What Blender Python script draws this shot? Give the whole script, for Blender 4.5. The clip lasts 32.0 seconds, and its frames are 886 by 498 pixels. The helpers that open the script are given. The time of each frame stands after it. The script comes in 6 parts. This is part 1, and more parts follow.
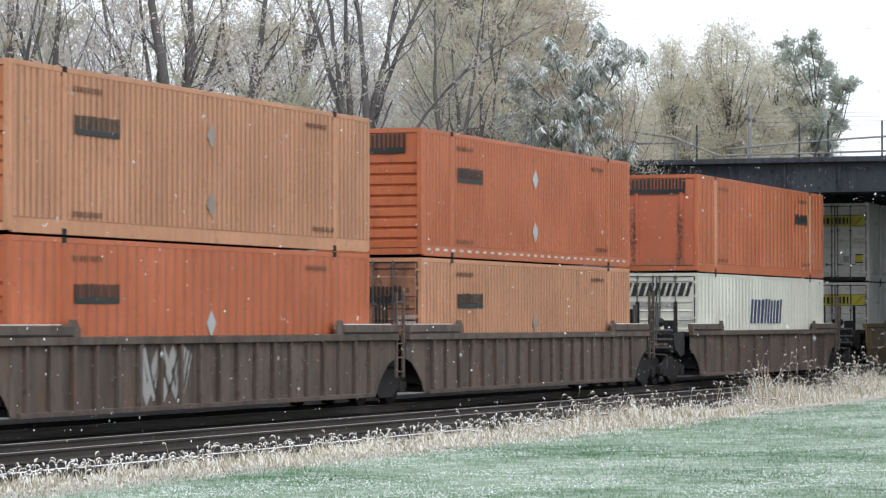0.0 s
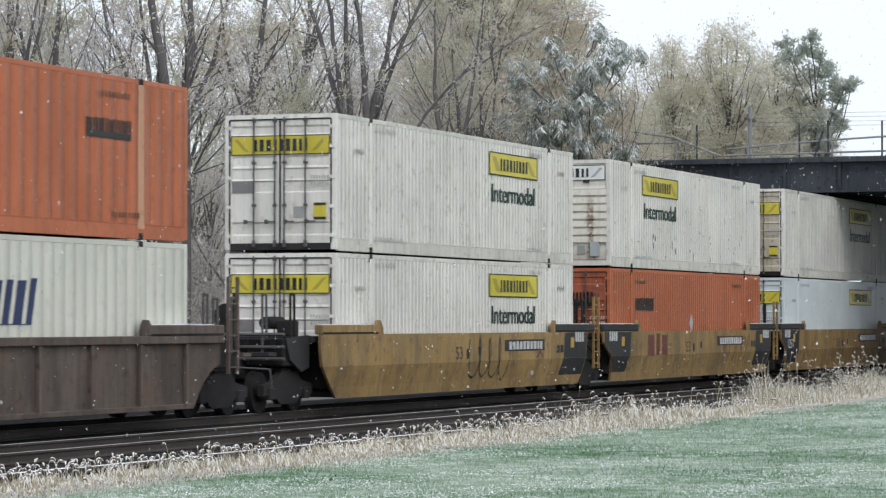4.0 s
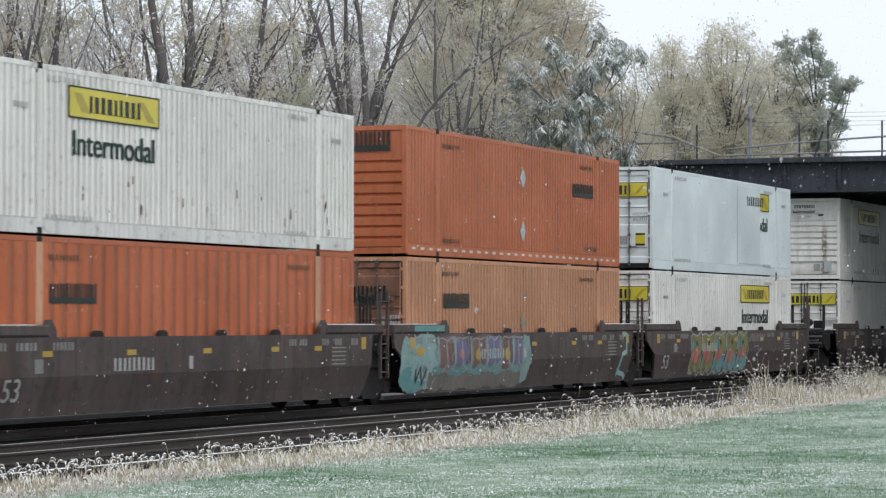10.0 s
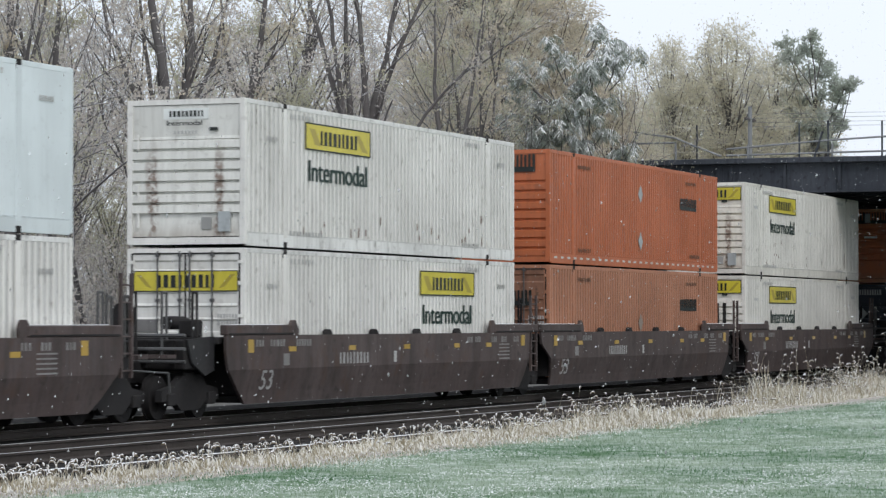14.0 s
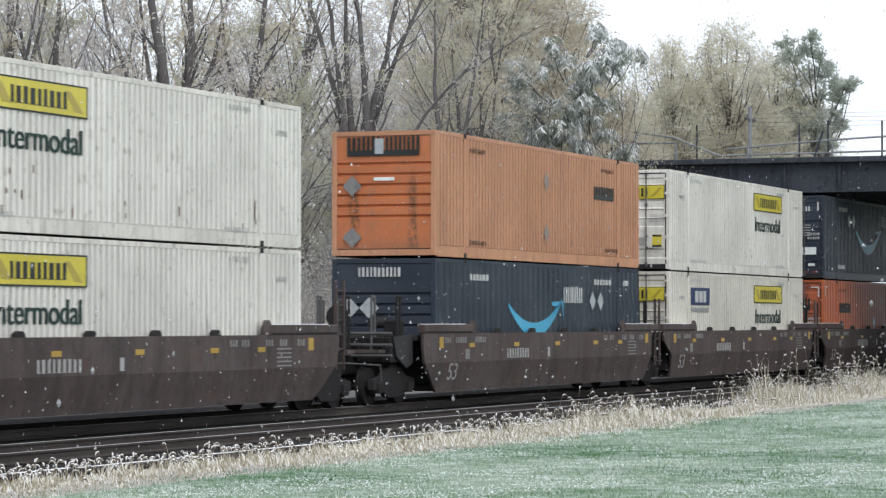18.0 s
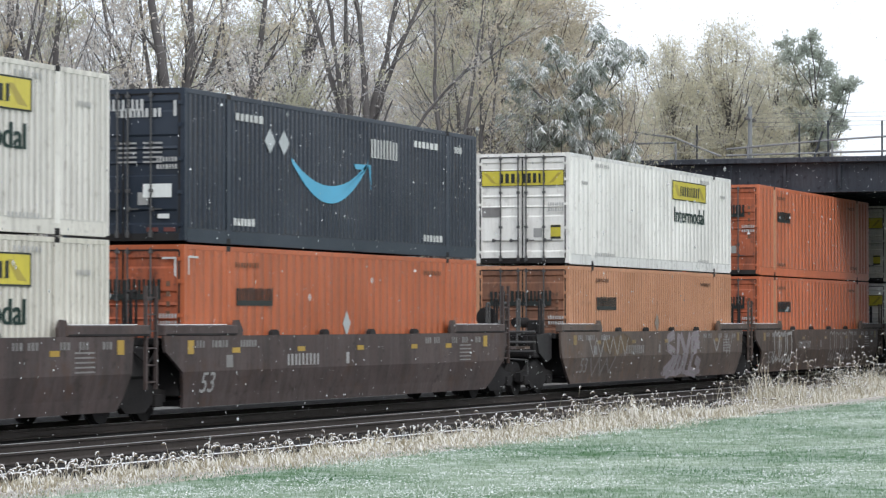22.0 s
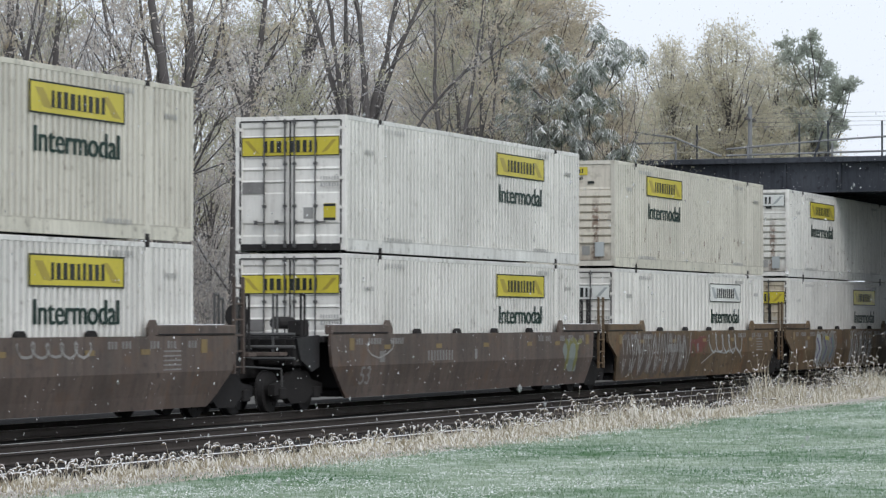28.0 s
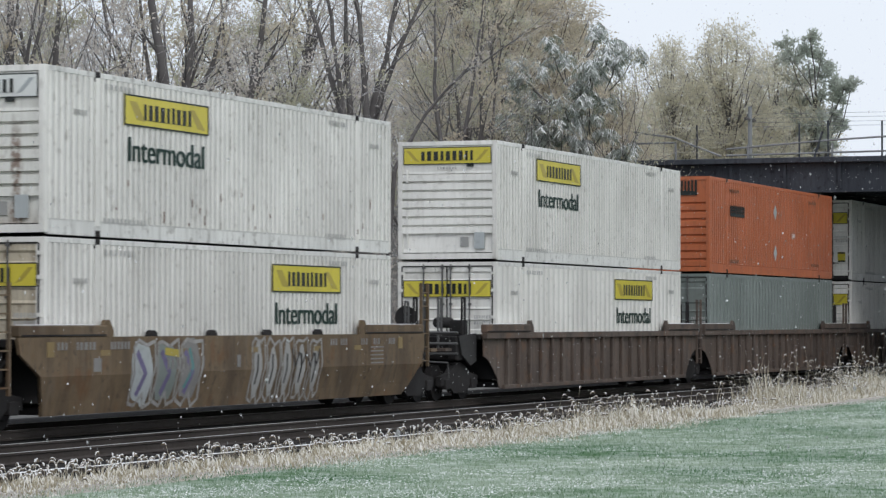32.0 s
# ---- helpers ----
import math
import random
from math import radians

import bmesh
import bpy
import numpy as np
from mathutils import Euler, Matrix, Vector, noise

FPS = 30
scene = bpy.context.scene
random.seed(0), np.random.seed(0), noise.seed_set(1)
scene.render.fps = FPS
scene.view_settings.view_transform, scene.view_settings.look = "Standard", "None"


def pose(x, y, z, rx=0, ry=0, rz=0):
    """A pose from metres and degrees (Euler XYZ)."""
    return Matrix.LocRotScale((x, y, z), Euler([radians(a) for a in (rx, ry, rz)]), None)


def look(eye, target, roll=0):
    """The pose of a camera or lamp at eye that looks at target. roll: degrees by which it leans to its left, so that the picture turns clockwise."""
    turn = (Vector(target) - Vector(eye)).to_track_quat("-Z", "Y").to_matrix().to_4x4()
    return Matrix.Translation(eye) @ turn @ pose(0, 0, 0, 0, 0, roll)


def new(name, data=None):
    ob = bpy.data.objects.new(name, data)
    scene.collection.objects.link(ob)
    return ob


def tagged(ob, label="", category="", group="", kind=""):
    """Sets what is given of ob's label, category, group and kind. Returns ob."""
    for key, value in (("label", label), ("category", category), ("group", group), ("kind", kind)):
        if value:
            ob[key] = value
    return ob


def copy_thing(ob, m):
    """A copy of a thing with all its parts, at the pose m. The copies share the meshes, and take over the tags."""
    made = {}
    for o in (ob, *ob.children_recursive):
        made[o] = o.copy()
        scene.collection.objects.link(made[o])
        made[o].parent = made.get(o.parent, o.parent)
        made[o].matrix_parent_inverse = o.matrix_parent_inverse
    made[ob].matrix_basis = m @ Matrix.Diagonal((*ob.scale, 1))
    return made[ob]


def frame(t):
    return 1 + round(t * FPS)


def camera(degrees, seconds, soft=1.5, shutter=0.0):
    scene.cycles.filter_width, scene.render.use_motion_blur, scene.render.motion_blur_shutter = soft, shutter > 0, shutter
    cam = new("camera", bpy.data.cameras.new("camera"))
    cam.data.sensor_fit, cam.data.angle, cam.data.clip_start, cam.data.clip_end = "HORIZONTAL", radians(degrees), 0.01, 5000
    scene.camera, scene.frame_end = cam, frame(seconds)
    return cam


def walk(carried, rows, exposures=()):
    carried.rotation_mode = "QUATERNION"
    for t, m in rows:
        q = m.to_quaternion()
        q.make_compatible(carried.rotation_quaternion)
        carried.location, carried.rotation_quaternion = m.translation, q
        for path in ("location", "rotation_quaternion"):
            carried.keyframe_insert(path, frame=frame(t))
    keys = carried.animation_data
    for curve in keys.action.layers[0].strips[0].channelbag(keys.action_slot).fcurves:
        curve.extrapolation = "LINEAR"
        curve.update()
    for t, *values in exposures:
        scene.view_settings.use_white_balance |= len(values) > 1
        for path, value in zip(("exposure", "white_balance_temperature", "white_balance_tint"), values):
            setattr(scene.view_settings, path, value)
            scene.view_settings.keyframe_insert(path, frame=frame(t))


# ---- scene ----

# ---- camera: stands still on the lawn beside the line ----
EYE = Vector((0.0, -25.80, 1.744))
YAW, PITCH = 1.2112, 0.0242
AIM = EYE + Vector((math.sin(YAW) * math.cos(PITCH), math.cos(YAW) * math.cos(PITCH), math.sin(PITCH))) * 60
cam = camera(16.81, 32.0, soft=1.3, shutter=0.2)
walk(cam, [(0, look(EYE, AIM)), (32, look(EYE, AIM))],
     exposures=[(0, 0.34), (2, .31), (4, 0.10), (6, -0.06), (10, 0.03), (12, 0.02), (13, -.09), (14, 0.0), (17, .20), (19, 0.30), (20, .34), (21, .24), (22, .28), (23, .37), (24, .24), (25, 0.10), (28, -.04), (32, -.12)])

# ---- world and light: snowing, overcast ----
world = bpy.data.worlds.new("overcast_sky")
scene.world = world
world.use_nodes = True
wn, wl = world.node_tree.nodes, world.node_tree.links
wn.clear()
sky = wn.new("ShaderNodeTexSky")
sky.sky_type = "NISHITA"
sky.sun_disc = False
sky.sun_elevation, sky.sun_rotation = radians(38), radians(200)
sky.dust_density = 4.0
cloud = wn.new("ShaderNodeMixRGB")
cloud.inputs[0].default_value = 0.9
cloud.inputs[2].default_value = (8.58, 9.22, 10.15, 1)
bg = wn.new("ShaderNodeBackground")
bg.inputs[1].default_value = 0.112
wout = wn.new("ShaderNodeOutputWorld")
wl.new(sky.outputs[0], cloud.inputs[1])
wl.new(cloud.outputs[0], bg.inputs[0])
wl.new(bg.outputs[0], wout.inputs[0])

sun = new("sun", bpy.data.lights.new("sun", "SUN"))
sun.data.energy = 1.05
sun.data.angle = radians(25)
sun.data.color = (1.0, 0.98, 0.965)
sun.matrix_world = look((10, -52, 72), (60, 0, 0))


# ---- materials ----
def shader(name, rough=0.6, metal=0.0):
    m = bpy.data.materials.new(name)
    m.use_nodes = True
    n, l = m.node_tree.nodes, m.node_tree.links
    b = n["Principled BSDF"]
    b.inputs["Roughness"].default_value = rough
    b.inputs["Metallic"].default_value = metal
    return m, n, l, b


def rgb(c):
    return (*c, 1.0)


def math_node(n, l, op, a, b=None):
    k = n.new("ShaderNodeMath")
    k.operation = op
    for i, v in enumerate((a, b)):
        if v is None:
            continue
        if isinstance(v, (int, float)):
            k.inputs[i].default_value = v
        else:
            l.new(v, k.inputs[i])
    return k.outputs[0]


def mix(n, l, fac, a, b):
    k = n.new("ShaderNodeMixRGB")
    for i, v in enumerate((fac, a, b)):
        if isinstance(v, (int, float)):
            k.inputs[i].default_value = v
        elif isinstance(v, tuple):
            k.inputs[i].default_value = rgb(v)
        else:
            l.new(v, k.inputs[i])
    return k.outputs[0]


def noise_node(n, l, vec, scale, detail=4.0, stretch=(1, 1, 1)):
    mp = n.new("ShaderNodeMapping")
    mp.inputs["Scale"].default_value = stretch
    l.new(vec, mp.inputs[0])
    k = n.new("ShaderNodeTexNoise")
    k.inputs["Scale"].default_value = scale
    k.inputs["Detail"].default_value = detail
    l.new(mp.outputs[0], k.inputs["Vector"])
    return k.outputs[0]


def ramp(n, l, val, lo, hi):
    k = n.new("ShaderNodeMapRange")
    k.inputs["From Min"].default_value = lo
    k.inputs["From Max"].default_value = hi
    l.new(val, k.inputs["Value"])
    return k.outputs[0]


def add_bump(n, l, b, height, strength, dist=0.01):
    k = n.new("ShaderNodeBump")
    k.inputs["Strength"].default_value = strength
    k.inputs["Distance"].default_value = dist
    l.new(height, k.inputs["Height"])
    l.new(k.outputs[0], b.inputs["Normal"])


def placed(n, l):
    """Coordinates of the object, shifted by chance from object to object."""
    tc = n.new("ShaderNodeTexCoord")
    oi = n.new("ShaderNodeObjectInfo")
    sc = n.new("ShaderNodeVectorMath")
    sc.operation = "ADD"
    mul = n.new("ShaderNodeMath")
    mul.operation = "MULTIPLY"
    mul.inputs[1].default_value = 57.0
    l.new(oi.outputs["Random"], mul.inputs[0])
    l.new(tc.outputs["Object"], sc.inputs[0])
    l.new(mul.outputs[0], sc.inputs[1])
    return sc.outputs[0], oi.outputs["Random"]


def paint(name, col, grime=(0.10, 0.075, 0.055), dirt=0.35, rough=0.5, streak=0.5):
    """Weathered paint on sheet steel: fading, rain streaks, chips."""
    m, n, l, b = shader(name, rough)
    v, rnd = placed(n, l)
    fade = noise_node(n, l, v, 0.5, 3.0)
    grain = noise_node(n, l, v, 14.0, 5.0)
    run = noise_node(n, l, v, 2.2, 4.0, (3.0, 3.0, 0.18))
    spot = noise_node(n, l, v, 5.0, 6.0)
    fine = noise_node(n, l, v, 9.0, 5.0, (2.5, 2.5, 0.30))
    chip = noise_node(n, l, v, 22.0, 4.0)
    lighter = tuple(min(1.0, c * 1.16 + 0.02) for c in col)
    c1 = mix(n, l, ramp(n, l, fade, 0.3, 0.7), tuple(c * .92 for c in col), lighter)
    c1 = mix(n, l, math_node(n, l, "MULTIPLY", ramp(n, l, fine, 0.45, 0.75), streak * .7), c1, tuple(0.6 * c + 0.4 * g for c, g in zip(col, grime)))
    c1 = mix(n, l, math_node(n, l, "MULTIPLY", ramp(n, l, run, 0.50, 0.74), streak), c1, tuple(0.5 * c + 0.5 * g for c, g in zip(col, grime)))
    c1 = mix(n, l, math_node(n, l, "MULTIPLY", ramp(n, l, spot, 0.58, 0.72), dirt), c1, grime)
    c1 = mix(n, l, math_node(n, l, "MULTIPLY", ramp(n, l, chip, 0.70, 0.74), dirt * 1.4), c1, tuple(g * .8 for g in grime))
    c1 = mix(n, l, math_node(n, l, "MULTIPLY", math_node(n, l, "SUBTRACT", rnd, .5), .24), c1, grime)
    l.new(c1, b.inputs["Base Color"])
    l.new(math_node(n, l, "ADD", math_node(n, l, "MULTIPLY", grain, 0.25), rough - 0.12), b.inputs["Roughness"])
    add_bump(n, l, b, grain, 0.12, 0.004)
    return m


def snowy(name, col, col2, scale=3.0, rough=0.9, snow=0.5, lo=0.35, hi=0.8, snow_col=(0.78, 0.80, 0.82), edge=(0.3, 0.7)):
    """A natural surface dusted with snow on what faces up."""
    m, n, l, b = shader(name, rough)
    tc = n.new("ShaderNodeTexCoord")
    geo = n.new("ShaderNodeNewGeometry")
    sep = n.new("ShaderNodeSeparateXYZ")
    l.new(geo.outputs["Normal"], sep.inputs[0])
    a = noise_node(n, l, tc.outputs["Object"], scale, 5.0)
    f = noise_node(n, l, tc.outputs["Object"], scale * 9, 3.0)
    c1 = mix(n, l, ramp(n, l, a, *edge), col, col2)
    isl = math_node(n, l, "MULTIPLY", geo.outputs["Random Per Island"], 0.35)
    c1 = mix(n, l, isl, c1, tuple(c * 0.5 for c in col))
    up = ramp(n, l, math_node(n, l, "ADD", sep.outputs["Z"], math_node(n, l, "MULTIPLY", f, 0.4)), lo + 0.2, hi + 0.2)
    c1 = mix(n, l, math_node(n, l, "MULTIPLY", up, snow), c1, snow_col)
    l.new(c1, b.inputs["Base Color"])
    b.inputs["Specular IOR Level"].default_value = 0.15
    add_bump(n, l, b, f, 0.3, 0.01)
    return m


WHITE = paint("white_paint", (0.73, 0.72, 0.685), (0.18, 0.15, 0.12), 0.25, 0.45, 0.32)
OFFW = paint("off_white_paint", (0.70, 0.685, 0.635), (0.16, 0.12, 0.09), 0.3, 0.48, 0.38)
CREAM = paint("cream_paint", (0.62, 0.60, 0.53), (0.16, 0.12, 0.08), 0.3, 0.5, 0.4)
STAINED = paint("rust_stained_white_paint", (0.52, 0.47, 0.37), (0.16, 0.09, 0.05), 0.75, 0.6, 0.95)
GRIMYW = paint("grimy_white_paint", (0.70, 0.70, 0.68), (0.10, 0.085, 0.07), 0.55, 0.5, 0.75)
GRIMYO = paint("grimy_off_white_paint", (0.64, 0.62, 0.56), (0.10, 0.08, 0.065), 0.55, 0.5, 0.75)
GRIMYC = paint("grimy_cream_paint", (0.60, 0.58, 0.50), (0.10, 0.08, 0.06), 0.55, 0.5, 0.75)
ICE = paint("bluish_white_paint", (0.61, 0.67, 0.685), (0.2, 0.2, 0.2), 0.12, 0.4, 0.15)
GREYW = paint("light_grey_paint", (0.55, 0.605, 0.62), (0.2, 0.2, 0.2), 0.1, 0.5, 0.1)
SWIFTW = paint("pale_grey_white_paint", (0.56, 0.56, 0.49), (0.15, 0.14, 0.12), 0.15, 0.45, 0.2)
BRICK = paint("dull_brown_orange_paint", (0.36, 0.150, 0.080), (0.14, 0.07, 0.05), 0.4, 0.6, 0.5)
TAN = paint("faded_orange_paint", (0.475, 0.230, 0.122), (0.20, 0.09, 0.055), 0.4, 0.6, 0.6)
ORANGE = paint("orange_paint", (0.42, 0.098, 0.028), (0.12, 0.05, 0.03), 0.35, 0.45, 0.5)
REDOR = paint("red_orange_paint", (0.42, 0.108, 0.034), (0.10, 0.05, 0.035), 0.4, 0.5, 0.5)
PALETAN = paint("bare_tan_post", (0.50, 0.27, 0.16), (0.2, 0.1, 0.06), 0.4, 0.6, 0.6)
SALMON = paint("salmon_orange_paint", (0.51, 0.130, 0.050), (0.16, 0.07, 0.05), 0.3, 0.5, 0.4)
NAVY = paint("dark_navy_paint", (0.019, 0.028, 0.044), (0.06, 0.06, 0.06), 0.15, 0.4, 0.3)
SLATE = paint("grey_green_paint", (0.17, 0.20, 0.19), (0.07, 0.07, 0.06), 0.3, 0.5, 0.4)


def rolling(name, col, dark, rust, dust, much):
    """Old paint on a rail car: soot, rust blotches and pale runs of dust."""
    m = paint(name, col, dark, 0.8, 0.65, 0.9)
    n, l = m.node_tree.nodes, m.node_tree.links
    b = n["Principled BSDF"]
    v, rnd = placed(n, l)
    c = b.inputs["Base Color"].links[0].from_socket
    big = ramp(n, l, noise_node(n, l, v, 0.75, 5.0, (1, 1, 2.2)), 0.50, 0.64)
    blot = ramp(n, l, noise_node(n, l, v, 3.2, 6.0, (1, 1, .8)), 0.47, 0.60)
    c = mix(n, l, math_node(n, l, "MULTIPLY", math_node(n, l, "MULTIPLY", big, blot), much), c, rust)
    run = ramp(n, l, noise_node(n, l, v, 3.0, 5.0, (2.0, 2.0, 0.12)), 0.52, 0.70)
    c = mix(n, l, math_node(n, l, "MULTIPLY", run, .40 * much), c, dust)
    fleck = ramp(n, l, noise_node(n, l, v, 17.0, 5.0), 0.60, 0.68)
    c = mix(n, l, math_node(n, l, "MULTIPLY", fleck, .5 * much), c, rust)
    soot = ramp(n, l, noise_node(n, l, v, 1.4, 5.0, (1.2, 1.2, .35)), 0.48, 0.68)
    c = mix(n, l, math_node(n, l, "MULTIPLY", soot, .55), c, dark)
    l.new(c, b.inputs["Base Color"])
    return m


YELLOWCAR = rolling("ochre_yellow_paint", (0.29, 0.18, 0.055), (0.08, 0.058, 0.035), (0.17, 0.085, 0.04), (0.30, 0.24, 0.15), 0.7)
BROWNCAR = rolling("oxide_brown_paint", (0.080, 0.060, 0.057), (0.038, 0.032, 0.031), (0.090, 0.058, 0.046), (0.105, 0.098, 0.097), 0.8)
GRIMCAR = rolling("grimy_brown_paint", (0.100, 0.072, 0.060), (0.042, 0.035, 0.031), (0.12, 0.075, 0.05), (0.135, 0.12, 0.105), 0.9)
DULLREFL = paint("grimy_yellow_reflector", (0.19, 0.13, 0.045), (0.08, 0.06, 0.04), 0.5, 0.5, 0.4)
DUSTCAR = rolling("dusty_brown_paint", (0.105, 0.080, 0.066), (0.038, 0.032, 0.030), (0.15, 0.09, 0.06), (0.17, 0.15, 0.13), 0.8)
RUSTCAR = rolling("rusty_brown_paint", (0.145, 0.102, 0.060), (0.05, 0.04, 0.032), (0.15, 0.085, 0.045), (0.15, 0.13, 0.11), 0.8)
BLACKCAR = paint("black_car_paint", (0.022, 0.022, 0.024), (0.06, 0.05, 0.045), 0.3, 0.55, 0.4)
SIGN_Y = paint("sign_yellow_vinyl", (0.57, 0.485, 0.035), (0.2, 0.16, 0.05), 0.2, 0.4, 0.25)
SIGN_D = paint("dark_yellow_vinyl", (0.36, 0.285, 0.03), (0.2, 0.16, 0.05), 0.2, 0.4, 0.25)
SIGN_W = paint("sign_white_vinyl", (0.72, 0.74, 0.72), (0.25, 0.25, 0.25), 0.15, 0.4, 0.2)
DARKLET = paint("dark_lettering", (0.016, 0.020, 0.019), (0.05, 0.055, 0.055), 0.15, 0.5, 0.2)
GREENLET = paint("dark_green_lettering", (0.004, 0.026, 0.020), (0.05, 0.055, 0.055), 0.12, 0.5, 0.15)
BLUELET = paint("dark_blue_lettering", (0.022, 0.034, 0.10), (0.05, 0.055, 0.055), 0.12, 0.5, 0.15)
SKYBLUE = paint("light_blue_vinyl", (0.06, 0.37, 0.58), (0.2, 0.2, 0.2), 0.08, 0.4, 0.1)
WHITELET = paint("white_lettering", (0.50, 0.51, 0.50), (0.2, 0.2, 0.2), 0.25, 0.5, 0.3)
GREYLET = paint("grey_stencil", (0.30, 0.30, 0.29), (0.2, 0.2, 0.2), 0.2, 0.6, 0.3)
DIMW = paint("worn_white_stencil", (0.36, 0.36, 0.355), (0.12, 0.1, 0.1), 0.4, 0.6, 0.4)
DIMG = paint("worn_grey_stencil", (0.20, 0.195, 0.19), (0.08, 0.07, 0.07), 0.4, 0.6, 0.4)
FAINT = paint("faint_stencil", (0.40, 0.40, 0.39), (0.3, 0.3, 0.3), 0.2, 0.6, 0.3)
MAROON = paint("maroon_lettering", (0.12, 0.025, 0.02), (0.1, 0.06, 0.04), 0.3, 0.6, 0.3)
REFLY = paint("yellow_reflector", (0.40, 0.25, 0.035), (0.2, 0.14, 0.05), 0.15, 0.35, 0.2)
GREYPLATE = paint("bare_alloy_plate", (0.38, 0.41, 0.42), (0.1, 0.1, 0.1), 0.3, 0.4, 0.3)
DULLPLATE = paint("tarnished_alloy_plate", (0.24, 0.19, 0.155), (0.1, 0.08, 0.07), 0.3, 0.5, 0.3)
STEEL = paint("dark_running_gear", (0.018, 0.017, 0.0175), (0.035, 0.03, 0.027), 0.4, 0.75, 0.3)
ROD = paint("galvanised_rod", (0.065, 0.065, 0.066), (0.04, 0.035, 0.03), 0.4, 0.45, 0.3)
RUSTST = paint("rust_stain", (0.14, 0.07, 0.04), (0.05, 0.03, 0.02), 0.5, 0.8, 0.6)
RAILSIDE = paint("rusty_rail_steel", (0.045, 0.036, 0.032), (0.03, 0.025, 0.02), 0.4, 0.6, 0.3)
RAILTOP = paint("worn_rail_head", (0.27, 0.27, 0.27), (0.1, 0.09, 0.08), 0.2, 0.35, 0.1)
CONC = paint("sooty_concrete", (0.20, 0.20, 0.205), (0.09, 0.09, 0.09), 0.5, 0.85, 0.7)
GIRDER = paint("dark_steel_girder", (0.047, 0.053, 0.066), (0.012, 0.012, 0.014), 0.6, 0.75, 0.7)
GALV = paint("weathered_rail_metal", (0.20, 0.21, 0.22), (0.08, 0.07, 0.06), 0.3, 0.5, 0.3)
for _m in (STEEL, BROWNCAR, DUSTCAR, RUSTCAR, GIRDER, CONC, RAILSIDE, BLACKCAR, NAVY, DARKLET, GREENLET, BLUELET):
    _m.node_tree.nodes["Principled BSDF"].inputs["Specular IOR Level"].default_value = 0.1 if _m in (STEEL, GIRDER) else 0.2
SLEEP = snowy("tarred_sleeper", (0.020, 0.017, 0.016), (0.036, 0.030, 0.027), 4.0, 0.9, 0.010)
LAWN = snowy("snow_dusted_lawn", (0.075, 0.165, 0.070), (0.25, 0.33, 0.23), 0.26, 0.95, 0.62, 0.94, 1.2, edge=(0.38, 0.62))
BLADE = snowy("grass_blades", (0.075, 0.185, 0.075), (0.30, 0.38, 0.27), 0.26, 0.8, 0.58, 0.2, 0.7, edge=(0.38, 0.62))
SOIL = snowy("dry_litter", (0.20, 0.165, 0.115), (0.30, 0.25, 0.18), 2.0, 0.95, 0.25)
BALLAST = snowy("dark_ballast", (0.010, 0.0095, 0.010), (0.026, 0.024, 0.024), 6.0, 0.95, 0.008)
FARVERGE = snowy("far_verge_litter", (0.075, 0.07, 0.06), (0.13, 0.125, 0.115), 1.5, 0.95, 0.12)
WOODF = snowy("woodland_floor", (0.055, 0.05, 0.035), (0.09, 0.085, 0.055), 0.8, 0.95, 0.2)
STRAW = snowy("frosted_straw", (0.45, 0.395, 0.275), (0.73, 0.675, 0.53), 1.2, 0.85, 0.5, 0.1, 0.6)
HEAD = snowy("snowy_seed_head", (0.20, 0.165, 0.12), (0.34, 0.29, 0.22), 5.0, 0.85, 0.95, 0.0, 0.4, (0.88, 0.89, 0.90))
# Bark paler than its own tone: snowfall haze is mixed into the base colours.
BARK = snowy("hazed_grey_bark", (0.105, 0.098, 0.098), (0.165, 0.155, 0.152), 2.0, 0.9, 0.5, 0.45, 0.9)
TWIG = snowy("fine_twigs", (0.30, 0.28, 0.27), (0.42, 0.40, 0.39), 1.0, 0.9, 0.75, 0.25, 0.8)


def leafy(name, col, col2, snow, lo, hi):
    """Thin leaves: they pass light, and snow lies on those that face up."""
    m = snowy(name, col, col2, 0.4, 0.8, snow, lo, hi)
    n, l = m.node_tree.nodes, m.node_tree.links
    b, out = n["Principled BSDF"], n["Material Output"]
    tr = n.new("ShaderNodeBsdfTranslucent")
    l.new(b.inputs["Base Color"].links[0].from_socket, tr.inputs[0])
    mx = n.new("ShaderNodeMixShader")
    mx.inputs[0].default_value = 0.68
    l.new(b.outputs[0], mx.inputs[1])
    l.new(tr.outputs[0], mx.inputs[2])
    l.new(mx.outputs[0], out.inputs[0])
    return m


# Leaf bases lightened for distance: haze of the snowfall is put into the colour.
FARGREEN = leafy("hazed_grey_green_leaves", (0.50, 0.54, 0.47), (0.64, 0.67, 0.60), 0.5, 0.2, 0.7)
LEAF_O = leafy("olive_autumn_leaves", (0.53, 0.52, 0.35), (0.71, 0.68, 0.53), 0.4, 0.3, 0.9)
LEAF_B = leafy("brown_autumn_leaves", (0.58, 0.53, 0.475), (0.77, 0.71, 0.645), 0.35, 0.3, 0.9)
LEAF_T = leafy("tan_brown_leaves", (0.63, 0.57, 0.44), (0.82, 0.735, 0.60), 0.25, 0.3, 0.9)
LEAF_P = leafy("hazed_pale_olive_leaves", (0.70, 0.67, 0.53), (0.86, 0.81, 0.68), 0.25, 0.3, 0.9)
FROND = leafy("grey_green_leaves", (0.24, 0.295, 0.23), (0.36, 0.41, 0.33), 0.45, 0.1, 0.6)


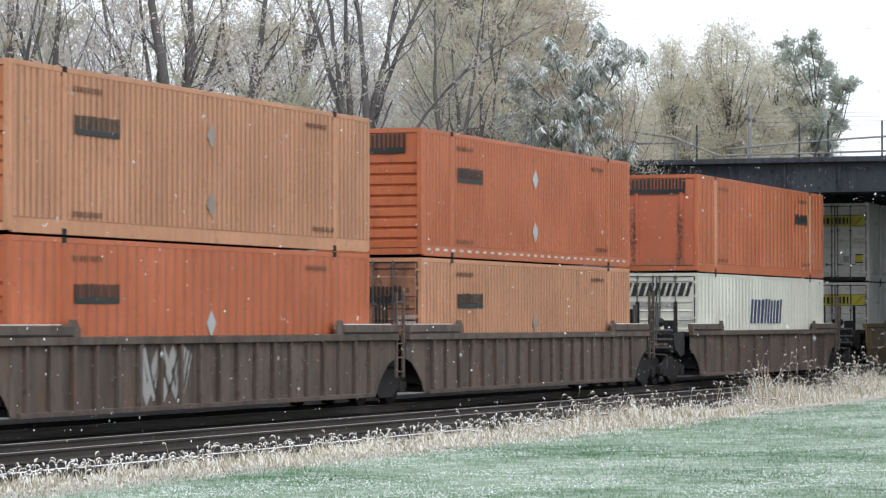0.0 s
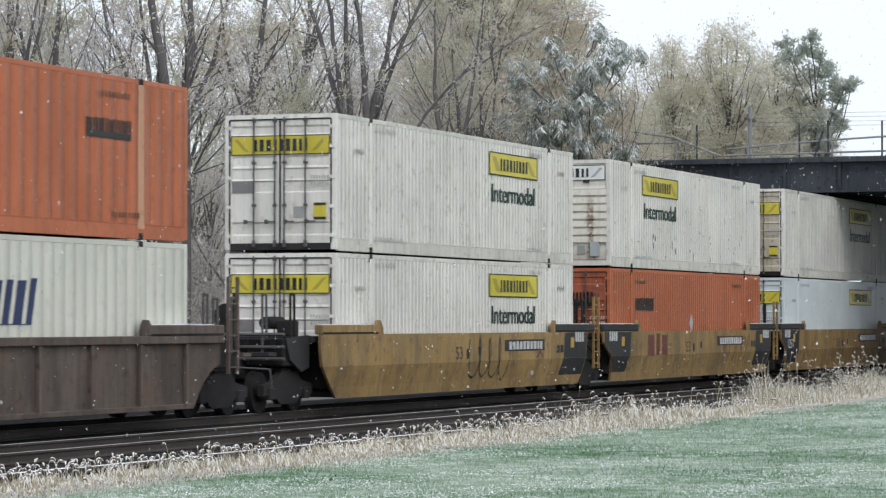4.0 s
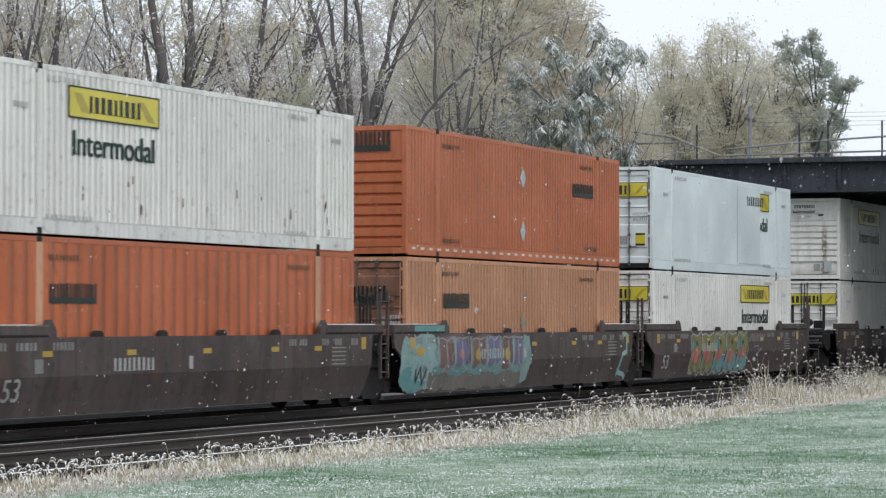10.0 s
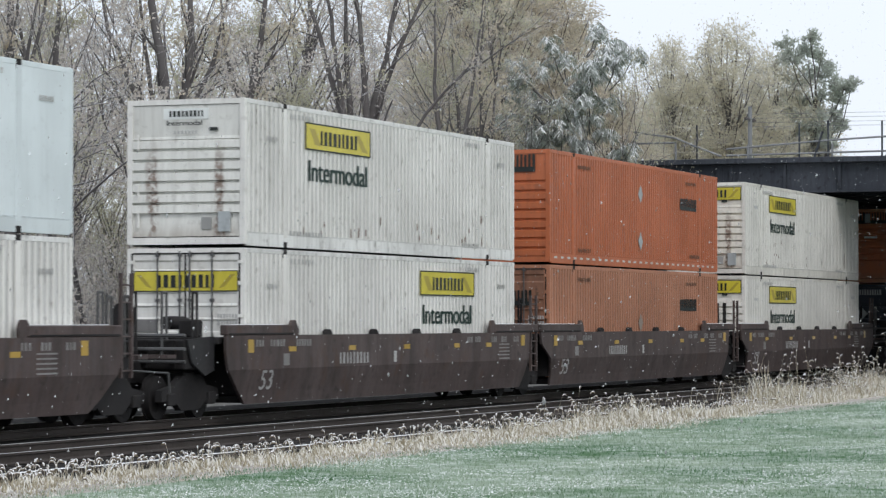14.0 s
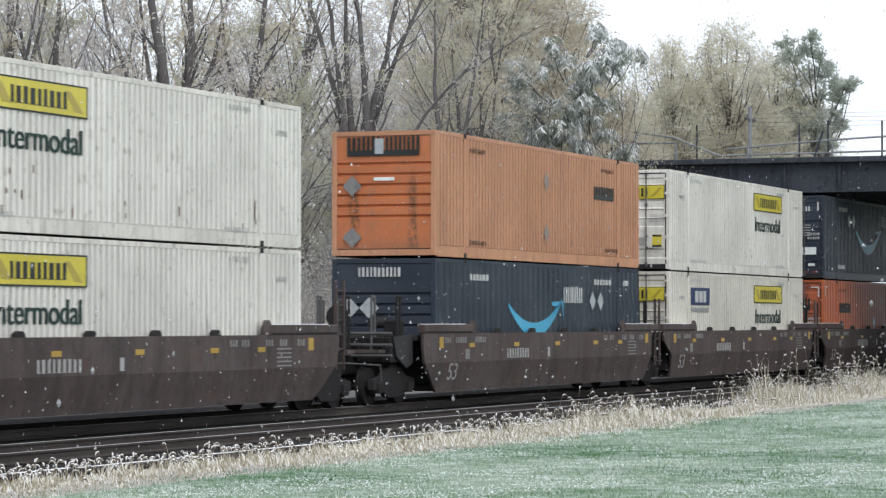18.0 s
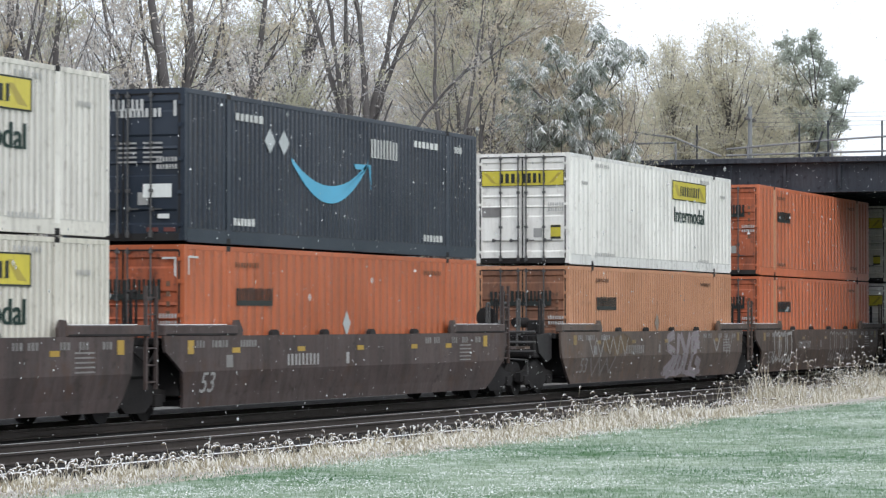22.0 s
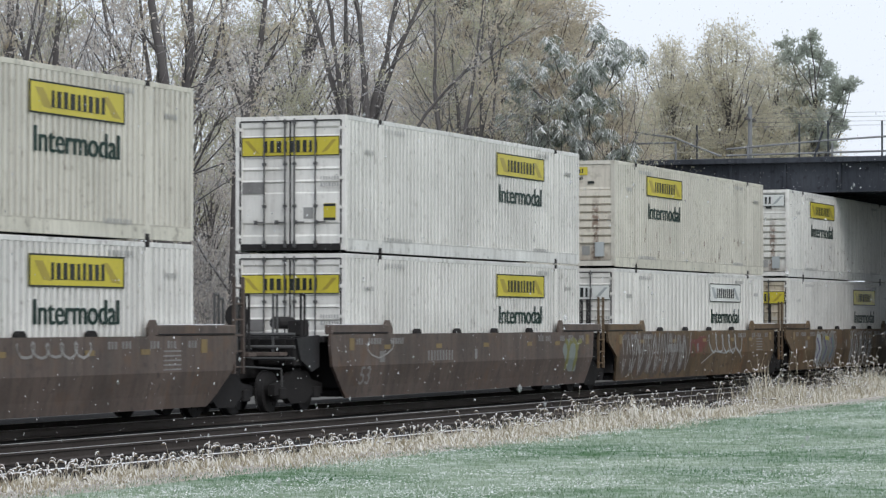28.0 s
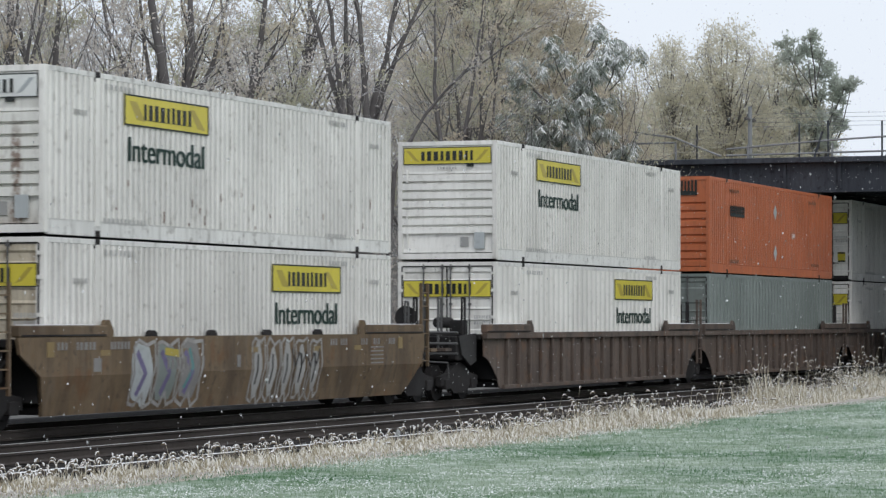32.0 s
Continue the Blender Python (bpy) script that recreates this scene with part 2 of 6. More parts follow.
def rusty_nose(name, col, rust=(0.13, 0.06, 0.03)):
    """Painted sheet with rust runs below two rows of rivets."""
    m = paint(name, col, (0.16, 0.13, 0.10), 0.3, 0.5, 0.4)
    n, l = m.node_tree.nodes, m.node_tree.links
    b = n["Principled BSDF"]
    tc = n.new("ShaderNodeTexCoord")
    sep = n.new("ShaderNodeSeparateXYZ")
    l.new(tc.outputs["Object"], sep.inputs[0])
    off = math_node(n, l, "ABSOLUTE", math_node(n, l, "SUBTRACT", math_node(n, l, "ABSOLUTE", sep.outputs["Y"]), .74))
    ns = noise_node(n, l, tc.outputs["Object"], 5.0, 5.0, (1, 1, .35))
    wide = math_node(n, l, "MULTIPLY", ns, .30)
    fleck = ramp(n, l, noise_node(n, l, tc.outputs["Object"], 11.0, 5.0, (1, 1, .8)), 0.36, 0.56)
    band = ramp(n, l, math_node(n, l, "SUBTRACT", wide, off), 0.02, .10)
    low = ramp(n, l, sep.outputs["Z"], 2.1, 1.5)
    c = mix(n, l, math_node(n, l, "MULTIPLY", math_node(n, l, "MULTIPLY", math_node(n, l, "MULTIPLY", band, low), fleck), .8), b.inputs["Base Color"].links[0].from_socket, rust)
    foot = math_node(n, l, "MULTIPLY", ramp(n, l, sep.outputs["Z"], .45, .1), ns)
    c = mix(n, l, foot, c, (0.17, 0.11, 0.07))
    l.new(c, b.inputs["Base Color"])
    return m


OFFW_RUST = rusty_nose("rust_streaked_off_white_paint", (0.66, 0.63, 0.56))
WHITE_RUST = rusty_nose("rust_streaked_white_paint", (0.70, 0.70, 0.66))
CREAM_RUST = rusty_nose("rust_streaked_cream_paint", (0.62, 0.58, 0.50))
REDOR_END = rusty_nose("sooty_red_orange_paint", (0.42, 0.10, 0.04), (0.05, 0.025, 0.02))
ORANGE_END = rusty_nose("stained_orange_paint", (0.46, 0.135, 0.04))
SOOTDOOR = rolling("sooty_orange_door_paint", (0.42, 0.098, 0.036), (0.06, 0.03, 0.022), (0.16, 0.05, 0.03), (0.30, 0.13, 0.09), 0.7)
DULLDOOR = rolling("sooty_tan_door_paint", (0.27, 0.115, 0.062), (0.055, 0.035, 0.028), (0.13, 0.055, 0.035), (0.26, 0.16, 0.11), 0.7)
FALLING, _n, _l, _b = shader("falling_snowflake", 0.9)
_b.inputs["Base Color"].default_value = (0.90, 0.91, 0.93, 1)
_tr, _mx = _n.new("ShaderNodeBsdfTransparent"), _n.new("ShaderNodeMixShader")
_mx.inputs[0].default_value = .45
_l.new(_b.outputs[0], _mx.inputs[1])
_l.new(_tr.outputs[0], _mx.inputs[2])
_l.new(_mx.outputs[0], _n["Material Output"].inputs[0])
FLAKE, _n, _l, _b = shader("snowflake", 0.9)
_b.inputs["Base Color"].default_value = (0.92, 0.93, 0.95, 1)


# Darker, grimy tone of each paint: groove shade is put into the colour.
GROOVE_SHADE = {}
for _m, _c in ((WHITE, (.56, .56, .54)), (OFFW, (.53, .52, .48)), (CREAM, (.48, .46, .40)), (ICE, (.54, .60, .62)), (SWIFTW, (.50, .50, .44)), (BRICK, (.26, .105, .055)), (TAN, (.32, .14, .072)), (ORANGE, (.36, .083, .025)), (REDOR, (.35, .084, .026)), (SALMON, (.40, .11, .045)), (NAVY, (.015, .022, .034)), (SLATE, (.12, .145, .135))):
    GROOVE_SHADE[_m.name] = paint("grimy_shaded_groove", _c, (0.10, 0.08, 0.06), 0.5, 0.7, 0.6)


# ---- mesh helpers ----
def mesh_of(name, bm, *mats):
    me = bpy.data.meshes.new(name)
    bm.to_mesh(me)
    bm.free()
    for m in mats:
        me.materials.append(m)
    return me


def box(bm, x0, x1, y0, y1, z0, z1, bevel=0.0, mat=0):
    r = bmesh.ops.create_cube(bm, size=1.0, matrix=Matrix.LocRotScale(((x0 + x1) / 2, (y0 + y1) / 2, (z0 + z1) / 2), None, (abs(x1 - x0), abs(y1 - y0), abs(z1 - z0))))
    faces = {f for v in r["verts"] for f in v.link_faces}
    for f in faces:
        f.material_index = mat
    if bevel:
        bmesh.ops.bevel(bm, geom=list({e for v in r["verts"] for e in v.link_edges}), offset=bevel, segments=1, affect="EDGES")
    return bm


def rod(bm, a, b, r, sides=6, r2=None, mat=0):
    a, b = Vector(a), Vector(b)
    q = (b - a).to_track_quat("Z", "Y").to_matrix().to_4x4()
    res = bmesh.ops.create_cone(bm, cap_ends=True, segments=sides, radius1=r, radius2=r if r2 is None else r2, depth=(b - a).length, matrix=Matrix.Translation((a + b) / 2) @ q)
    for f in {f for v in res["verts"] for f in v.link_faces}:
        f.material_index = mat
    return bm


def plate(bm, pts, y, t, mat=0):
    """A flat plate in the plane of x and z with outline pts, its face at y, t thick towards +y."""
    fr = [bm.verts.new((x, y, z)) for x, z in pts]
    bk = [bm.verts.new((x, y + t, z)) for x, z in pts]
    fs = [bm.faces.new(fr), bm.faces.new(bk[::-1])]
    k = len(pts)
    for i in range(k):
        fs.append(bm.faces.new((fr[i], bk[i], bk[(i + 1) % k], fr[(i + 1) % k])))
    for f in fs:
        f.material_index = mat
    bmesh.ops.recalc_face_normals(bm, faces=fs)
    return bm


CACHE = {}


def cached(key, build):
    if key not in CACHE:
        CACHE[key] = build()
    return CACHE[key]


def part(name, me, parent, label="", m=None):
    ob = new(name, me)
    ob.parent = parent
    if m is not None:
        ob.matrix_basis = m
    if label:
        ob["label"] = label
    return ob


def bx(key, mat, *dims, bevel=0.0):
    """A shared box mesh."""
    return cached((key, mat.name, dims), lambda: mesh_of(key, box(bmesh.new(), *dims, bevel=bevel), mat))


def raw_mesh(name, verts, faces, mats, index=None):
    me = bpy.data.meshes.new(name)
    verts = np.asarray(verts, dtype=np.float32)
    faces = np.asarray(faces, dtype=np.int32)
    k = faces.shape[1]
    me.vertices.add(len(verts))
    me.vertices.foreach_set("co", verts.ravel())
    me.loops.add(faces.size)
    me.loops.foreach_set("vertex_index", faces.ravel())
    me.polygons.add(len(faces))
    me.polygons.foreach_set("loop_start", np.arange(0, faces.size, k, dtype=np.int32))
    me.polygons.foreach_set("loop_total", np.full(len(faces), k, dtype=np.int32))
    for m in mats:
        me.materials.append(m)
    if index is not None:
        me.polygons.foreach_set("material_index", np.asarray(index, dtype=np.int32))
    me.update(calc_edges=True)
    me.validate()
    return me


# ---- ground: one sheet ----
def bank(x, y):
    """Height of the ground."""
    prof = [(-3000, -0.1), (-10.2, -0.1), (-8.6, -0.18), (-7.4, -0.36), (-6.9, -0.40), (-6.2, -0.31), (1.9, -0.31), (2.4, -0.165), (3.0, -0.175), (3.6, -0.75), (5.0, -0.8), (7.5, -0.3), (14, 0.3), (40, 0.6), (3000, 1.0)]
    z = float(np.interp(y, [p[0] for p in prof], [p[1] for p in prof]))
    for a, s in ((1, 1), (-1, -1)):
        edge = (y - 6.0) if s > 0 else (-9.5 - y)
        if edge > 0:
            side = max(0.0, 1 - max(0.0, abs(x - 117.5) - 12.5) / 11)
            fall = 1.0 if s < 0 else max(0.0, 1 - max(0.0, y - 14) / 14)
            z += side * fall * min(1.0, edge / 5.0) * 6.7 if x > 92 else 0.0
    return z


def build_ground():
    xs = sorted(set([-3000, -800, -200, -60, -20, 0] + list(range(10, 180, 4)) + [90, 92, 94, 99, 104.5, 123.5, 130, 135.5, 141, 200, 240, 300, 500, 1000, 3000]))
    ys = sorted(set([-3000, -800, -200, -80, -45, -30, -22, -16, -14.5, -12, -10.8, -10.2, -9.4, -8.6, -7.4, -6.9, -6.2, -4, -2, 0, 1.9, 2.4, 3.0, 3.6, 5, 6, 7.5, 9, 11, 14, 20, 40, 80, 200, 800, 3000]))
    vs = [(x, y, bank(x, y)) for y in ys for x in xs]
    fs, idx = [], []
    nx = len(xs)
    for j in range(len(ys) - 1):
        c = (ys[j] + ys[j + 1]) / 2
        for i in range(nx - 1):
            fs.append((j * nx + i, j * nx + i + 1, (j + 1) * nx + i + 1, (j + 1) * nx + i))
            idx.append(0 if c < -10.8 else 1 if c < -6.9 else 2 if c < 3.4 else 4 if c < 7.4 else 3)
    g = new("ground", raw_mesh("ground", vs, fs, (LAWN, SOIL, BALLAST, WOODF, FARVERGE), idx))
    tagged(g, "snow-dusted lawn, dry verge, dark ballast and woodland floor", "ground", kind="structure")


build_ground()
RAIL_Z = -0.12


def rail_mesh(length):
    def build():
        bm = bmesh.new()
        prof = [(-.07, -.17), (.07, -.17), (.07, -.155), (.012, -.13), (.012, -.045), (.036, -.035), (.036, -.004), (.030, 0), (-.030, 0), (-.036, -.004), (-.036, -.035), (-.012, -.045), (-.012, -.13), (-.07, -.155)]
        a = [bm.verts.new((0, y, z)) for y, z in prof]
        b = [bm.verts.new((length, y, z)) for y, z in prof]
        k = len(prof)
        for i in range(k):
            f = bm.faces.new((a[i], a[(i + 1) % k], b[(i + 1) % k], b[i]))
            f.material_index = 1 if i in (6, 7, 8) else 0
        bm.faces.new(a[::-1]), bm.faces.new(b)
        bmesh.ops.recalc_face_normals(bm, faces=bm.faces[:])
        return mesh_of("rail", bm, RAILSIDE, RAILTOP)
    return cached(("rail", length), build)


def railway(y0, label, sleepers):
    t = tagged(new("railway_track"), label, "track", "tracks", "structure")
    for s in (-1, 1):
        for k in range(5):
            part("rail", rail_mesh(60.0), t, "", pose(-60 + 60 * k, y0 + s * 0.7535, RAIL_Z))
    if sleepers:
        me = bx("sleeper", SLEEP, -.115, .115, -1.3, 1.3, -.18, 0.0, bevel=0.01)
        for k in range(200):
            x = 26 + 0.53 * k
            part("sleeper", me, t, "", pose(x, y0 + random.uniform(-.03, .03), -0.292 + random.uniform(-.006, .004), 0, 0, random.uniform(-1, 1)))
    return t


railway(-4.3, "empty railway track on dark ballast beside the train", True)
railway(0.0, "railway track under the passing train", False)


def spare_rail():
    for x, ln, dz in ((24, 9.3, 0), (33.6, 3.1, .01), (36.9, 3.8, 0), (41, 11.8, .01), (55, 11.8, 0)):
        ob = new("spare_rail", cached(("lay", ln), lambda: mesh_of("spare_rail", box(box(bmesh.new(), 0, ln, -.05, .05, 0, .06), .02, ln - .02, -.035, .03, .06, .068, mat=1), RAILSIDE, FLAKE)))
        ob.matrix_world = pose(x, -6.55, -.33 + dz, 0, 0, random.uniform(-.3, .3))
        tagged(ob, "rusty length of old rail lying snow-capped on the ballast", "rail", "old rails beside the track")


spare_rail()


# ---- bridge over the line ----
def bridge():
    b = tagged(new("road_bridge"), "dark steel girder road bridge on concrete abutments", "bridge", kind="structure")
    bm = bmesh.new()
    box(bm, 105.0, 105.35, -14, 13, 6.42, 7.42, .01)
    for k in range(14):
        box(bm, 104.9, 105.0, -13.5 + 2 * k, -13.4 + 2 * k, 6.5, 7.4)
    box(bm, 104.85, 105.5, -14, 13, 6.36, 6.42)
    part("girder", mesh_of("girder", bm, GIRDER), b)
    part("girder", bx("girder", GIRDER, 129.2, 129.6, -14, 13, 6.28, 7.42), b)
    part("deck", bx("deck", GIRDER, 104.7, 129.9, -16, 13.5, 7.42, 7.62, bevel=.02), b, "dark deck edge")
    for x in (107.3, 109.7, 112.0, 114.5, 116.6, 119.0, 121.4, 123.8, 126.2):
        part("cross_girder", bx("cross_girder", GIRDER, x, x + .3, -14, 13, 6.5, 7.42), b)
    bm = bmesh.new()
    box(bm, 105.2, 129.4, 3.9, 13, -1, 6.4, .03)
    part("abutment", mesh_of("abutment", bm, CONC), b, "sooty concrete abutment wall")
    bm = bmesh.new()
    box(bm, 105.2, 129.4, -14, -8.4, -1, 6.4, .03)
    part("abutment", mesh_of("abutment", bm, CONC), b, "sooty concrete abutment wall")
    r = tagged(new("bridge_railing"), "thin grey metal railing with leaning posts along the bridge", "railing", kind="structure")
    X = 104.9
    for y, h, lean in ((6.1, .85, 0), (4.6, .62, 0), (3.8, 1.25, 0), (0.0, 1.22, 0), (-.55, .92, .3), (-1.05, 1.3, 0), (-1.2, .5, 0), (-3.0, 1.25, 0), (-3.15, .6, .25), (-6, 1.25, 0), (1.9, .5, 0)):
        part("post", cached(("post", h, lean), lambda: mesh_of("post", rod(bmesh.new(), (0, 0, 0), (0, -lean, h), .034 if h > 1 else .04), GIRDER if h > 1 or lean else GALV)), r, "", pose(X, y, 7.62))
    for a, c in (((6.2, 1.05), (4.65, .80)), ((4.65, .80), (2.9, .10)), ((6.2, .62), (4.65, .62)), ((2.7, .35), (-1.1, .60)), ((-1.1, .60), (-9, .95)), ((2.7, .12), (-6, .2))):
        part("rail", mesh_of("rail", rod(bmesh.new(), (X, a[0], 7.62 + a[1]), (X, c[0], 7.62 + c[1]), .035), GALV), r)


bridge()


# ---- containers ----
L, WD, HT = 16.15, 2.59, 2.896
HW = WD / 2


def ribbed(kind, mat):
    """A container's side sheet, face towards -y at y = 0, folded into ribs of its kind."""
    def build():
        x, pts = 0.12, []
        pitch, depth, flat = {"fine": (0.222, 0.036, 0.70), "smooth": (0.40, 0.005, 0.93), "panel": (0.48, 0.04, 0.965), "close": (0.21, 0.024, 0.70), "flat": (1.32, 0.0, 0.985)}[kind]
        n = int(round((L - 0.24) / pitch))
        p = (L - 0.24) / n
        s = p * (1 - flat) / 4
        for i in range(n):
            a = 0.12 + i * p
            pts += [(a + s * 1.1, depth), (a + s * 1.6, 0), (a + s * 1.6 + p * flat, 0), (a + s * 2.1 + p * flat, depth)]
        pts = [(0.12, 0)] + pts + [(L - .12, 0)]
        v, f, idx = [], [], []
        for i, (px, d) in enumerate(pts):
            v += [(px, d, .22), (px, d, 2.80)]
            if i:
                f.append((2 * i - 2, 2 * i, 2 * i + 1, 2 * i - 1))
                # groove faces get the darker tone, shade painted in to bring out the ribs
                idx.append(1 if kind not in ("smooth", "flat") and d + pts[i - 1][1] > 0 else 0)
        return raw_mesh("side_panel", v, f, (mat, GROOVE_SHADE[mat.name]), idx)
    return cached(("side", kind, mat.name), build)


def end_wall(mat, style):
    """The nose wall, facing -x, with pressed horizontal ribs."""
    def build():
        bm = bmesh.new()
        prof = [(.16, .03)]
        if style == "slats":
            z = .62
            while z < 2.05:
                prof += [(z, .075), (z + .012, .0), (z + .16, .012), (z + .19, .075)]
                z += .215
            prof += [(2.10, .03), (2.16, .05)]
        elif style == "ribs":
            z = .85 if mat is ORANGE_END else .30
            while z < 2.2:
                prof += [(z, .02), (z + .03, .07), (z + .06, .07), (z + .10, .02)]
                z += .245
        else:
            prof += [(.4, .03)]
        prof += [(2.78, .03)]
        pv = None
        for z, d in prof:
            v = (bm.verts.new((d, -HW + .12, z)), bm.verts.new((d, HW - .12, z)))
            if pv:
                bm.faces.new((pv[0], v[0], v[1], pv[1]))
            pv = v
        if style == "bays":
            for y in (-.78, .62):
                box(bm, -.02, .03, y - .05, y + .05, .16, 2.35)
        bmesh.ops.recalc_face_normals(bm, faces=bm.faces[:])
        return mesh_of("front_wall", bm, mat)
    return cached(("nose", style, mat.name), build)


def door_mesh(mat):
    def build():
        bm = bmesh.new()
        w = HW - .10
        prof = [(.14, .0), (.30, .0), (.34, .035), (.56, .035), (.60, 0), (1.22, 0), (1.25, .03), (1.45, .03), (1.48, 0), (1.52, .03), (1.72, .03), (1.75, 0), (1.80, .03), (1.98, .03), (2.02, 0), (2.44, 0), (2.48, .03), (2.62, .03), (2.66, 0), (2.79, 0)]
        pv = None
        for z, d in prof:
            v = (bm.verts.new((d, .012, z)), bm.verts.new((d, w, z)))
            if pv:
                bm.faces.new((pv[0], v[0], v[1], pv[1]))
            pv = v
        bmesh.ops.recalc_face_normals(bm, faces=bm.faces[:])
        return mesh_of("door", bm, mat)
    return cached(("door", mat.name), build)


def rod_mesh():
    def build():
        bm = rod(bmesh.new(), (-.05, 0, .06), (-.05, 0, 2.84), .020, 6)
        for z in (.12, .95, 1.86, 2.76):
            box(bm, -.08, .0, -.035, .035, z - .03, z + .03)
        box(bm, -.075, -.03, -.03, .03, .06, .2)
        return mesh_of("lock_rod", bm, ROD)
    return cached("lock_rod", build)


def text_mesh(word, mat, width, height, slant=0.0):
    def build():
        cu = bpy.data.curves.new("word", "FONT")
        cu.body = word
        cu.shear = slant
        cu.extrude = 0.0
        tmp = bpy.data.objects.new("word", cu)
        scene.collection.objects.link(tmp)
        bpy.context.view_layer.update()
        me = bpy.data.meshes.new_from_object(tmp.evaluated_get(bpy.context.evaluated_depsgraph_get()))
        bpy.data.objects.remove(tmp)
        co = np.empty(len(me.vertices) * 3, dtype=np.float32)
        me.vertices.foreach_get("co", co)
        co = co.reshape(-1, 3)
        lo, hi = co.min(0), co.max(0)
        out = np.zeros_like(co)
        out[:, 0] = (co[:, 0] - lo[0]) / (hi[0] - lo[0]) * width * .985
        out[:, 2] = (co[:, 1] - lo[1]) / (hi[1] - lo[1]) * height
        me.vertices.foreach_set("co", out.ravel())
        bm = bmesh.new()
        bm.from_mesh(me)
        bmesh.ops.translate(bm, verts=bm.verts[:], vec=(width * .015, -.0015, 0))
        bm.from_mesh(me)
        bpy.data.meshes.remove(me)
        return mesh_of("lettering", bm, mat)
    return cached(("word", word, mat.name, width, height), build)


def bars(mat, width, height, count, gap=0.25, slant=0.0, line=False, seed=3):
    """Unreadable writing or a maker's mark: plain upright blocks in a row, in the plane of x and z."""
    def build():
        r = random.Random(seed + count)
        bm = bmesh.new()
        ws = [r.uniform(.7, 1.3) for _ in range(count)]
        unit = width / (sum(ws) + gap * (count - 1))
        x, base = 0, height * (.28 if line else .02)
        teeth = []
        for w in ws:
            p, q = x, x + w * unit
            h = height * r.uniform(.93, 1.0)
            teeth += [(p, base), (p + slant * h, h), (q + slant * h, h), (q, base)]
            x = q + gap * unit
        plate(bm, [(0, 0), (width, 0)] + teeth[::-1], -.004, .004)
        return mesh_of("lettering", bm, mat)
    return cached(("bars", mat.name, width, height, count, gap, slant, line, seed), build)


def swoosh(mat, w, h):
    def build():
        bm = bmesh.new()
        n = 22
        up, lo = [], []
        for i in range(n + 1):
            u = i / n
            x = w * u
            z = h * (2 * u - .95) ** 2 * .95 + .02
            th = h * (.12 + .38 * math.sin(math.pi * min(1, u * 1.02)))
            lo.append((x, z - th * .5))
            up.append((x, z + th * .5))
        tip = [(w * 1.03, h * .30), (w * 1.03, h * 1.03), (w * .80, h * 1.0), (w * .82, h * .85), (w * .955, h * .86)]
        plate(bm, lo + tip + up[::-1], -.004, .004)
        return mesh_of("mark", bm, mat)
    return cached(("swoosh", mat.name, w, h), build)


def sign_mesh(mat):
    def build():
        bm = box(bmesh.new(), 0, 3.6, -.006, 0, 0, .57)
        for a in ((0, 3.6, 0, .03), (0, 3.6, .54, .57), (0, .05, .03, .54), (3.55, 3.6, .03, .54)):
            box(bm, a[0], a[1], -.009, -.006, a[2], a[3], mat=1)
        plate(bm, [(.2, .45), (.5, .45), (.85, .1), (.5, .12)], -.008, .002, 2)
        plate(bm, [(2.75, .45), (2.95, .45), (3.45, .08), (3.1, .1)], -.008, .002, 2)
        return mesh_of("sign", bm, mat, DARKLET, GREYPLATE if mat is SIGN_W else SIGN_D)
    return cached(("sign", mat.name), build)


def end_sign(mat):
    def build():
        bm = box(bmesh.new(), -.006, 0, -1.15, 1.15, 0, .42)
        for a in ((-1.15, 1.15, 0, .02), (-1.15, 1.15, .40, .42), (-1.15, -1.13, .02, .4), (1.13, 1.15, .02, .4)):
            box(bm, -.008, -.006, a[0], a[1], a[2], a[3], mat=1)
        for sy in (-1, 1):
            q = [bm.verts.new((-.0075, sy * y, z)) for y, z in ((1.08, .34), (.98, .34), (.72, .06), (.86, .10))]
            bm.faces.new(q).material_index = 2
        return mesh_of("end_sign", bm, mat, DARKLET, GREYPLATE if mat is SIGN_W else SIGN_D)
    return cached(("endsign", mat.name), build)


NEAR = lambda x, z: pose(x, -HW - .007, z)
ENDW = lambda y, z: Matrix.Translation((-.012, y, z)) @ Matrix.Rotation(radians(-90), 4, "Z")


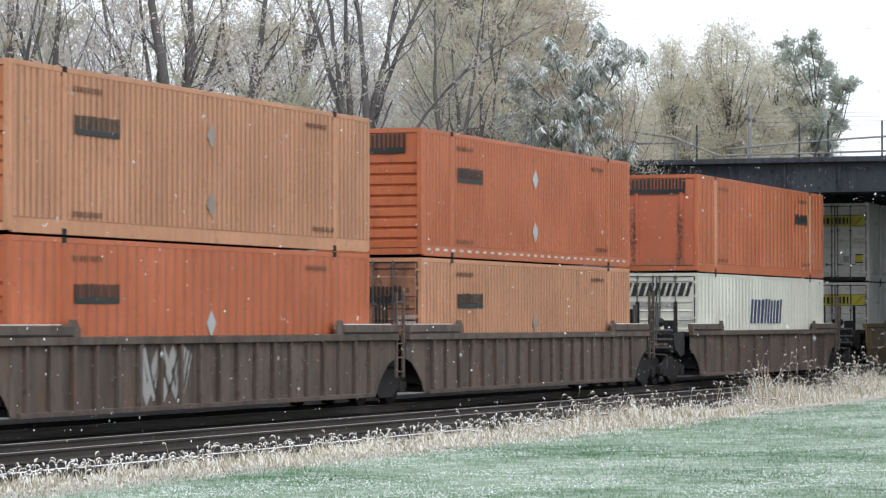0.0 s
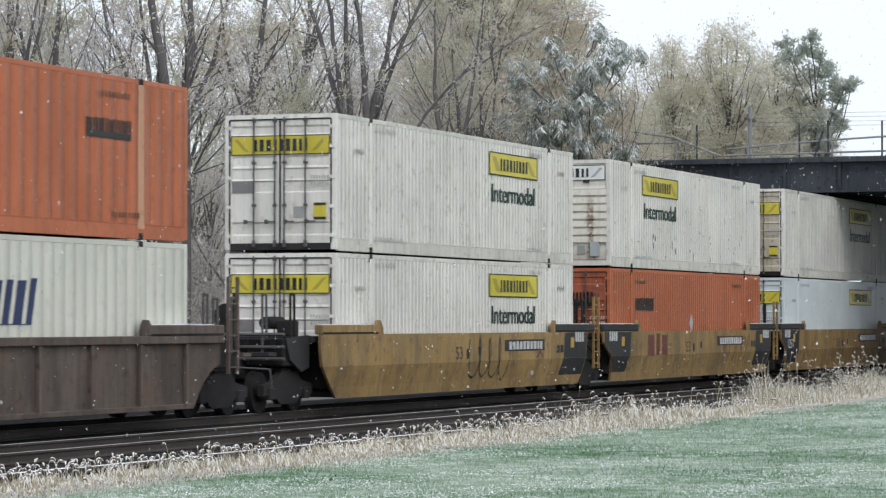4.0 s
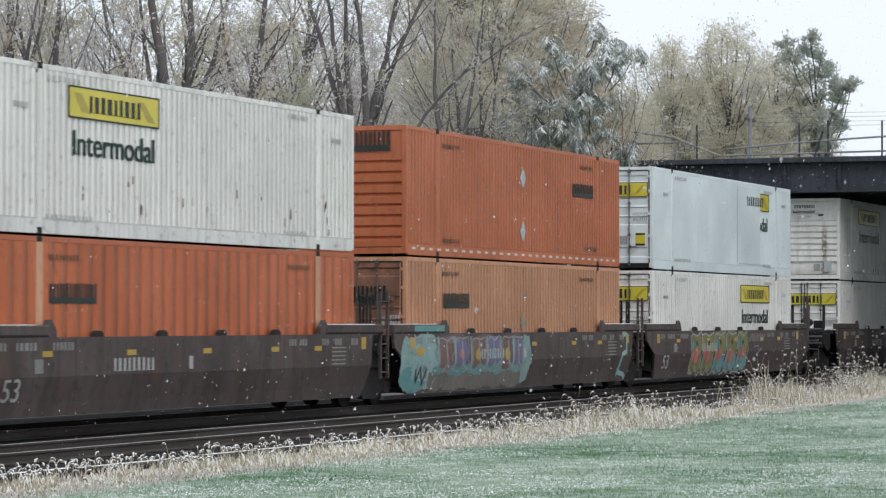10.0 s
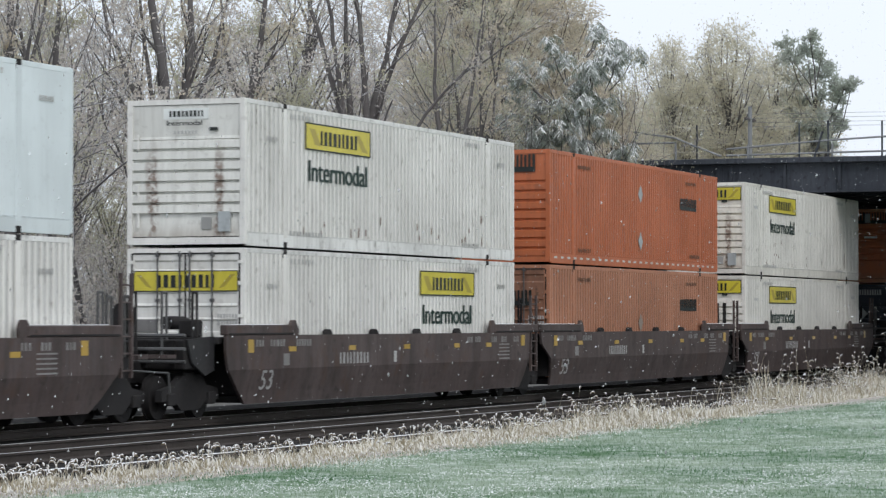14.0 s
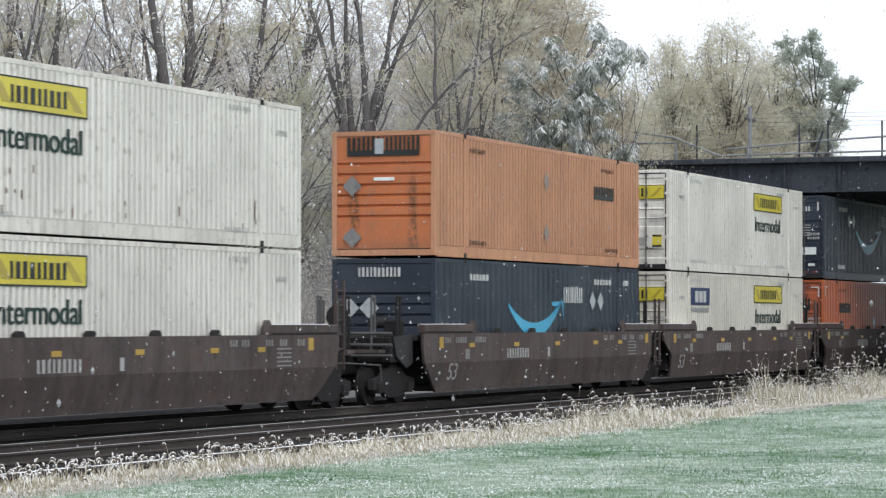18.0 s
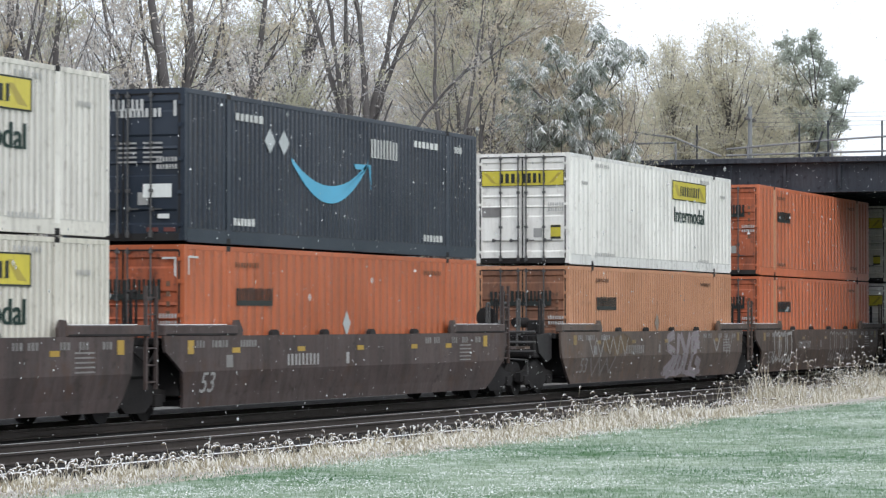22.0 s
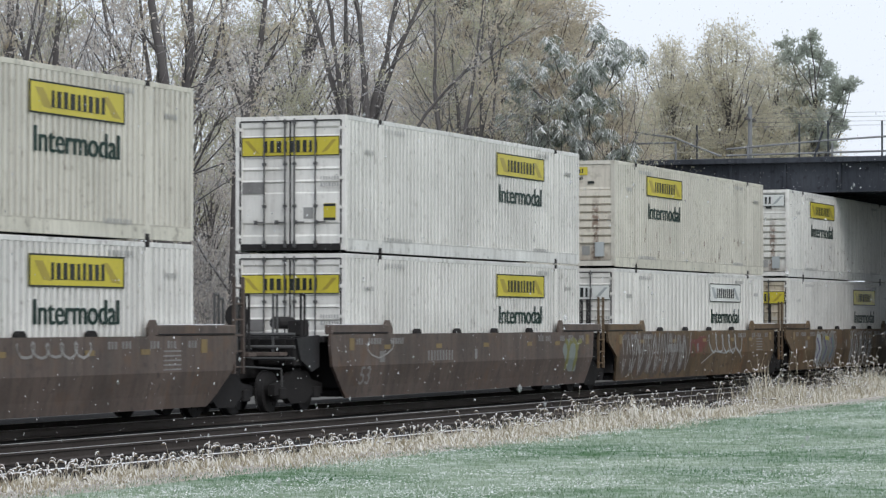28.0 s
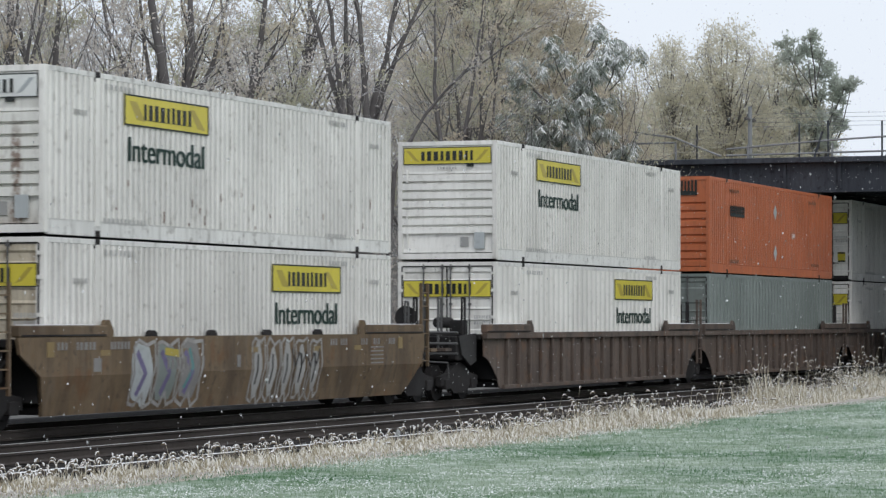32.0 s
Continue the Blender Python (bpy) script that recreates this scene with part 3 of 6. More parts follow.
def container(col, side="fine", end="slats", brand="", label="", sign="rear", rust=0.0, nameplate="", top=True):
    """A 53-foot box. x runs back from its leading end, z up from its base, the tracks' near side is -y."""
    c = tagged(new("shipping_container"), label, "container", "double-stacked containers")
    sill = {"white_paint": GRIMYW, "off_white_paint": GRIMYO, "cream_paint": GRIMYC}.get(col.name, col)
    for s in (-1, 1):
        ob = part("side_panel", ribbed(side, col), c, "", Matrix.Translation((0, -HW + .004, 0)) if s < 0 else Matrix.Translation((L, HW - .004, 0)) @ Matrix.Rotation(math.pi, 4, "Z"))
        part("bottom_rail", bx("bottom_rail", sill, 0.12, L - .12, -.034, .03, -0.03, .23, bevel=.008), c, "", Matrix.Translation((0, s * (HW - .032), 0)))
        # added thin strip: shadow gap above the rail, drawn in darker paint
        part("rail_seam", bx("rail_seam", GROOVE_SHADE[col.name], .13, L - .13, -.003, .003, .226, .250), c, "", Matrix.Translation((0, s * (HW + .001), 0)))
        part("top_rail", bx("top_rail", sill, 0.12, L - .12, -.03, .03, 2.80, HT, bevel=.006), c, "", Matrix.Translation((0, s * (HW - .030), 0)))
        for x in (.06, L - .06):
            part("corner_post", bx("corner_post", col, -.06, .06, -.06, .06, 0, HT, bevel=.008), c, "", Matrix.Translation((x, s * (HW - .06), 0)))
        for x in (1.98, L - 1.98):
            part("lifting_post", bx("lifting_post", PALETAN if side == "panel" or "framed" in label else col, -.12 if side == "panel" else -.09, .12 if side == "panel" else .09, -.012, .06, 0.16, 2.80, bevel=.004), c, "", Matrix.Translation((x, s * (HW - .004) - (0 if s < 0 else .048), 0)))
            part("lifting_casting", bx("lifting_casting", STEEL, -.10, .10, -.035, .035, HT - .17, HT + .012, bevel=.01), c, "", Matrix.Translation((x, s * (HW - .031), 0)))
            part("lifting_casting", bx("lifting_casting", STEEL, -.10, .10, -.035, .035, -.04, .09, bevel=.01), c, "", Matrix.Translation((x, s * (HW - .031), 0)))
    part("roof", bx("roof", col, .1, L - .1, -HW + .05, HW - .05, HT - .05, HT - .02), c)
    part("floor", bx("floor", STEEL, .1, L - .1, -HW + .07, HW - .07, .04, .14), c)
    rear = part("rear_wall", bx("rear_wall", col, L - .05, L - .02, -HW + .1, HW - .1, .1, HT - .1), c)
    part("end_sill", bx("end_sill", STEEL if end == "doors" else col, 0.004, .10, -HW + .12, HW - .12, 0, .14), c)
    part("end_header", bx("end_header", col, 0.004, .10, -HW + .12, HW - .12, 2.79, HT), c)
    if end == "doors":
        for s in (-1, 1):
            d = part("door", door_mesh(STAINED if "rust-stained doors" in label else {"orange_paint": SOOTDOOR, "salmon_orange_paint": SOOTDOOR, "red_orange_paint": SOOTDOOR, "faded_orange_paint": DULLDOOR, "dull_brown_orange_paint": DULLDOOR}.get(col.name, col)), c, "", Matrix.Translation((.012, 0, 0)) if s > 0 else Matrix.Translation((.012, 0, 0)) @ Matrix.Diagonal((1, -1, 1, 1)))
            part("stile", bx("stile", col, -.006, .04, .012, .075, .14, 2.79), d)
            part("stile", bx("stile", col, -.006, .04, HW - .165, HW - .10, .14, 2.79), d)
            for y in (.11, .60):
                part("lock_rod", rod_mesh(), d, "", Matrix.Translation((0, y, 0)))
            for z in (.30, .92, 1.55, 2.2, 2.62):
                part("hinge", bx("hinge", col, -.04, .03, 1.16, 1.25, -.035, .035), d, "", Matrix.Translation((0, 0, z)))
        part("door_seal", bx("door_seal", STEEL, -.004, .03, HW - .130, HW - .095, .14, 2.79), c)
        part("door_seal", bx("door_seal", STEEL, -.004, .03, -HW + .095, -HW + .130, .14, 2.79), c)
        part("door_seal", bx("door_seal_top", STEEL, -.004, .02, -HW + .13, HW - .13, 2.775, 2.805), c)
        part("door_seal", bx("door_seal_middle", STEEL, -.010, .02, -.016, .016, .14, 2.775), c)
        for y in (-.60, -.11, .11, .60):
            part("lock_handle", cached("lock_handle", lambda: mesh_of("lock_handle", box(box(bmesh.new(), -.085, -.06, -.22, .03, -.014, .014), -.095, -.03, -.04, .02, -.045, .045), ROD)), c, "", pose(.012, y - .02 if y < 0 else y + .2, .60))
        part("stencil", bars(FAINT, .42, .09, 7, .8, seed=14), c, "", ENDW(-.72, 1.50) @ Matrix.Translation((0, -.012, 0)))
        part("stencil", bars(FAINT, .42, .09, 7, .8, seed=15), c, "", ENDW(-.72, 1.36) @ Matrix.Translation((0, -.012, 0)))
        if brand.startswith("sign"):
            part("notice", bx("notice", SIGN_Y, -.012, 0, -.14, .14, 0, .36), c, "yellow warning notice with black bands", pose(.01, -.92, .64))
            for z in (.0, .30):
                part("notice_band", bx("notice_band", DARKLET, -.004, 0, -.14, .14, 0, .055), c, "", pose(-.002, -.92, .64 + z))
        elif brand == "block":
            for k in range(6):
                part("stencil", bx("upright_mark", RUSTST, -.010, 0, -.04, .04, 0, .10), c, "", pose(.01, -.95, 1.15 + .19 * k))
        part("notice", bx("notice2", GREYLET, -.012, 0, -.11, .11, 0, .24), c, "small grey notice", pose(.01, -.42, .68))
        part("notice", bx("notice3", DIMG, -.012, 0, -.25, .25, 0, .26), c, "small dark grey notice", pose(.01, .88, 1.22))
    else:
        nose = {"white_paint": WHITE_RUST, "off_white_paint": OFFW_RUST, "cream_paint": CREAM_RUST, "faded_orange_paint": ORANGE_END, "red_orange_paint": REDOR_END}.get(col.name, col) if rust or col is TAN or end == "bays" else col
        part("front_wall", end_wall(nose, end), c)
    nose_first = sign == "front"
    if brand == "sign":
        x = 3.0 if nose_first else 9.62
        sg = part("sign", sign_mesh(SIGN_Y), c, "yellow sign with dark border", NEAR(x, 2.03))
        part("lettering", bars(DARKLET, 2.0, .30, 9, .75, seed=5), sg, "dark plain blocks", pose(.8, -.010, .13))
        if label != "smooth bluish-white container with yellow sign":
            part("lettering", text_mesh("Intermodal", GREENLET, 3.25, .44), c, "dark green lettering", NEAR(x + .17, 1.38))
    elif brand == "sign_white":
        x = 3.0 if nose_first else 9.62
        sg = part("sign", sign_mesh(SIGN_W), c, "white sign with dark border", NEAR(x, 2.03))
        part("lettering", bars(DARKLET, 2.0, .30, 9, .75, seed=5), sg, "dark plain blocks", pose(.8, -.010, .13))
        part("lettering", text_mesh("Intermodal", GREENLET, 3.25, .44), c, "dark green lettering", NEAR(x + .17, 1.38))
    if brand.startswith("sign"):
        for x, z, w, k in ((2.25, 2.62, 1.2, 5), (2.2, .22, 1.7, 9), (12.4, .22, 1.1, 7), (12.6, 2.62, 1.0, 5), (1.05, 2.1, .5, 4), (14.9, 2.25, .5, 4)):
            part("stencil", bars(FAINT, w, .10, k + 2, 1.0, seed=k), c, "", NEAR(x, z))
        if end == "doors":
            es = part("end_sign", end_sign(SIGN_W if brand == "sign_white" else SIGN_Y), c, "end sign with dark border", pose(.006, 0, 2.03))
            part("lettering", bars(DARKLET, 1.25, .26, 9, .75, seed=8), es, "dark plain blocks", ENDW(.62, .08))
        else:
            vinyl = SIGN_W if "white" in nameplate else SIGN_Y
            if "wide" in nameplate:
                es = part("end_sign", end_sign(vinyl), c, "end sign with dark border", pose(.022, 0, 2.33))
                part("lettering", bars(DARKLET, 1.35, .24, 9, .75, seed=8), es, "dark plain blocks", ENDW(.68, .09))
            else:
                es = part("end_sign", bx("nameplate", vinyl, -.01, 0, -.5, .5, 0, .22), c, "small end sign", pose(.03, 0, 2.50))
                part("lettering", bars(DARKLET, .74, .12, 9, .75, seed=8), es, "dark plain blocks", ENDW(.37, .05))
                part("lettering", text_mesh("Intermodal", DARKLET, .78, .10), c, "small dark lettering", ENDW(.40, 2.37) @ Matrix.Translation((0, -.025, 0)))
            part("stencil", bars(FAINT, .5, .07, 7, .9, seed=4), c, "", ENDW(.25, 2.20))
            for z in (.50, 1.05, 2.05):
                part("grab_bar", bx("grab_bar", col, -.045, -.01, -.02, .02, -.16, .16), c, "", pose(.03, HW - .25, z))
            part("vent", bx("vent", DARKLET, -.02, 0, -.09, .09, 0, .07), c, "", pose(.03, -.6, 2.26))
            part("notice", bx("notice2", GREYLET, -.012, 0, -.11, .11, 0, .24), c, "small grey notice", pose(.03, -.45, .3))
            part("document_box", bx("document_box", GREYPLATE, -.05, 0, -.13, .13, 0, .4), c, "grey document box", pose(.03, -.85, .25))
    if brand == "block":
        x = 2.35 if nose_first else 12.0
        part("lettering", bars(DARKLET, 1.75, .36, 16, .7, line=True), c, "dark plain blocks with a bar", NEAR(x, 1.75))
        for z in () if side == "panel" or "framed" in label else (.72, 2.05) if top else (1.4,):
            part("plate", cached(("diamond", col.name), lambda: mesh_of("plate", plate(bmesh.new(), [(-.22, 0), (0, -.26), (.22, 0), (0, .26)], -.006, .006), DULLPLATE if col in (TAN, BRICK) else GREYPLATE)), c, "diamond metal plate", NEAR(8.0, z))
        for x, z in ((2.3, 2.5), (2.3, .3), (13.0, .35), (12.6, 2.5)):
            part("stencil", bars(RUSTST, 1.1, .10, 9, 1.1, seed=2), c, "", NEAR(x, z))
        if end == "doors":
            part("lettering", bars(DARKLET, 1.7, .40, 16, .7, line=True), c, "dark plain blocks with a bar", ENDW(.9, 1.85))
        else:
            part("lettering", bars(DARKLET, 1.8, .46, 16, .7, line=True), c, "dark plain blocks with a bar", ENDW(.9, 2.32))
    if "base stripe" in label:
        for k in range(29):
            part("reflective_dash", bx("dash", WHITELET, 0, .22, -.006, 0, 0, .055), c, "", pose(.35 + .54 * k, -HW - .001, .10))
    if "patched" in label:
        part("repair_patch", bx("repair_patch", GREYW, 9.25, 12.05, -.012, 0, .30, 2.74), c, "plain light grey repair panel", pose(0, -HW - .006, 0))
    if "blue and yellow" in label:
        bs = part("sign", bx("blue_sign", BLUELET, 0, 2.07, -.006, 0, 0, .52), c, "small dark blue sign", NEAR(2.24, 1.93))
        part("lettering", bars(WHITELET, 1.2, .36, 3, .3, seed=3), bs, "white plain blocks", pose(.45, -.006, .08))
        part("stencil", bars(GREYLET, 1.9, .14, 12, .4, seed=3), c, "", NEAR(2.3, 1.72))
    if brand == "slant":
        part("lettering", bars(BLUELET, 3.9, .80, 10, .62, slant=.25), c, "dark blue slanted blocks", NEAR(6.1, 1.38))
        part("lettering", bars(DARKLET, 2.0, .42, 10, .55, slant=.3), c, "dark slanted blocks", ENDW(1.0, 2.2))
        part("stencil", bars(GREYLET, 1.5, .14, 9, .4), c, "", ENDW(.85, 1.9))
    if brand == "smile":
        dz = 0.0 if top else -.12
        part("mark", swoosh(SKYBLUE, 4.2, .74), c, "light blue curved mark", NEAR(5.05, 1.12 if top else 1.20))
        part("lettering", bars(WHITELET, 1.55, .42, 9, .9, seed=9), c, "white plain blocks", NEAR(9.4, 2.05 + dz))
        for x in (3.95, 4.65):
            part("plate", cached("diamondw", lambda: mesh_of("plate", plate(bmesh.new(), [(-.27, 0), (0, -.25), (.27, 0), (0, .25)], -.006, .006), GREYPLATE)), c, "diamond metal plate", NEAR(x if top else x + 7.9, 2.1 + dz))
        for x, z, w in ((2.3, 2.42, 1.3), (12.0, 2.42, 1.5), (2.2, .35, 1.0), (12.6, .3, 1.2), (14.6, 2.42, .5)):
            part("stencil", bars(WHITELET, w, .15, 6, .5, seed=4), c, "", NEAR(x, z))
        part("lettering", bars(WHITELET, 1.05, .22, 11, .8, seed=7), c, "white plain blocks", ENDW(.62, 2.48))
        if not top:
            for y in (.85, .35):
                part("plate", cached("diamonde", lambda: mesh_of("plate", plate(bmesh.new(), [(-.25, 0), (0, -.25), (.25, 0), (0, .25)], -.006, .006), GREYPLATE)), c, "diamond metal plate", ENDW(y, 1.75))
    if rust:
        r = random.Random(int(rust * 100))
        for k in range(16):
            x = 2.5 + 12.5 * r.random()
            part("scuff", bx("scuff", RUSTST, -.02, .02, -.004, 0, 0, round(.06 + .16 * r.random(), 2)), c, "", NEAR(x, .26 + .75 * r.random() ** 2))
    if end == "ribs" and col is TAN and top and not nose_first:
        for z in (.42, 1.62):
            part("plate", cached("diamondn", lambda: mesh_of("plate", plate(bmesh.new(), [(-.24, 0), (0, -.24), (.24, 0), (0, .24)], -.006, .006), DIMG)), c, "diamond metal plate", ENDW(.78, z))
        part("notice", bx("notice4", SIGN_W, -.012, 0, -.26, .26, 0, .08), c, "small white notice", pose(.0, -.02, 1.74))
    if "doors leading" in label and brand == "block" and "bright" in label:
        for a, b2, z0, z1 in ((-1.12, -.82, 2.62, 2.66), (-1.12, -1.08, 2.30, 2.62)):
            part("reflective_mark", bx("corner_mark", WHITELET, -.012, 0, a, b2, z0, z1), c, "white reflective corner mark", pose(.006, 0, 0))
        for x0, x1, z0, z1 in ((.15, .6, 2.64, 2.68), (.15, .2, 2.32, 2.64)):
            part("reflective_mark", bx("side_mark", WHITELET, x0, x1, -.006, 0, z0, z1), c, "white reflective corner mark", pose(0, -HW - .002, 0))
    if brand == "smile" and end == "doors":
        part("stencil", bars(WHITELET, .95, .17, 11, .7, seed=13), c, "", ENDW(.15, 2.35))
        part("stencil", bx("corner_mark2", WHITELET, -.012, 0, -1.12, -1.06, 2.36, 2.66), c, "", pose(.006, 0, 0))
        for k in range(5):
            for y in (.12, -.42):
                part("stencil", bx("data_line", DIMW, -.010, 0, -.40, 0, 0, .035), c, "", pose(.008, y, 1.48 + .09 * k))
        part("notice", bx("notice5", SIGN_W, -.012, 0, -.30, .30, 0, .26), c, "white notice plate", pose(.006, -.72, .82))
        part("notice", bx("notice6", SIGN_W, -.012, 0, -.12, .12, 0, .09), c, "small white notice", pose(.006, -.85, .42))
        for y in (-.62, -.98):
            part("reflector", bx("red_reflector", MAROON, -.012, 0, -.12, .12, 0, .08), c, "dull red reflector", pose(.006, y, .17))
    if end == "ribs":
        part("placard_holder", bx("placard_holder", GREYPLATE, -.03, 0, -.11, .11, 0, .36), c, "pale metal lamp bracket", pose(.01, .1 if top else -.9, 2.36 if top else .35))
    return c


# ---- well cars ----
def car_side(mat, style, front, rear):
    """One side wall of a well, outer face at y = 0, folded inwards below."""
    def build():
        bm = bmesh.new()
        if style == "ribs":
            plate(bm, [(-.55, .60), (-.28, .38), (-.1, .12), (16.25, .12), (16.45, .38), (16.7, .60), (17.05, .82), (17.4, .92), (17.4, 1.47), (-1.25, 1.47), (-1.25, .92), (-.9, .82)], .10, .02)
            return mesh_of("side_wall", bm, mat)
        nose = (-1.3, -1.3, -1.2, -.52, -.15) if front == "end" else (-1.3, -1.22, -.5, -.26, -.2)
        tail = (17.7, 17.7, 17.5, 17.0, 16.6) if rear == "end" else (16.75, 16.7, 16.65, 16.5, 16.3)
        rows = [(z, d, a, b) for (z, d), a, b in zip(((1.475, .0), (1.18, .0), (.80, .0), (.36, .10), (.12, .14)), nose, tail)]
        loop = rows + [(z, d + .06, p, q) for z, d, p, q in rows[::-1]]
        ring = [(bm.verts.new((p, d, z)), bm.verts.new((q, d, z))) for z, d, p, q in loop]
        for i in range(len(ring)):
            u, w = ring[i], ring[(i + 1) % len(ring)]
            bm.faces.new((u[0], w[0], w[1], u[1]))
        for side in (0, 1):
            half = len(rows)
            for i in range(half - 1):
                bm.faces.new((ring[i][side], ring[i + 1][side], ring[-2 - i][side], ring[-1 - i][side]))
        bmesh.ops.recalc_face_normals(bm, faces=bm.faces[:])
        return mesh_of("side_wall", bm, mat)
    return cached(("carside", mat.name, style, front, rear), build)


def truck_mesh():
    def build():
        bm = bmesh.new()
        for s in (-1, 1):
            y = s * 1.0
            plate(bm, [(-1.25, .30), (-1.25, .52), (-.7, .60), (-.35, .78), (.35, .78), (.7, .60), (1.25, .52), (1.25, .30), (.75, .34), (.4, .12), (-.4, .12), (-.75, .34)], y - .07, .14)
            for x in (-.89, .89):
                box(bm, x - .16, x + .16, y - .12, y + .12, .22, .46, .02)
            for x in (-.2, 0, .2):
                rod(bm, (x, y, .2), (x, y, .62), .07, 8)
        box(bm, -.25, .25, -1.05, 1.05, .55, .85, .03)
        return mesh_of("truck", bm, STEEL)
    return cached("truck", build)


def wheelset_mesh():
    def build():
        bm = bmesh.new()
        rod(bm, (0, -1.05, 0), (0, 1.05, 0), .075, 10)
        for s in (-1, 1):
            rod(bm, (0, s * .69, 0), (0, s * .82, 0), .42, 24)
            rod(bm, (0, s * .66, 0), (0, s * .69, 0), .45, 24)
            rod(bm, (0, s * .82, 0), (0, s * .86, 0), .13, 12)
            for k in range(6):
                a = k * math.pi / 3
                rod(bm, (.27 * math.cos(a), s * .82, .27 * math.sin(a)), (.27 * math.cos(a), s * .828, .27 * math.sin(a)), .03, 6)
        return mesh_of("wheelset", bm, STEEL)
    return cached("wheelset", build)


WHEELS = []


def truck(parent, x):
    t = part("truck", truck_mesh(), parent, "dark cast-steel truck", pose(x, 0, -.07))
    for dx in (-.89, .89):
        WHEELS.append((part("wheelset", wheelset_mesh(), t, "dark steel wheels on an axle", pose(dx, 0, .37)), dx))


def ladder_mesh(mat):
    def build():
        bm = bmesh.new()
        for x in (0, .42):
            box(bm, x - .03, x + .03, -.03, .03, 0, 1.9)
        for k in range(6):
            box(bm, 0, .42, -.012, .012, .12 + .31 * k, .15 + .31 * k)
        return mesh_of("ladder", bm, mat)
    return cached(("ladder", mat.name), build)


def grab_mesh(mat, h, w=.16):
    def build():
        bm = bmesh.new()
        rod(bm, (0, 0, 0), (0, 0, h), .030, 6)
        rod(bm, (w, 0, 0), (w, 0, h), .030, 6)
        rod(bm, (0, 0, h), (w, 0, h), .030, 6)
        return mesh_of("grab_iron", bm, mat)
    return cached(("grab", mat.name, h, w), build)


def well_car(mat, style, label, front, rear, patch=None, marks="white"):
    """One well. front and rear: 'joint' (shared truck ahead), 'end' (own truck and coupler) or 'open' (the next well carries the truck)."""
    c = tagged(new("well_car"), label, "rail car", "well cars of the train")
    for s in (-1, 1):
        m = Matrix.Translation((0, -1.5, 0)) if s < 0 else Matrix.Translation((0, 1.5, 0)) @ Matrix.Diagonal((1, -1, 1, 1))
        w = part("side_wall", car_side(mat, style, front, rear), c, "", m)
        if style == "ribs":
            part("top_chord", bx("top_chord", mat, -1.25, 17.4, 0, .14, 1.33, 1.478, bevel=.01), w)
            part("bottom_chord", bx("bottom_chord", mat, .1, 16.05, .02, .14, .10, .20, bevel=.01), w)
            n = 19 if patch != "wide" else 9
            for k in range(n):
                x = .35 + (15.45 / (n - 1)) * k
                part("rib", bx("rib", mat, -.05, .05, .015, .10, .14, 1.33, bevel=.008), w, "", pose(x, 0, 0))
    dark = mat if style == "ribs" else BLACKCAR if mat is YELLOWCAR else mat
    for x0, x1, kind in ((-1.25, 2.0, front), (14.15, 17.65 if rear == "end" and style != "ribs" else 17.4, rear)):
        part("end_platform", bx("end_platform", mat if kind == "end" else dark, x0, x1, -1.5, -1.33, 1.475, 1.68, bevel=.02), c)
        part("platform_lip", bx("platform_lip", STEEL, x0 + .08, x1 - .08, -1.512, -1.5, 1.49, 1.52), c)
        part("snow_strip", bx("snow_strip", FLAKE, x0 + .1, x1 - .5, -1.49, -1.36, 1.68, 1.692), c, "thin line of fresh snow")
        part("end_platform", bx("end_platform", dark, x0, x1, 1.33, 1.5, 1.475, 1.68, bevel=.02), c)
    part("end_deck", bx("end_deck", STEEL, -1.3, -.12, -1.33, 1.33, 1.30, 1.44, bevel=.02), c)
    part("end_deck", bx("end_deck", STEEL, 16.28, 17.45, -1.33, 1.33, 1.30, 1.44, bevel=.02), c)
    part("end_bulkhead", bx("end_bulkhead", STEEL, -.30, -.12, -1.33, 1.33, .35, 1.30), c)
    part("end_bulkhead", bx("end_bulkhead", STEEL, 16.28, 16.45, -1.33, 1.33, .35, 1.30), c)
    part("well_floor", bx("well_floor", STEEL, -.1, 16.25, -1.33, 1.33, .14, .27), c)
    for x in (2.05, 14.1):
        part("corner_guide", cached(("guide", mat.name), lambda: mesh_of("corner_guide", plate(bmesh.new(), [(-.22, 0), (.22, 0), (.22, .12), (.05, .30), (-.12, .30), (-.22, .16)], -.06, .06), mat)), c, "", pose(x, -1.42, 1.475))
    if style != "ribs" and mat is not YELLOWCAR:
        for x in (3.9, 6.5, 9.1, 11.7):
            part("sill_cleat", cached("cleat", lambda: mesh_of("sill_cleat", plate(bmesh.new(), [(-.17, 0), (.17, 0), (.15, .06), (.06, .11), (-.06, .11), (-.15, .06)], -.05, .10), STEEL)), c, "small dark container guide", pose(x, -1.42, 1.475))
    if front == "joint":
        truck(c, -1.6)
        part("joint_bolster", bx("joint_bolster", STEEL, -2.0, -1.15, -1.15, 1.15, .70, 1.28, bevel=.04), c)
        part("brake_hose", cached("hose", lambda: mesh_of("brake_hose", rod(rod(bmesh.new(), (-2.1, -1.2, 1.25), (-1.5, -1.25, .95), .03, 6), (-1.5, -1.25, .95), (-.9, -1.2, 1.25), .03, 6), STEEL)), c)
        part("joint_cover", bx("joint_cover", mat, -2.35, -1.30, -.95, .95, 1.28, 1.42, bevel=.03), c)
        part("ladder", ladder_mesh(mat), c, "", pose(-1.9, -1.42, .5))
        for x, y in ((-1.75, -1.05), (-1.3, -.7)):
            part("grab_iron", grab_mesh(STEEL, 1.0, .2), c, "", pose(x, y, 1.3))
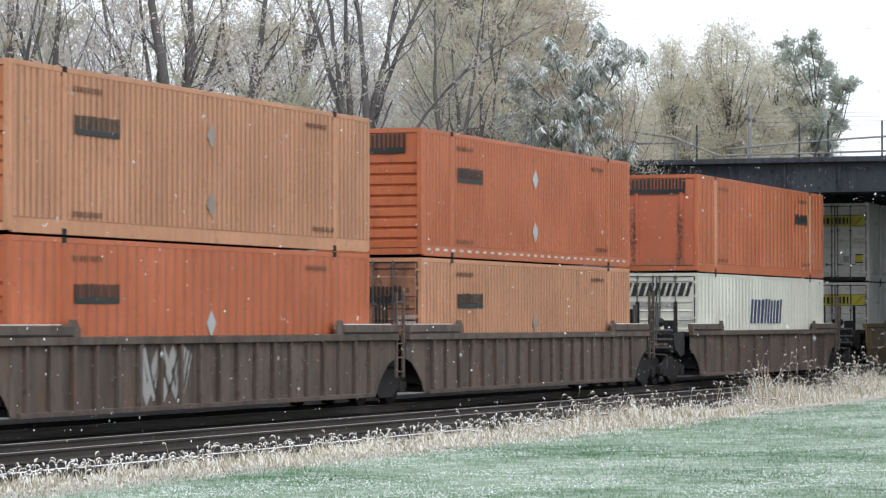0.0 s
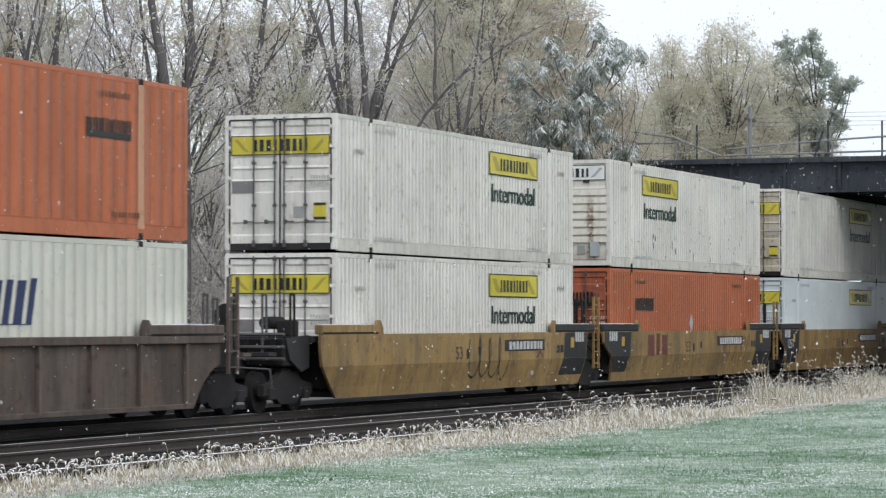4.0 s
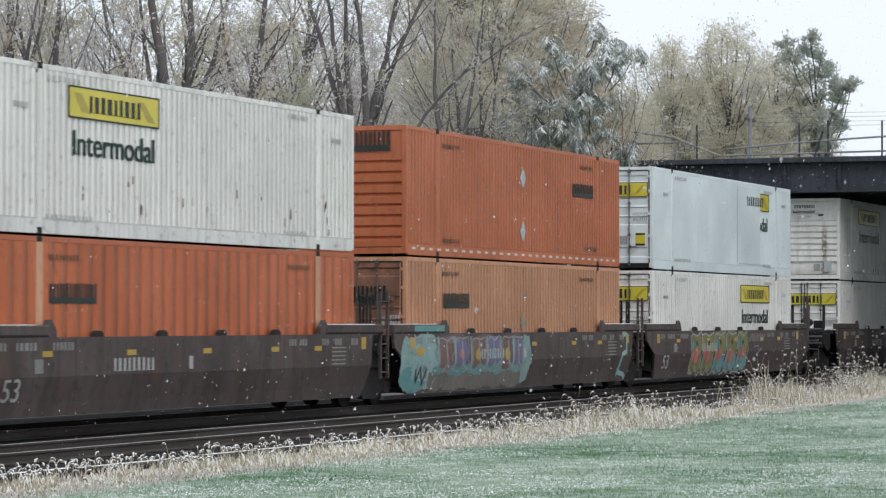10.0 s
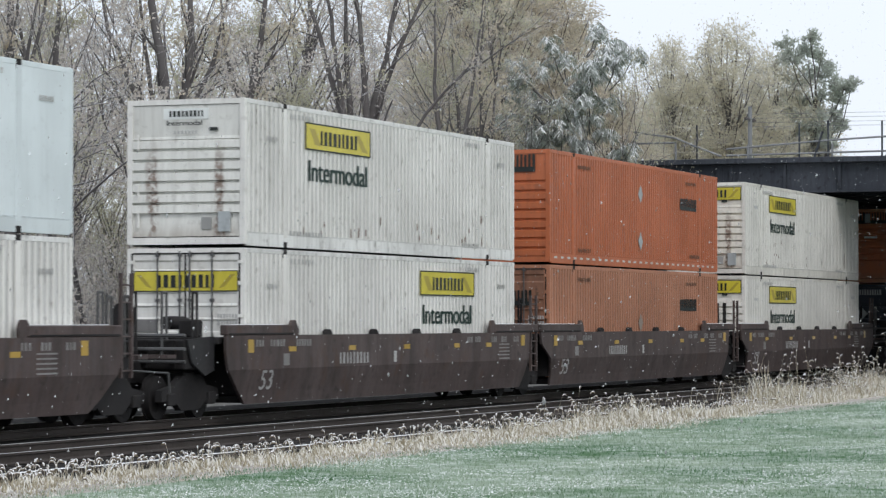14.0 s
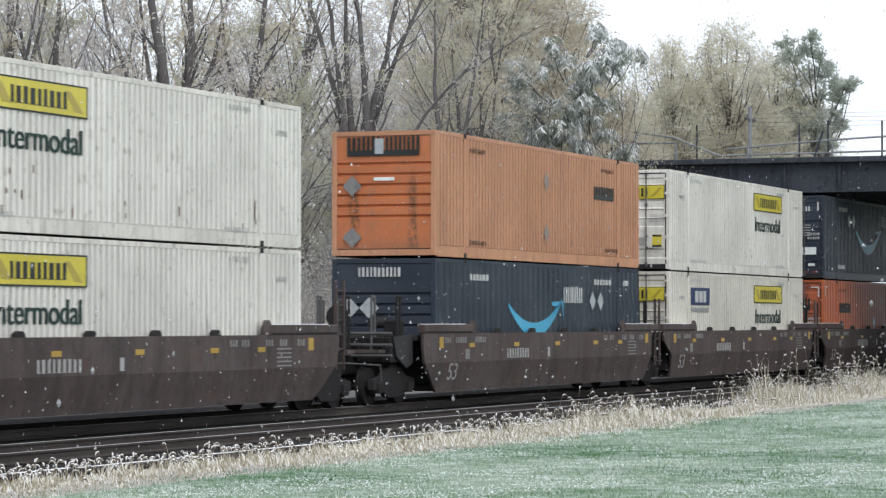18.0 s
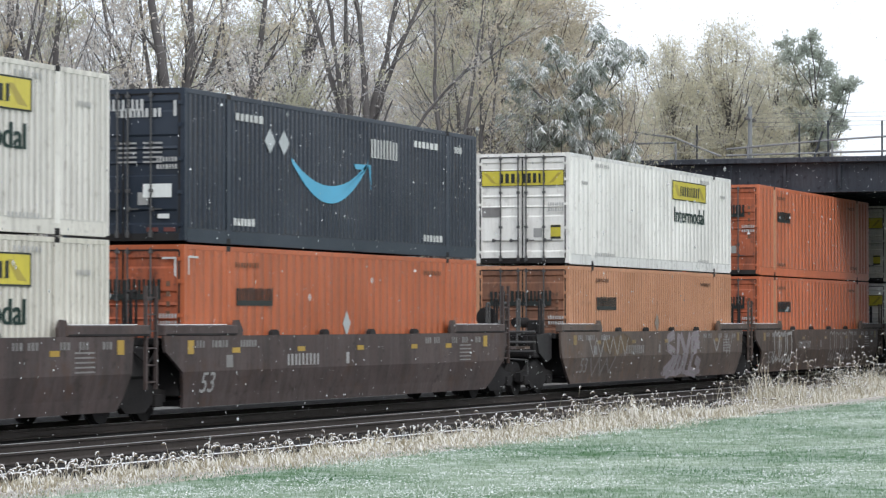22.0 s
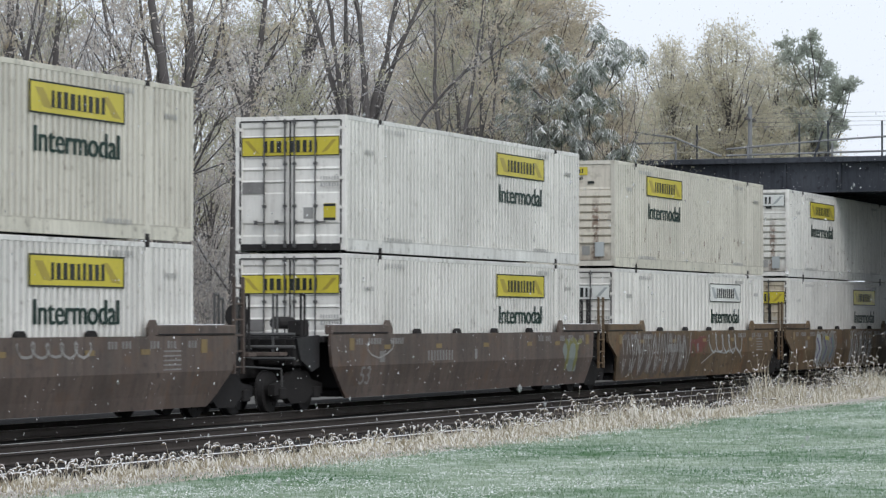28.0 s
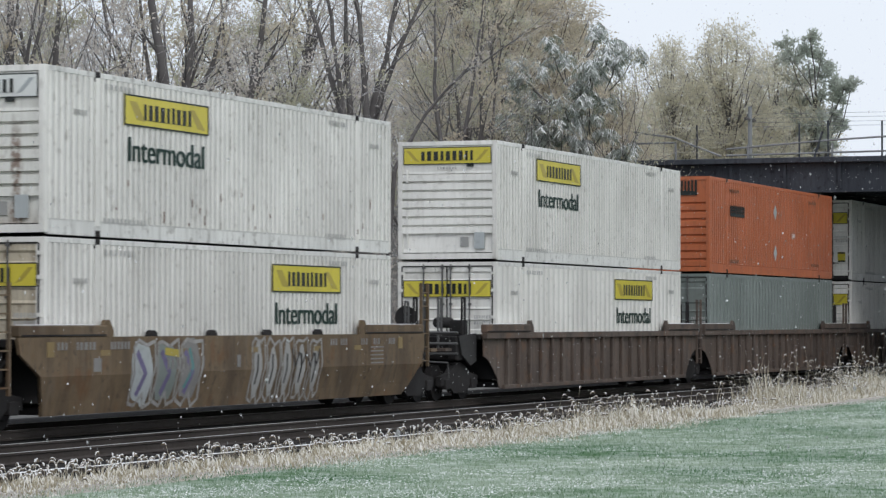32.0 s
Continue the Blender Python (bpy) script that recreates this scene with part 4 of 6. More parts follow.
    if front == "end":
        truck(c, -2.0)
        part("end_sill", bx("coupler_sill", STEEL, -3.6, -.3, -.3, .3, .55, 1.0, bevel=.03), c)
        part("coupler", bx("coupler", STEEL, -3.95, -3.5, -.14, .14, .62, .92, bevel=.04), c)
        part("crossover_step", bx("crossover_step", dark, -3.3, -2.9, -1.2, 1.2, 1.05, 1.12), c)
        part("end_frame", bx("end_frame", STEEL, -2.5, -1.32, -1.18, 1.18, .82, 1.40, bevel=.03), c)
        part("frame_gusset", cached("gusset", lambda: mesh_of("frame_gusset", plate(bmesh.new(), [(-2.3, .96), (-2.5, 1.40), (-1.3, 1.46), (-1.3, .80), (-1.7, .70)], -1.24, .05), BLACKCAR)), c)
        for y in (-.95, -.35, .35, .95):
            part("frame_rib", bx("frame_rib", STEEL, -2.56, -2.5, -.05, .05, .86, 1.38), c, "", pose(0, y, 0))
        for k, (x, y) in enumerate(((-3.2, .3), (-2.9, -.25), (-2.6, -.75), (-2.2, -1.2))):
            part("grab_iron", grab_mesh((ROD, STEEL)[k % 2], 1.2, .2), c, "", pose(x, y, 1.1))
        for z in (.98, 1.22, 1.48):
            part("cross_pipe", cached("cross_pipe", lambda: mesh_of("cross_pipe", rod(bmesh.new(), (0, -1.25, 0), (0, 1.2, 0), .035, 7), ROD)), c, "", pose(-2.62, 0, z))
        part("valve_box", bx("valve_box", STEEL, -.22, .22, -.16, .16, 0, .34, bevel=.03), c, "", pose(-1.75, -.95, 1.44))
        part("brake_wheel", cached("brake_wheel", lambda: mesh_of("brake_wheel", rod(rod(bmesh.new(), (-.03, 0, 0), (.03, 0, 0), .27, 18), (-.09, 0, 0), (.05, 0, 0), .05, 8), STEEL)), c, "dark hand brake wheel", pose(-2.52, .1, 1.85))
        part("uncoupling_lever", cached("lever", lambda: mesh_of("uncoupling_lever", rod(rod(bmesh.new(), (-3.55, -1.35, .78), (-3.55, -.2, .84), .02, 5), (-3.55, -1.35, .78), (-3.5, -1.35, .42), .02, 5), ROD)), c)
        for x in (-3.42, -3.5):
            part("air_hose", cached(("airhose", x), lambda: mesh_of("air_hose", rod(rod(bmesh.new(), (x, -.35, .75), (x - .12, -.38, .42), .028, 6), (x - .12, -.38, .42), (x - .4, -.3, .36), .028, 6), STEEL)), c)
        part("brake_cylinder", cached("cyl", lambda: mesh_of("brake_cylinder", rod(bmesh.new(), (-.5, 0, 0), (.3, 0, 0), .13, 14), STEEL)), c, "", pose(-1.2, -.4, 1.72))
        part("brake_stand", bx("brake_stand", STEEL, -.08, .08, -.14, .14, .9, 2.0, bevel=.03), c, "", pose(-2.4, .1, 0))
    if rear == "end":
        truck(c, 18.15)
        part("end_sill", bx("coupler_sill2", STEEL, 16.45, 19.75, -.3, .3, .55, 1.0, bevel=.03), c)
        part("coupler", bx("coupler2", STEEL, 19.6, 19.95, -.14, .14, .62, .92, bevel=.04), c)
        part("end_frame", bx("end_frame2", STEEL, 17.72, 18.6, -1.18, 1.18, .82, 1.40, bevel=.03), c)
        for y in (-.95, -.35, .35, .95):
            part("frame_rib", bx("frame_rib2", STEEL, 18.6, 18.66, -.05, .05, .86, 1.38), c, "", pose(0, y, 0))
        for x, y in ((18.8, -.6), (18.3, -1.22)):
            part("grab_iron", grab_mesh(mat if mat is YELLOWCAR else ROD, 1.1, .2), c, "", pose(x, y, 1.1))
        part("ladder", ladder_mesh(mat), c, "", pose(17.95, -1.32, .72))
        part("crossover_step", bx("crossover_step2", dark, 18.9, 19.3, -1.2, 1.2, 1.05, 1.12), c)
    ml = WHITELET if marks == "white" else DARKLET
    refl = REFLY if mat is BROWNCAR else DULLREFL
    for x, w, k in ((7.1, .16, 1),) if mat is YELLOWCAR else ((4.0, 1.6, 9), (7.1, .16, 1)):
        if style != "ribs":
            part("stencil", bars((DIMW if mat is BROWNCAR else DIMG) if ml is WHITELET else ml, w, .24, k, 1.0, seed=k), c, "", pose(x + .4, -1.504, .86))
    if mat in (BROWNCAR, GRIMCAR):
        part("lettering", text_mesh("53", DIMW if mat is BROWNCAR else DIMG, .60, .40), c, "white painted number", Matrix.Translation((.40, -1.5 - .004, .80)) @ Matrix.Rotation(math.atan2(.10, .44), 4, "X") @ Matrix.Translation((0, 0, -.42)))
    if style == "plain":
        for x in (1.9, 5.1, 8.3, 11.5, 13.7):
            part("reflector", bx("reflector", refl, -.18, .18, -.006, 0, -.05, .05), c, "yellow reflector", pose(x, -1.5, 1.19))
        for x, z in ((-.15, 1.26), (16.2, 1.28)):
            part("reflector", bx("reflector2", refl, -.13, .13, -.006, 0, -.13, .13), c, "yellow reflector", pose(x, -1.5, z))
        for k in range(5):
            part("stencil", bx("notice_line", DIMG, 0, .75, -.003, 0, 0, .03), c, "", pose(14.45, -1.5, .84 + .085 * k))
        part("stencil", bx("notice_block", DIMG, 0, .3, -.003, 0, 0, .24), c, "", pose(1.45, -1.5, .86))
        for x in (.1, .8, 1.15, 2.1, 2.5, 12.2, 12.75, 13.9, 14.6, 15.5):
            part("stencil", bars(DIMG, .35, .14, 3, .8, seed=int(x * 7)), c, "", pose(x, -1.504, 1.25))
    if mat is YELLOWCAR:
        for flip in (0, 1):
            if flip == 0 and front == "joint":
                up, dn = [(-1.15, 1.46), (1.3, 1.46), (1.15, .805), (-.48, .805), (-1.18, 1.18)], [(-.46, 0), (1.15, 0), (.95, -.44), (-.26, -.44)]
            elif flip == 1 and rear == "open":
                up, dn = [(14.85, 1.46), (16.7, 1.46), (16.66, 1.18), (16.62, .805), (14.75, .805)], [(14.75, 0), (16.6, 0), (16.46, -.44), (14.55, -.44)]
            else:
                continue
            part("black_patch", cached(("patch", flip), lambda: mesh_of("black_patch", plate(bmesh.new(), up, -.004, .003), BLACKCAR)), c, "black painted end panel", pose(0, -1.5, 0))
            part("black_patch", cached(("patchlow", flip), lambda: mesh_of("black_patch", plate(bmesh.new(), dn, -.004, .003), BLACKCAR)), c, "black painted end panel", Matrix.Translation((0, -1.5, .80)) @ Matrix.Rotation(math.atan2(.10, .44), 4, "X"))
            part("reflector", bx("reflector2", REFLY, -.13, .13, -.006, 0, -.13, .13), c, "yellow reflector", pose(15.45 if flip else .5, -1.506, 1.2))
            part("lettering", bars(WHITELET, .7, .26, 4, .5, seed=1), c, "white plain blocks", pose(15.7 if flip else -.75, -1.508, 1.22))
        part("lettering", text_mesh("53", DARKLET, .46, .30), c, "dark painted number", pose(6.75, -1.504, .86))
        if rear == "end" and front == "joint":
            part("lettering", text_mesh("125T", WHITELET, .82, .30), c, "white painted mark", pose(-.35, -1.509, .86))
        part("number_board", bx("number_board", BLACKCAR, -1.5, 1.5, -.006, 0, 0, .28), c, "black number panel", pose(11.7, -1.5, 1.02))
        part("lettering", bars(WHITELET, 2.5, .2, 10, .35, seed=6), c, "white plain blocks", pose(10.5, -1.508, 1.06))
        part("lettering", bars(MAROON, 1.9, .62, 3, .5, seed=12), c, "maroon plain blocks", pose(2.9, -1.506, .79)) if front == "joint" and rear == "open" else None
        for x, w in ((8.3, .16), (14.2, .5)):
            part("stencil", bars(DARKLET, w, .2, max(1, int(w * 5)), .4, seed=int(x)), c, "", pose(x, -1.504, .95))
    return c


# ---- the train ----
SPEED = (12.9429, 0.0744, -0.0881, -0.0146, 0.0877)


def travel(t):
    """How far the train has come by t, from its place at 16 s."""
    w = (t - 16) / 16
    return 16 * sum(c * w ** (i + 1) for i, c in enumerate(SPEED))


TIMES = [0, 2, 4, 6, 8, 10, 12, 14, 16, 18, 20, 22, 24, 26, 28, 30, 32]
MOVING = []


def stack(s, lower, upper, car):
    for kw, z in ((lower, .31), (upper, 3.28)):
        kw = dict(kw)
        kw["top"] = z > 1
        MOVING.append((container(**kw), s, z))
    MOVING.append((well_car(**car), s, 0))


def K(col, side, end, brand, label, sign="rear", rust=0.0, nameplate="small"):
    return dict(col=col, side=side, end=end, brand=brand, label=label, sign=sign, rust=rust, nameplate=nameplate)


def C(mat, style, label, front, rear, patch=None, marks="white"):
    return dict(mat=mat, style=style, label=label, front=front, rear=rear, patch=patch, marks=marks)


JD = "white ribbed intermodal container with yellow sign, doors leading"
JN = "white ribbed intermodal container with yellow sign, nose leading"
RIB = "dusty brown well car with upright side ribs"
YEL = "ochre yellow well car with black ends and graffiti"
BRN = "dark oxide brown well car with yellow reflectors"
GRM = "grimy brown well car with dull reflectors and spray marks"
TRAIN = [
    (-161.64, K(ORANGE, "smooth", "ribs", "block", "bright orange steel container", "front"), K(TAN, "fine", "ribs", "block", "faded tan-orange ribbed steel container", "front"), C(DUSTCAR, "ribs", RIB, "joint", "open")),
    (-142.32, K(TAN, "fine", "doors", "block", "faded tan-orange ribbed steel container", "front"), K(REDOR, "close", "ribs", "block", "red-orange ribbed container with white dashed base stripe", "front"), C(DUSTCAR, "ribs", RIB, "joint", "end")),
    (-119.18, K(SWIFTW, "smooth", "doors", "slant", "pale grey-white container with dark blue marks"), K(REDOR, "panel", "bays", "block", "red-orange panelled container with framed nose"), C(DUSTCAR, "ribs", RIB, "end", "end", "wide")),
    (-95.73, K(OFFW, "fine", "doors", "sign", JD), K(OFFW, "fine", "doors", "sign", JD), C(YELLOWCAR, "yellow", YEL, "end", "open", None, "dark")),
    (-76.31, K(REDOR, "fine", "doors", "block", "red-orange ribbed container, doors leading", "front"), K(OFFW, "fine", "slats", "sign", "white ribbed container with rust-streaked nose", "front", .4, "wide white"), C(YELLOWCAR, "yellow", YEL, "joint", "open", None, "dark")),
    (-56.98, K(ICE, "flat", "doors", "sign", "smooth bluish-white container with yellow sign"), K(OFFW, "fine", "doors", "sign", "white ribbed container with rust-stained doors"), C(YELLOWCAR, "yellow", YEL, "joint", "end", None, "dark")),
    (-33.85, K(ORANGE, "panel", "doors", "block", "orange panelled container, doors leading", "front"), K(WHITE, "fine", "slats", "sign", JN, "front", .5), C(BROWNCAR, "plain", BRN, "end", "open")),
    (-14.59, K(TAN, "fine", "doors", "block", "faded tan-orange ribbed steel container", "front"), K(REDOR, "close", "ribs", "block", "orange ribbed container with pale base stripe"), C(BROWNCAR, "plain", BRN, "joint", "open")),
    (4.78, K(WHITE, "fine", "doors", "sign", JD), K(ICE, "flat", "doors", "sign", "smooth bluish-white container with patched sign"), C(BROWNCAR, "plain", BRN, "joint", "end")),
    (28.19, K(WHITE, "fine", "doors", "sign", JD), K(WHITE, "fine", "slats", "sign", JN, "front", .6, "small white"), C(BROWNCAR, "plain", BRN, "end", "open")),
    (47.11, K(BRICK, "fine", "doors", "block", "dull brown-orange ribbed container"), K(REDOR, "close", "ribs", "block", "orange ribbed container with pale base stripe"), C(BROWNCAR, "plain", BRN, "joint", "open")),
    (66.61, K(OFFW, "fine", "slats", "sign", JN, "front", 0.0, "wide"), K(OFFW, "fine", "slats", "sign", JN, "front", .2, "wide"), C(BROWNCAR, "plain", BRN, "joint", "end")),
    (90.59, K(NAVY, "smooth", "ribs", "smile", "dark navy container with light blue curved mark on its side"), K(TAN, "fine", "ribs", "block", "faded tan-orange ribbed steel container"), C(BROWNCAR, "plain", BRN, "end", "open")),
    (109.79, K(CREAM, "fine", "doors", "sign", "cream ribbed container with blue and yellow signs"), K(OFFW, "fine", "doors", "sign", JD), C(BROWNCAR, "plain", BRN, "joint", "open")),
    (129.06, K(ORANGE, "smooth", "doors", "block", "bright orange container, doors leading", "front"), K(NAVY, "fine", "doors", "smile", "dark navy ribbed container with light blue mark"), C(BROWNCAR, "plain", BRN, "joint", "end")),
    (152.33, K(TAN, "fine", "doors", "block", "faded tan-orange ribbed steel container", "front"), K(WHITE, "smooth", "doors", "sign", "smooth white container with yellow signs"), C(GRIMCAR, "plain", "grimy brown well car with white graffiti", "end", "open")),
    (171.98, K(SALMON, "panel", "doors", "block", "salmon-orange panelled steel container", "front"), K(SALMON, "panel", "doors", "block", "salmon-orange panelled steel container", "front"), C(GRIMCAR, "plain", "grimy brown well car with white graffiti", "joint", "open")),
    (191.19, K(WHITE, "fine", "doors", "sign", JD), K(CREAM, "fine", "doors", "sign", "cream ribbed container with yellow sign"), C(GRIMCAR, "plain", GRM, "joint", "end")),
    (214.92, K(WHITE, "fine", "doors", "sign", JD), K(WHITE, "fine", "doors", "sign", JD), C(GRIMCAR, "plain", GRM, "end", "open")),
    (234.23, K(WHITE, "smooth", "doors", "sign_white", "white container with white sign, doors leading"), K(CREAM, "fine", "slats", "sign", "cream ribbed container with rust-streaked nose", "front", .7), C(RUSTCAR, "plain", "rusty brown well car with white graffiti", "joint", "open")),
    (253.78, K(WHITE, "fine", "doors", "sign", "white ribbed container with rust-stained doors"), K(WHITE, "fine", "slats", "sign", JN, "front", .8, "wide white"), C(RUSTCAR, "plain", "rusty brown well car with white graffiti", "joint", "end")),
    (276.94, K(WHITE, "smooth", "doors", "sign", JD), K(WHITE, "fine", "slats", "sign", JN, "front", 0.0, "wide"), C(DUSTCAR, "ribs", RIB, "end", "open")),
    (296.30, K(SLATE, "smooth", "doors", "", "plain grey-green steel container"), K(REDOR, "fine", "ribs", "block", "red-orange ribbed steel container", "front"), C(DUSTCAR, "ribs", RIB, "joint", "open")),
    (315.54, K(WHITE, "fine", "doors", "sign", JD), K(WHITE, "fine", "doors", "sign", JD), C(DUSTCAR, "ribs", RIB, "joint", "end")),
]
for s, lo, up, car in TRAIN:
    stack(s, lo, up, car)


# ---- graffiti ----
TEAL = paint("teal_spray", (0.10, 0.25, 0.25), (0.08, 0.07, 0.06), 0.4, 0.7, 0.4)
OLIVEP = paint("olive_spray", (0.165, 0.165, 0.055), (0.08, 0.07, 0.06), 0.3, 0.7, 0.3)
PINKP = paint("pink_spray", (0.40, 0.13, 0.12), (0.08, 0.07, 0.06), 0.3, 0.7, 0.3)
PALEP = paint("pale_spray", (0.30, 0.295, 0.285), (0.08, 0.07, 0.06), 0.8, 0.7, 0.8)
LILAC = paint("lilac_white_spray", (0.235, 0.205, 0.225), (0.08, 0.07, 0.06), 0.6, 0.7, 0.6)
VIOLP = paint("violet_spray", (0.13, 0.11, 0.22), (0.08, 0.07, 0.06), 0.4, 0.7, 0.4)
MAUVE = paint("muddy_mauve_spray", (0.115, 0.085, 0.095), (0.06, 0.05, 0.05), 0.6, 0.7, 0.7)
DULLP = paint("dull_red_brown_spray", (0.16, 0.085, 0.075), (0.08, 0.07, 0.06), 0.5, 0.7, 0.6)
TANP = paint("dusty_tan_spray", (0.155, 0.140, 0.120), (0.07, 0.06, 0.055), 0.8, 0.8, 0.8)
AQUA = paint("pale_aqua_spray", (0.19, 0.30, 0.295), (0.08, 0.07, 0.06), 0.4, 0.7, 0.4)


def wall_y(z):
    """Depth of a plain well's side at height z, measured in from its upper face."""
    return 0.0 if z >= .8 else (.8 - z) / .44 * .10 if z > .36 else .10 + (.36 - z) / .24 * .04


def blob(car, mat, x, z, w, h, seed, lift):
    """A swelling sprayed letter shape that follows the folded wall."""
    r = random.Random(seed)
    ph = [r.uniform(0, 6.28) for _ in range(4)]
    zs = sorted(set([z + h * k / 9 for k in range(10)] + ([.8] if z < .8 < z + h else []) + ([.36] if z < .36 < z + h else [])))
    v, f = [], []
    for i, zz in enumerate(zs):
        u = (zz - z) / h
        half = w / 2 * (math.sin(math.pi * min(.97, max(.03, u))) ** .35) * (.82 + .2 * math.sin(5 * u + ph[0]))
        mid = x + w * .14 * math.sin(4 * u + ph[1])
        v += [(mid - half, -1.5 + wall_y(zz) - lift, zz), (mid + half, -1.5 + wall_y(zz) - lift, zz)]
        if i:
            f.append((2 * i - 2, 2 * i - 1, 2 * i + 1, 2 * i))
    part("graffiti", raw_mesh("graffiti", v, f, (mat,)), car)


def smear(car, mat, x0, x1, z0, z1, seed, lift=.004, rag=.08):
    """A ragged sprayed field that follows the folded wall."""
    r = random.Random(seed)
    n = max(3, int((x1 - x0) / .14))
    levels = [u for u in (.36, .8) if z0 + rag < u < z1 - rag]
    v, f = [], []
    k = 2 + len(levels)
    a, b = r.uniform(0, 6), r.uniform(0, 6)
    for i in range(n + 1):
        x = x0 + (x1 - x0) * i / n
        e = min(1.0, min(i, n - i) / n * 8 + .35)
        top = z0 + (z1 - z0) * (.5 + .5 * e) + rag * (math.sin(x * 3.1 + a) + r.uniform(-.6, .6)) * .7
        low = z1 - (z1 - z0) * (.5 + .5 * e) + rag * (math.sin(x * 4.3 + b) + r.uniform(-.8, .8)) * .7
        for z in sorted([max(low, .14), min(top, 1.465)] + [min(max(u, low + .01), top - .01) for u in levels]):
            v.append((x, -1.5 + wall_y(z) - lift, z))
        if i:
            f += [(k * i - k + m, k * i + m, k * i + m + 1, k * i - k + m + 1) for m in range(k - 1)]
    part("graffiti", raw_mesh("graffiti", v, f, (mat,)), car)


def zigzag(x0, x1, z0, z1, n, seed):
    """Points of an angular scrawl."""
    r = random.Random(seed)
    return [(x0 + (x1 - x0) * i / (2 * n) + r.uniform(-.06, .06), (z0 if i % 2 else z1) + r.uniform(-.05, .05)) for i in range(2 * n + 1)]


def scrawl(car, mat, pts, width, lift=.010, flat=None):
    """A sprayed line through (x, z) points, following the folded wall."""
    path = []
    for (x0, z0), (x1, z1) in zip(pts, pts[1:]):
        for k in range(6):
            path.append((x0 + (x1 - x0) * k / 6, z0 + (z1 - z0) * k / 6))
    path.append(pts[-1])
    v, f = [], []
    for i, (x, z) in enumerate(path):
        a, b = path[max(0, i - 1)], path[min(len(path) - 1, i + 1)]
        d = Vector((b[0] - a[0], b[1] - a[1]))
        d = d.normalized() if d.length else Vector((1, 0))
        for sgn in (-1, 1):
            px, pz = x - d.y * width * sgn / 2, z + d.x * width * sgn / 2
            v.append((px, (-1.5 + wall_y(pz) if flat is None else flat) - lift, pz))
        if i:
            f.append((2 * i - 2, 2 * i - 1, 2 * i + 1, 2 * i))
    part("graffiti", raw_mesh("graffiti", v, f, (mat,)), car)


def loops(x0, x1, z0, z1, n, seed):
    """Points of a looping scrawl from x0 to x1."""
    r = random.Random(seed)
    out = []
    m = n * 8
    ph = r.uniform(0, 6)
    for i in range(m + 1):
        u = i / m
        out.append((x0 + (x1 - x0) * u + (x1 - x0) / n * .32 * math.sin(2 * math.pi * n * u + ph), (z0 + z1) / 2 + (z1 - z0) / 2 * math.cos(2 * math.pi * n * u) * r.uniform(.75, 1)))
    return out


def ring(x0, x1, z0, z1, seed, lean=0.0):
    """Points of a closed, uneven letter outline."""
    r = random.Random(seed)
    w, h = x1 - x0, z1 - z0
    pts = [(0, .05), (.05, .55), (-.03, .92), (.2, 1.0), (.55, .93), (.95, 1.0), (1.02, .62), (.92, .4), (1.0, .06), (.72, -.03), (.55, .22), (.3, -.02), (0, .05)]
    out = [(x0 + w * (u + r.uniform(-.04, .04) + lean * v), z0 + h * (v + r.uniform(-.04, .04))) for u, v in pts]
    out[-1] = out[0]
    return out


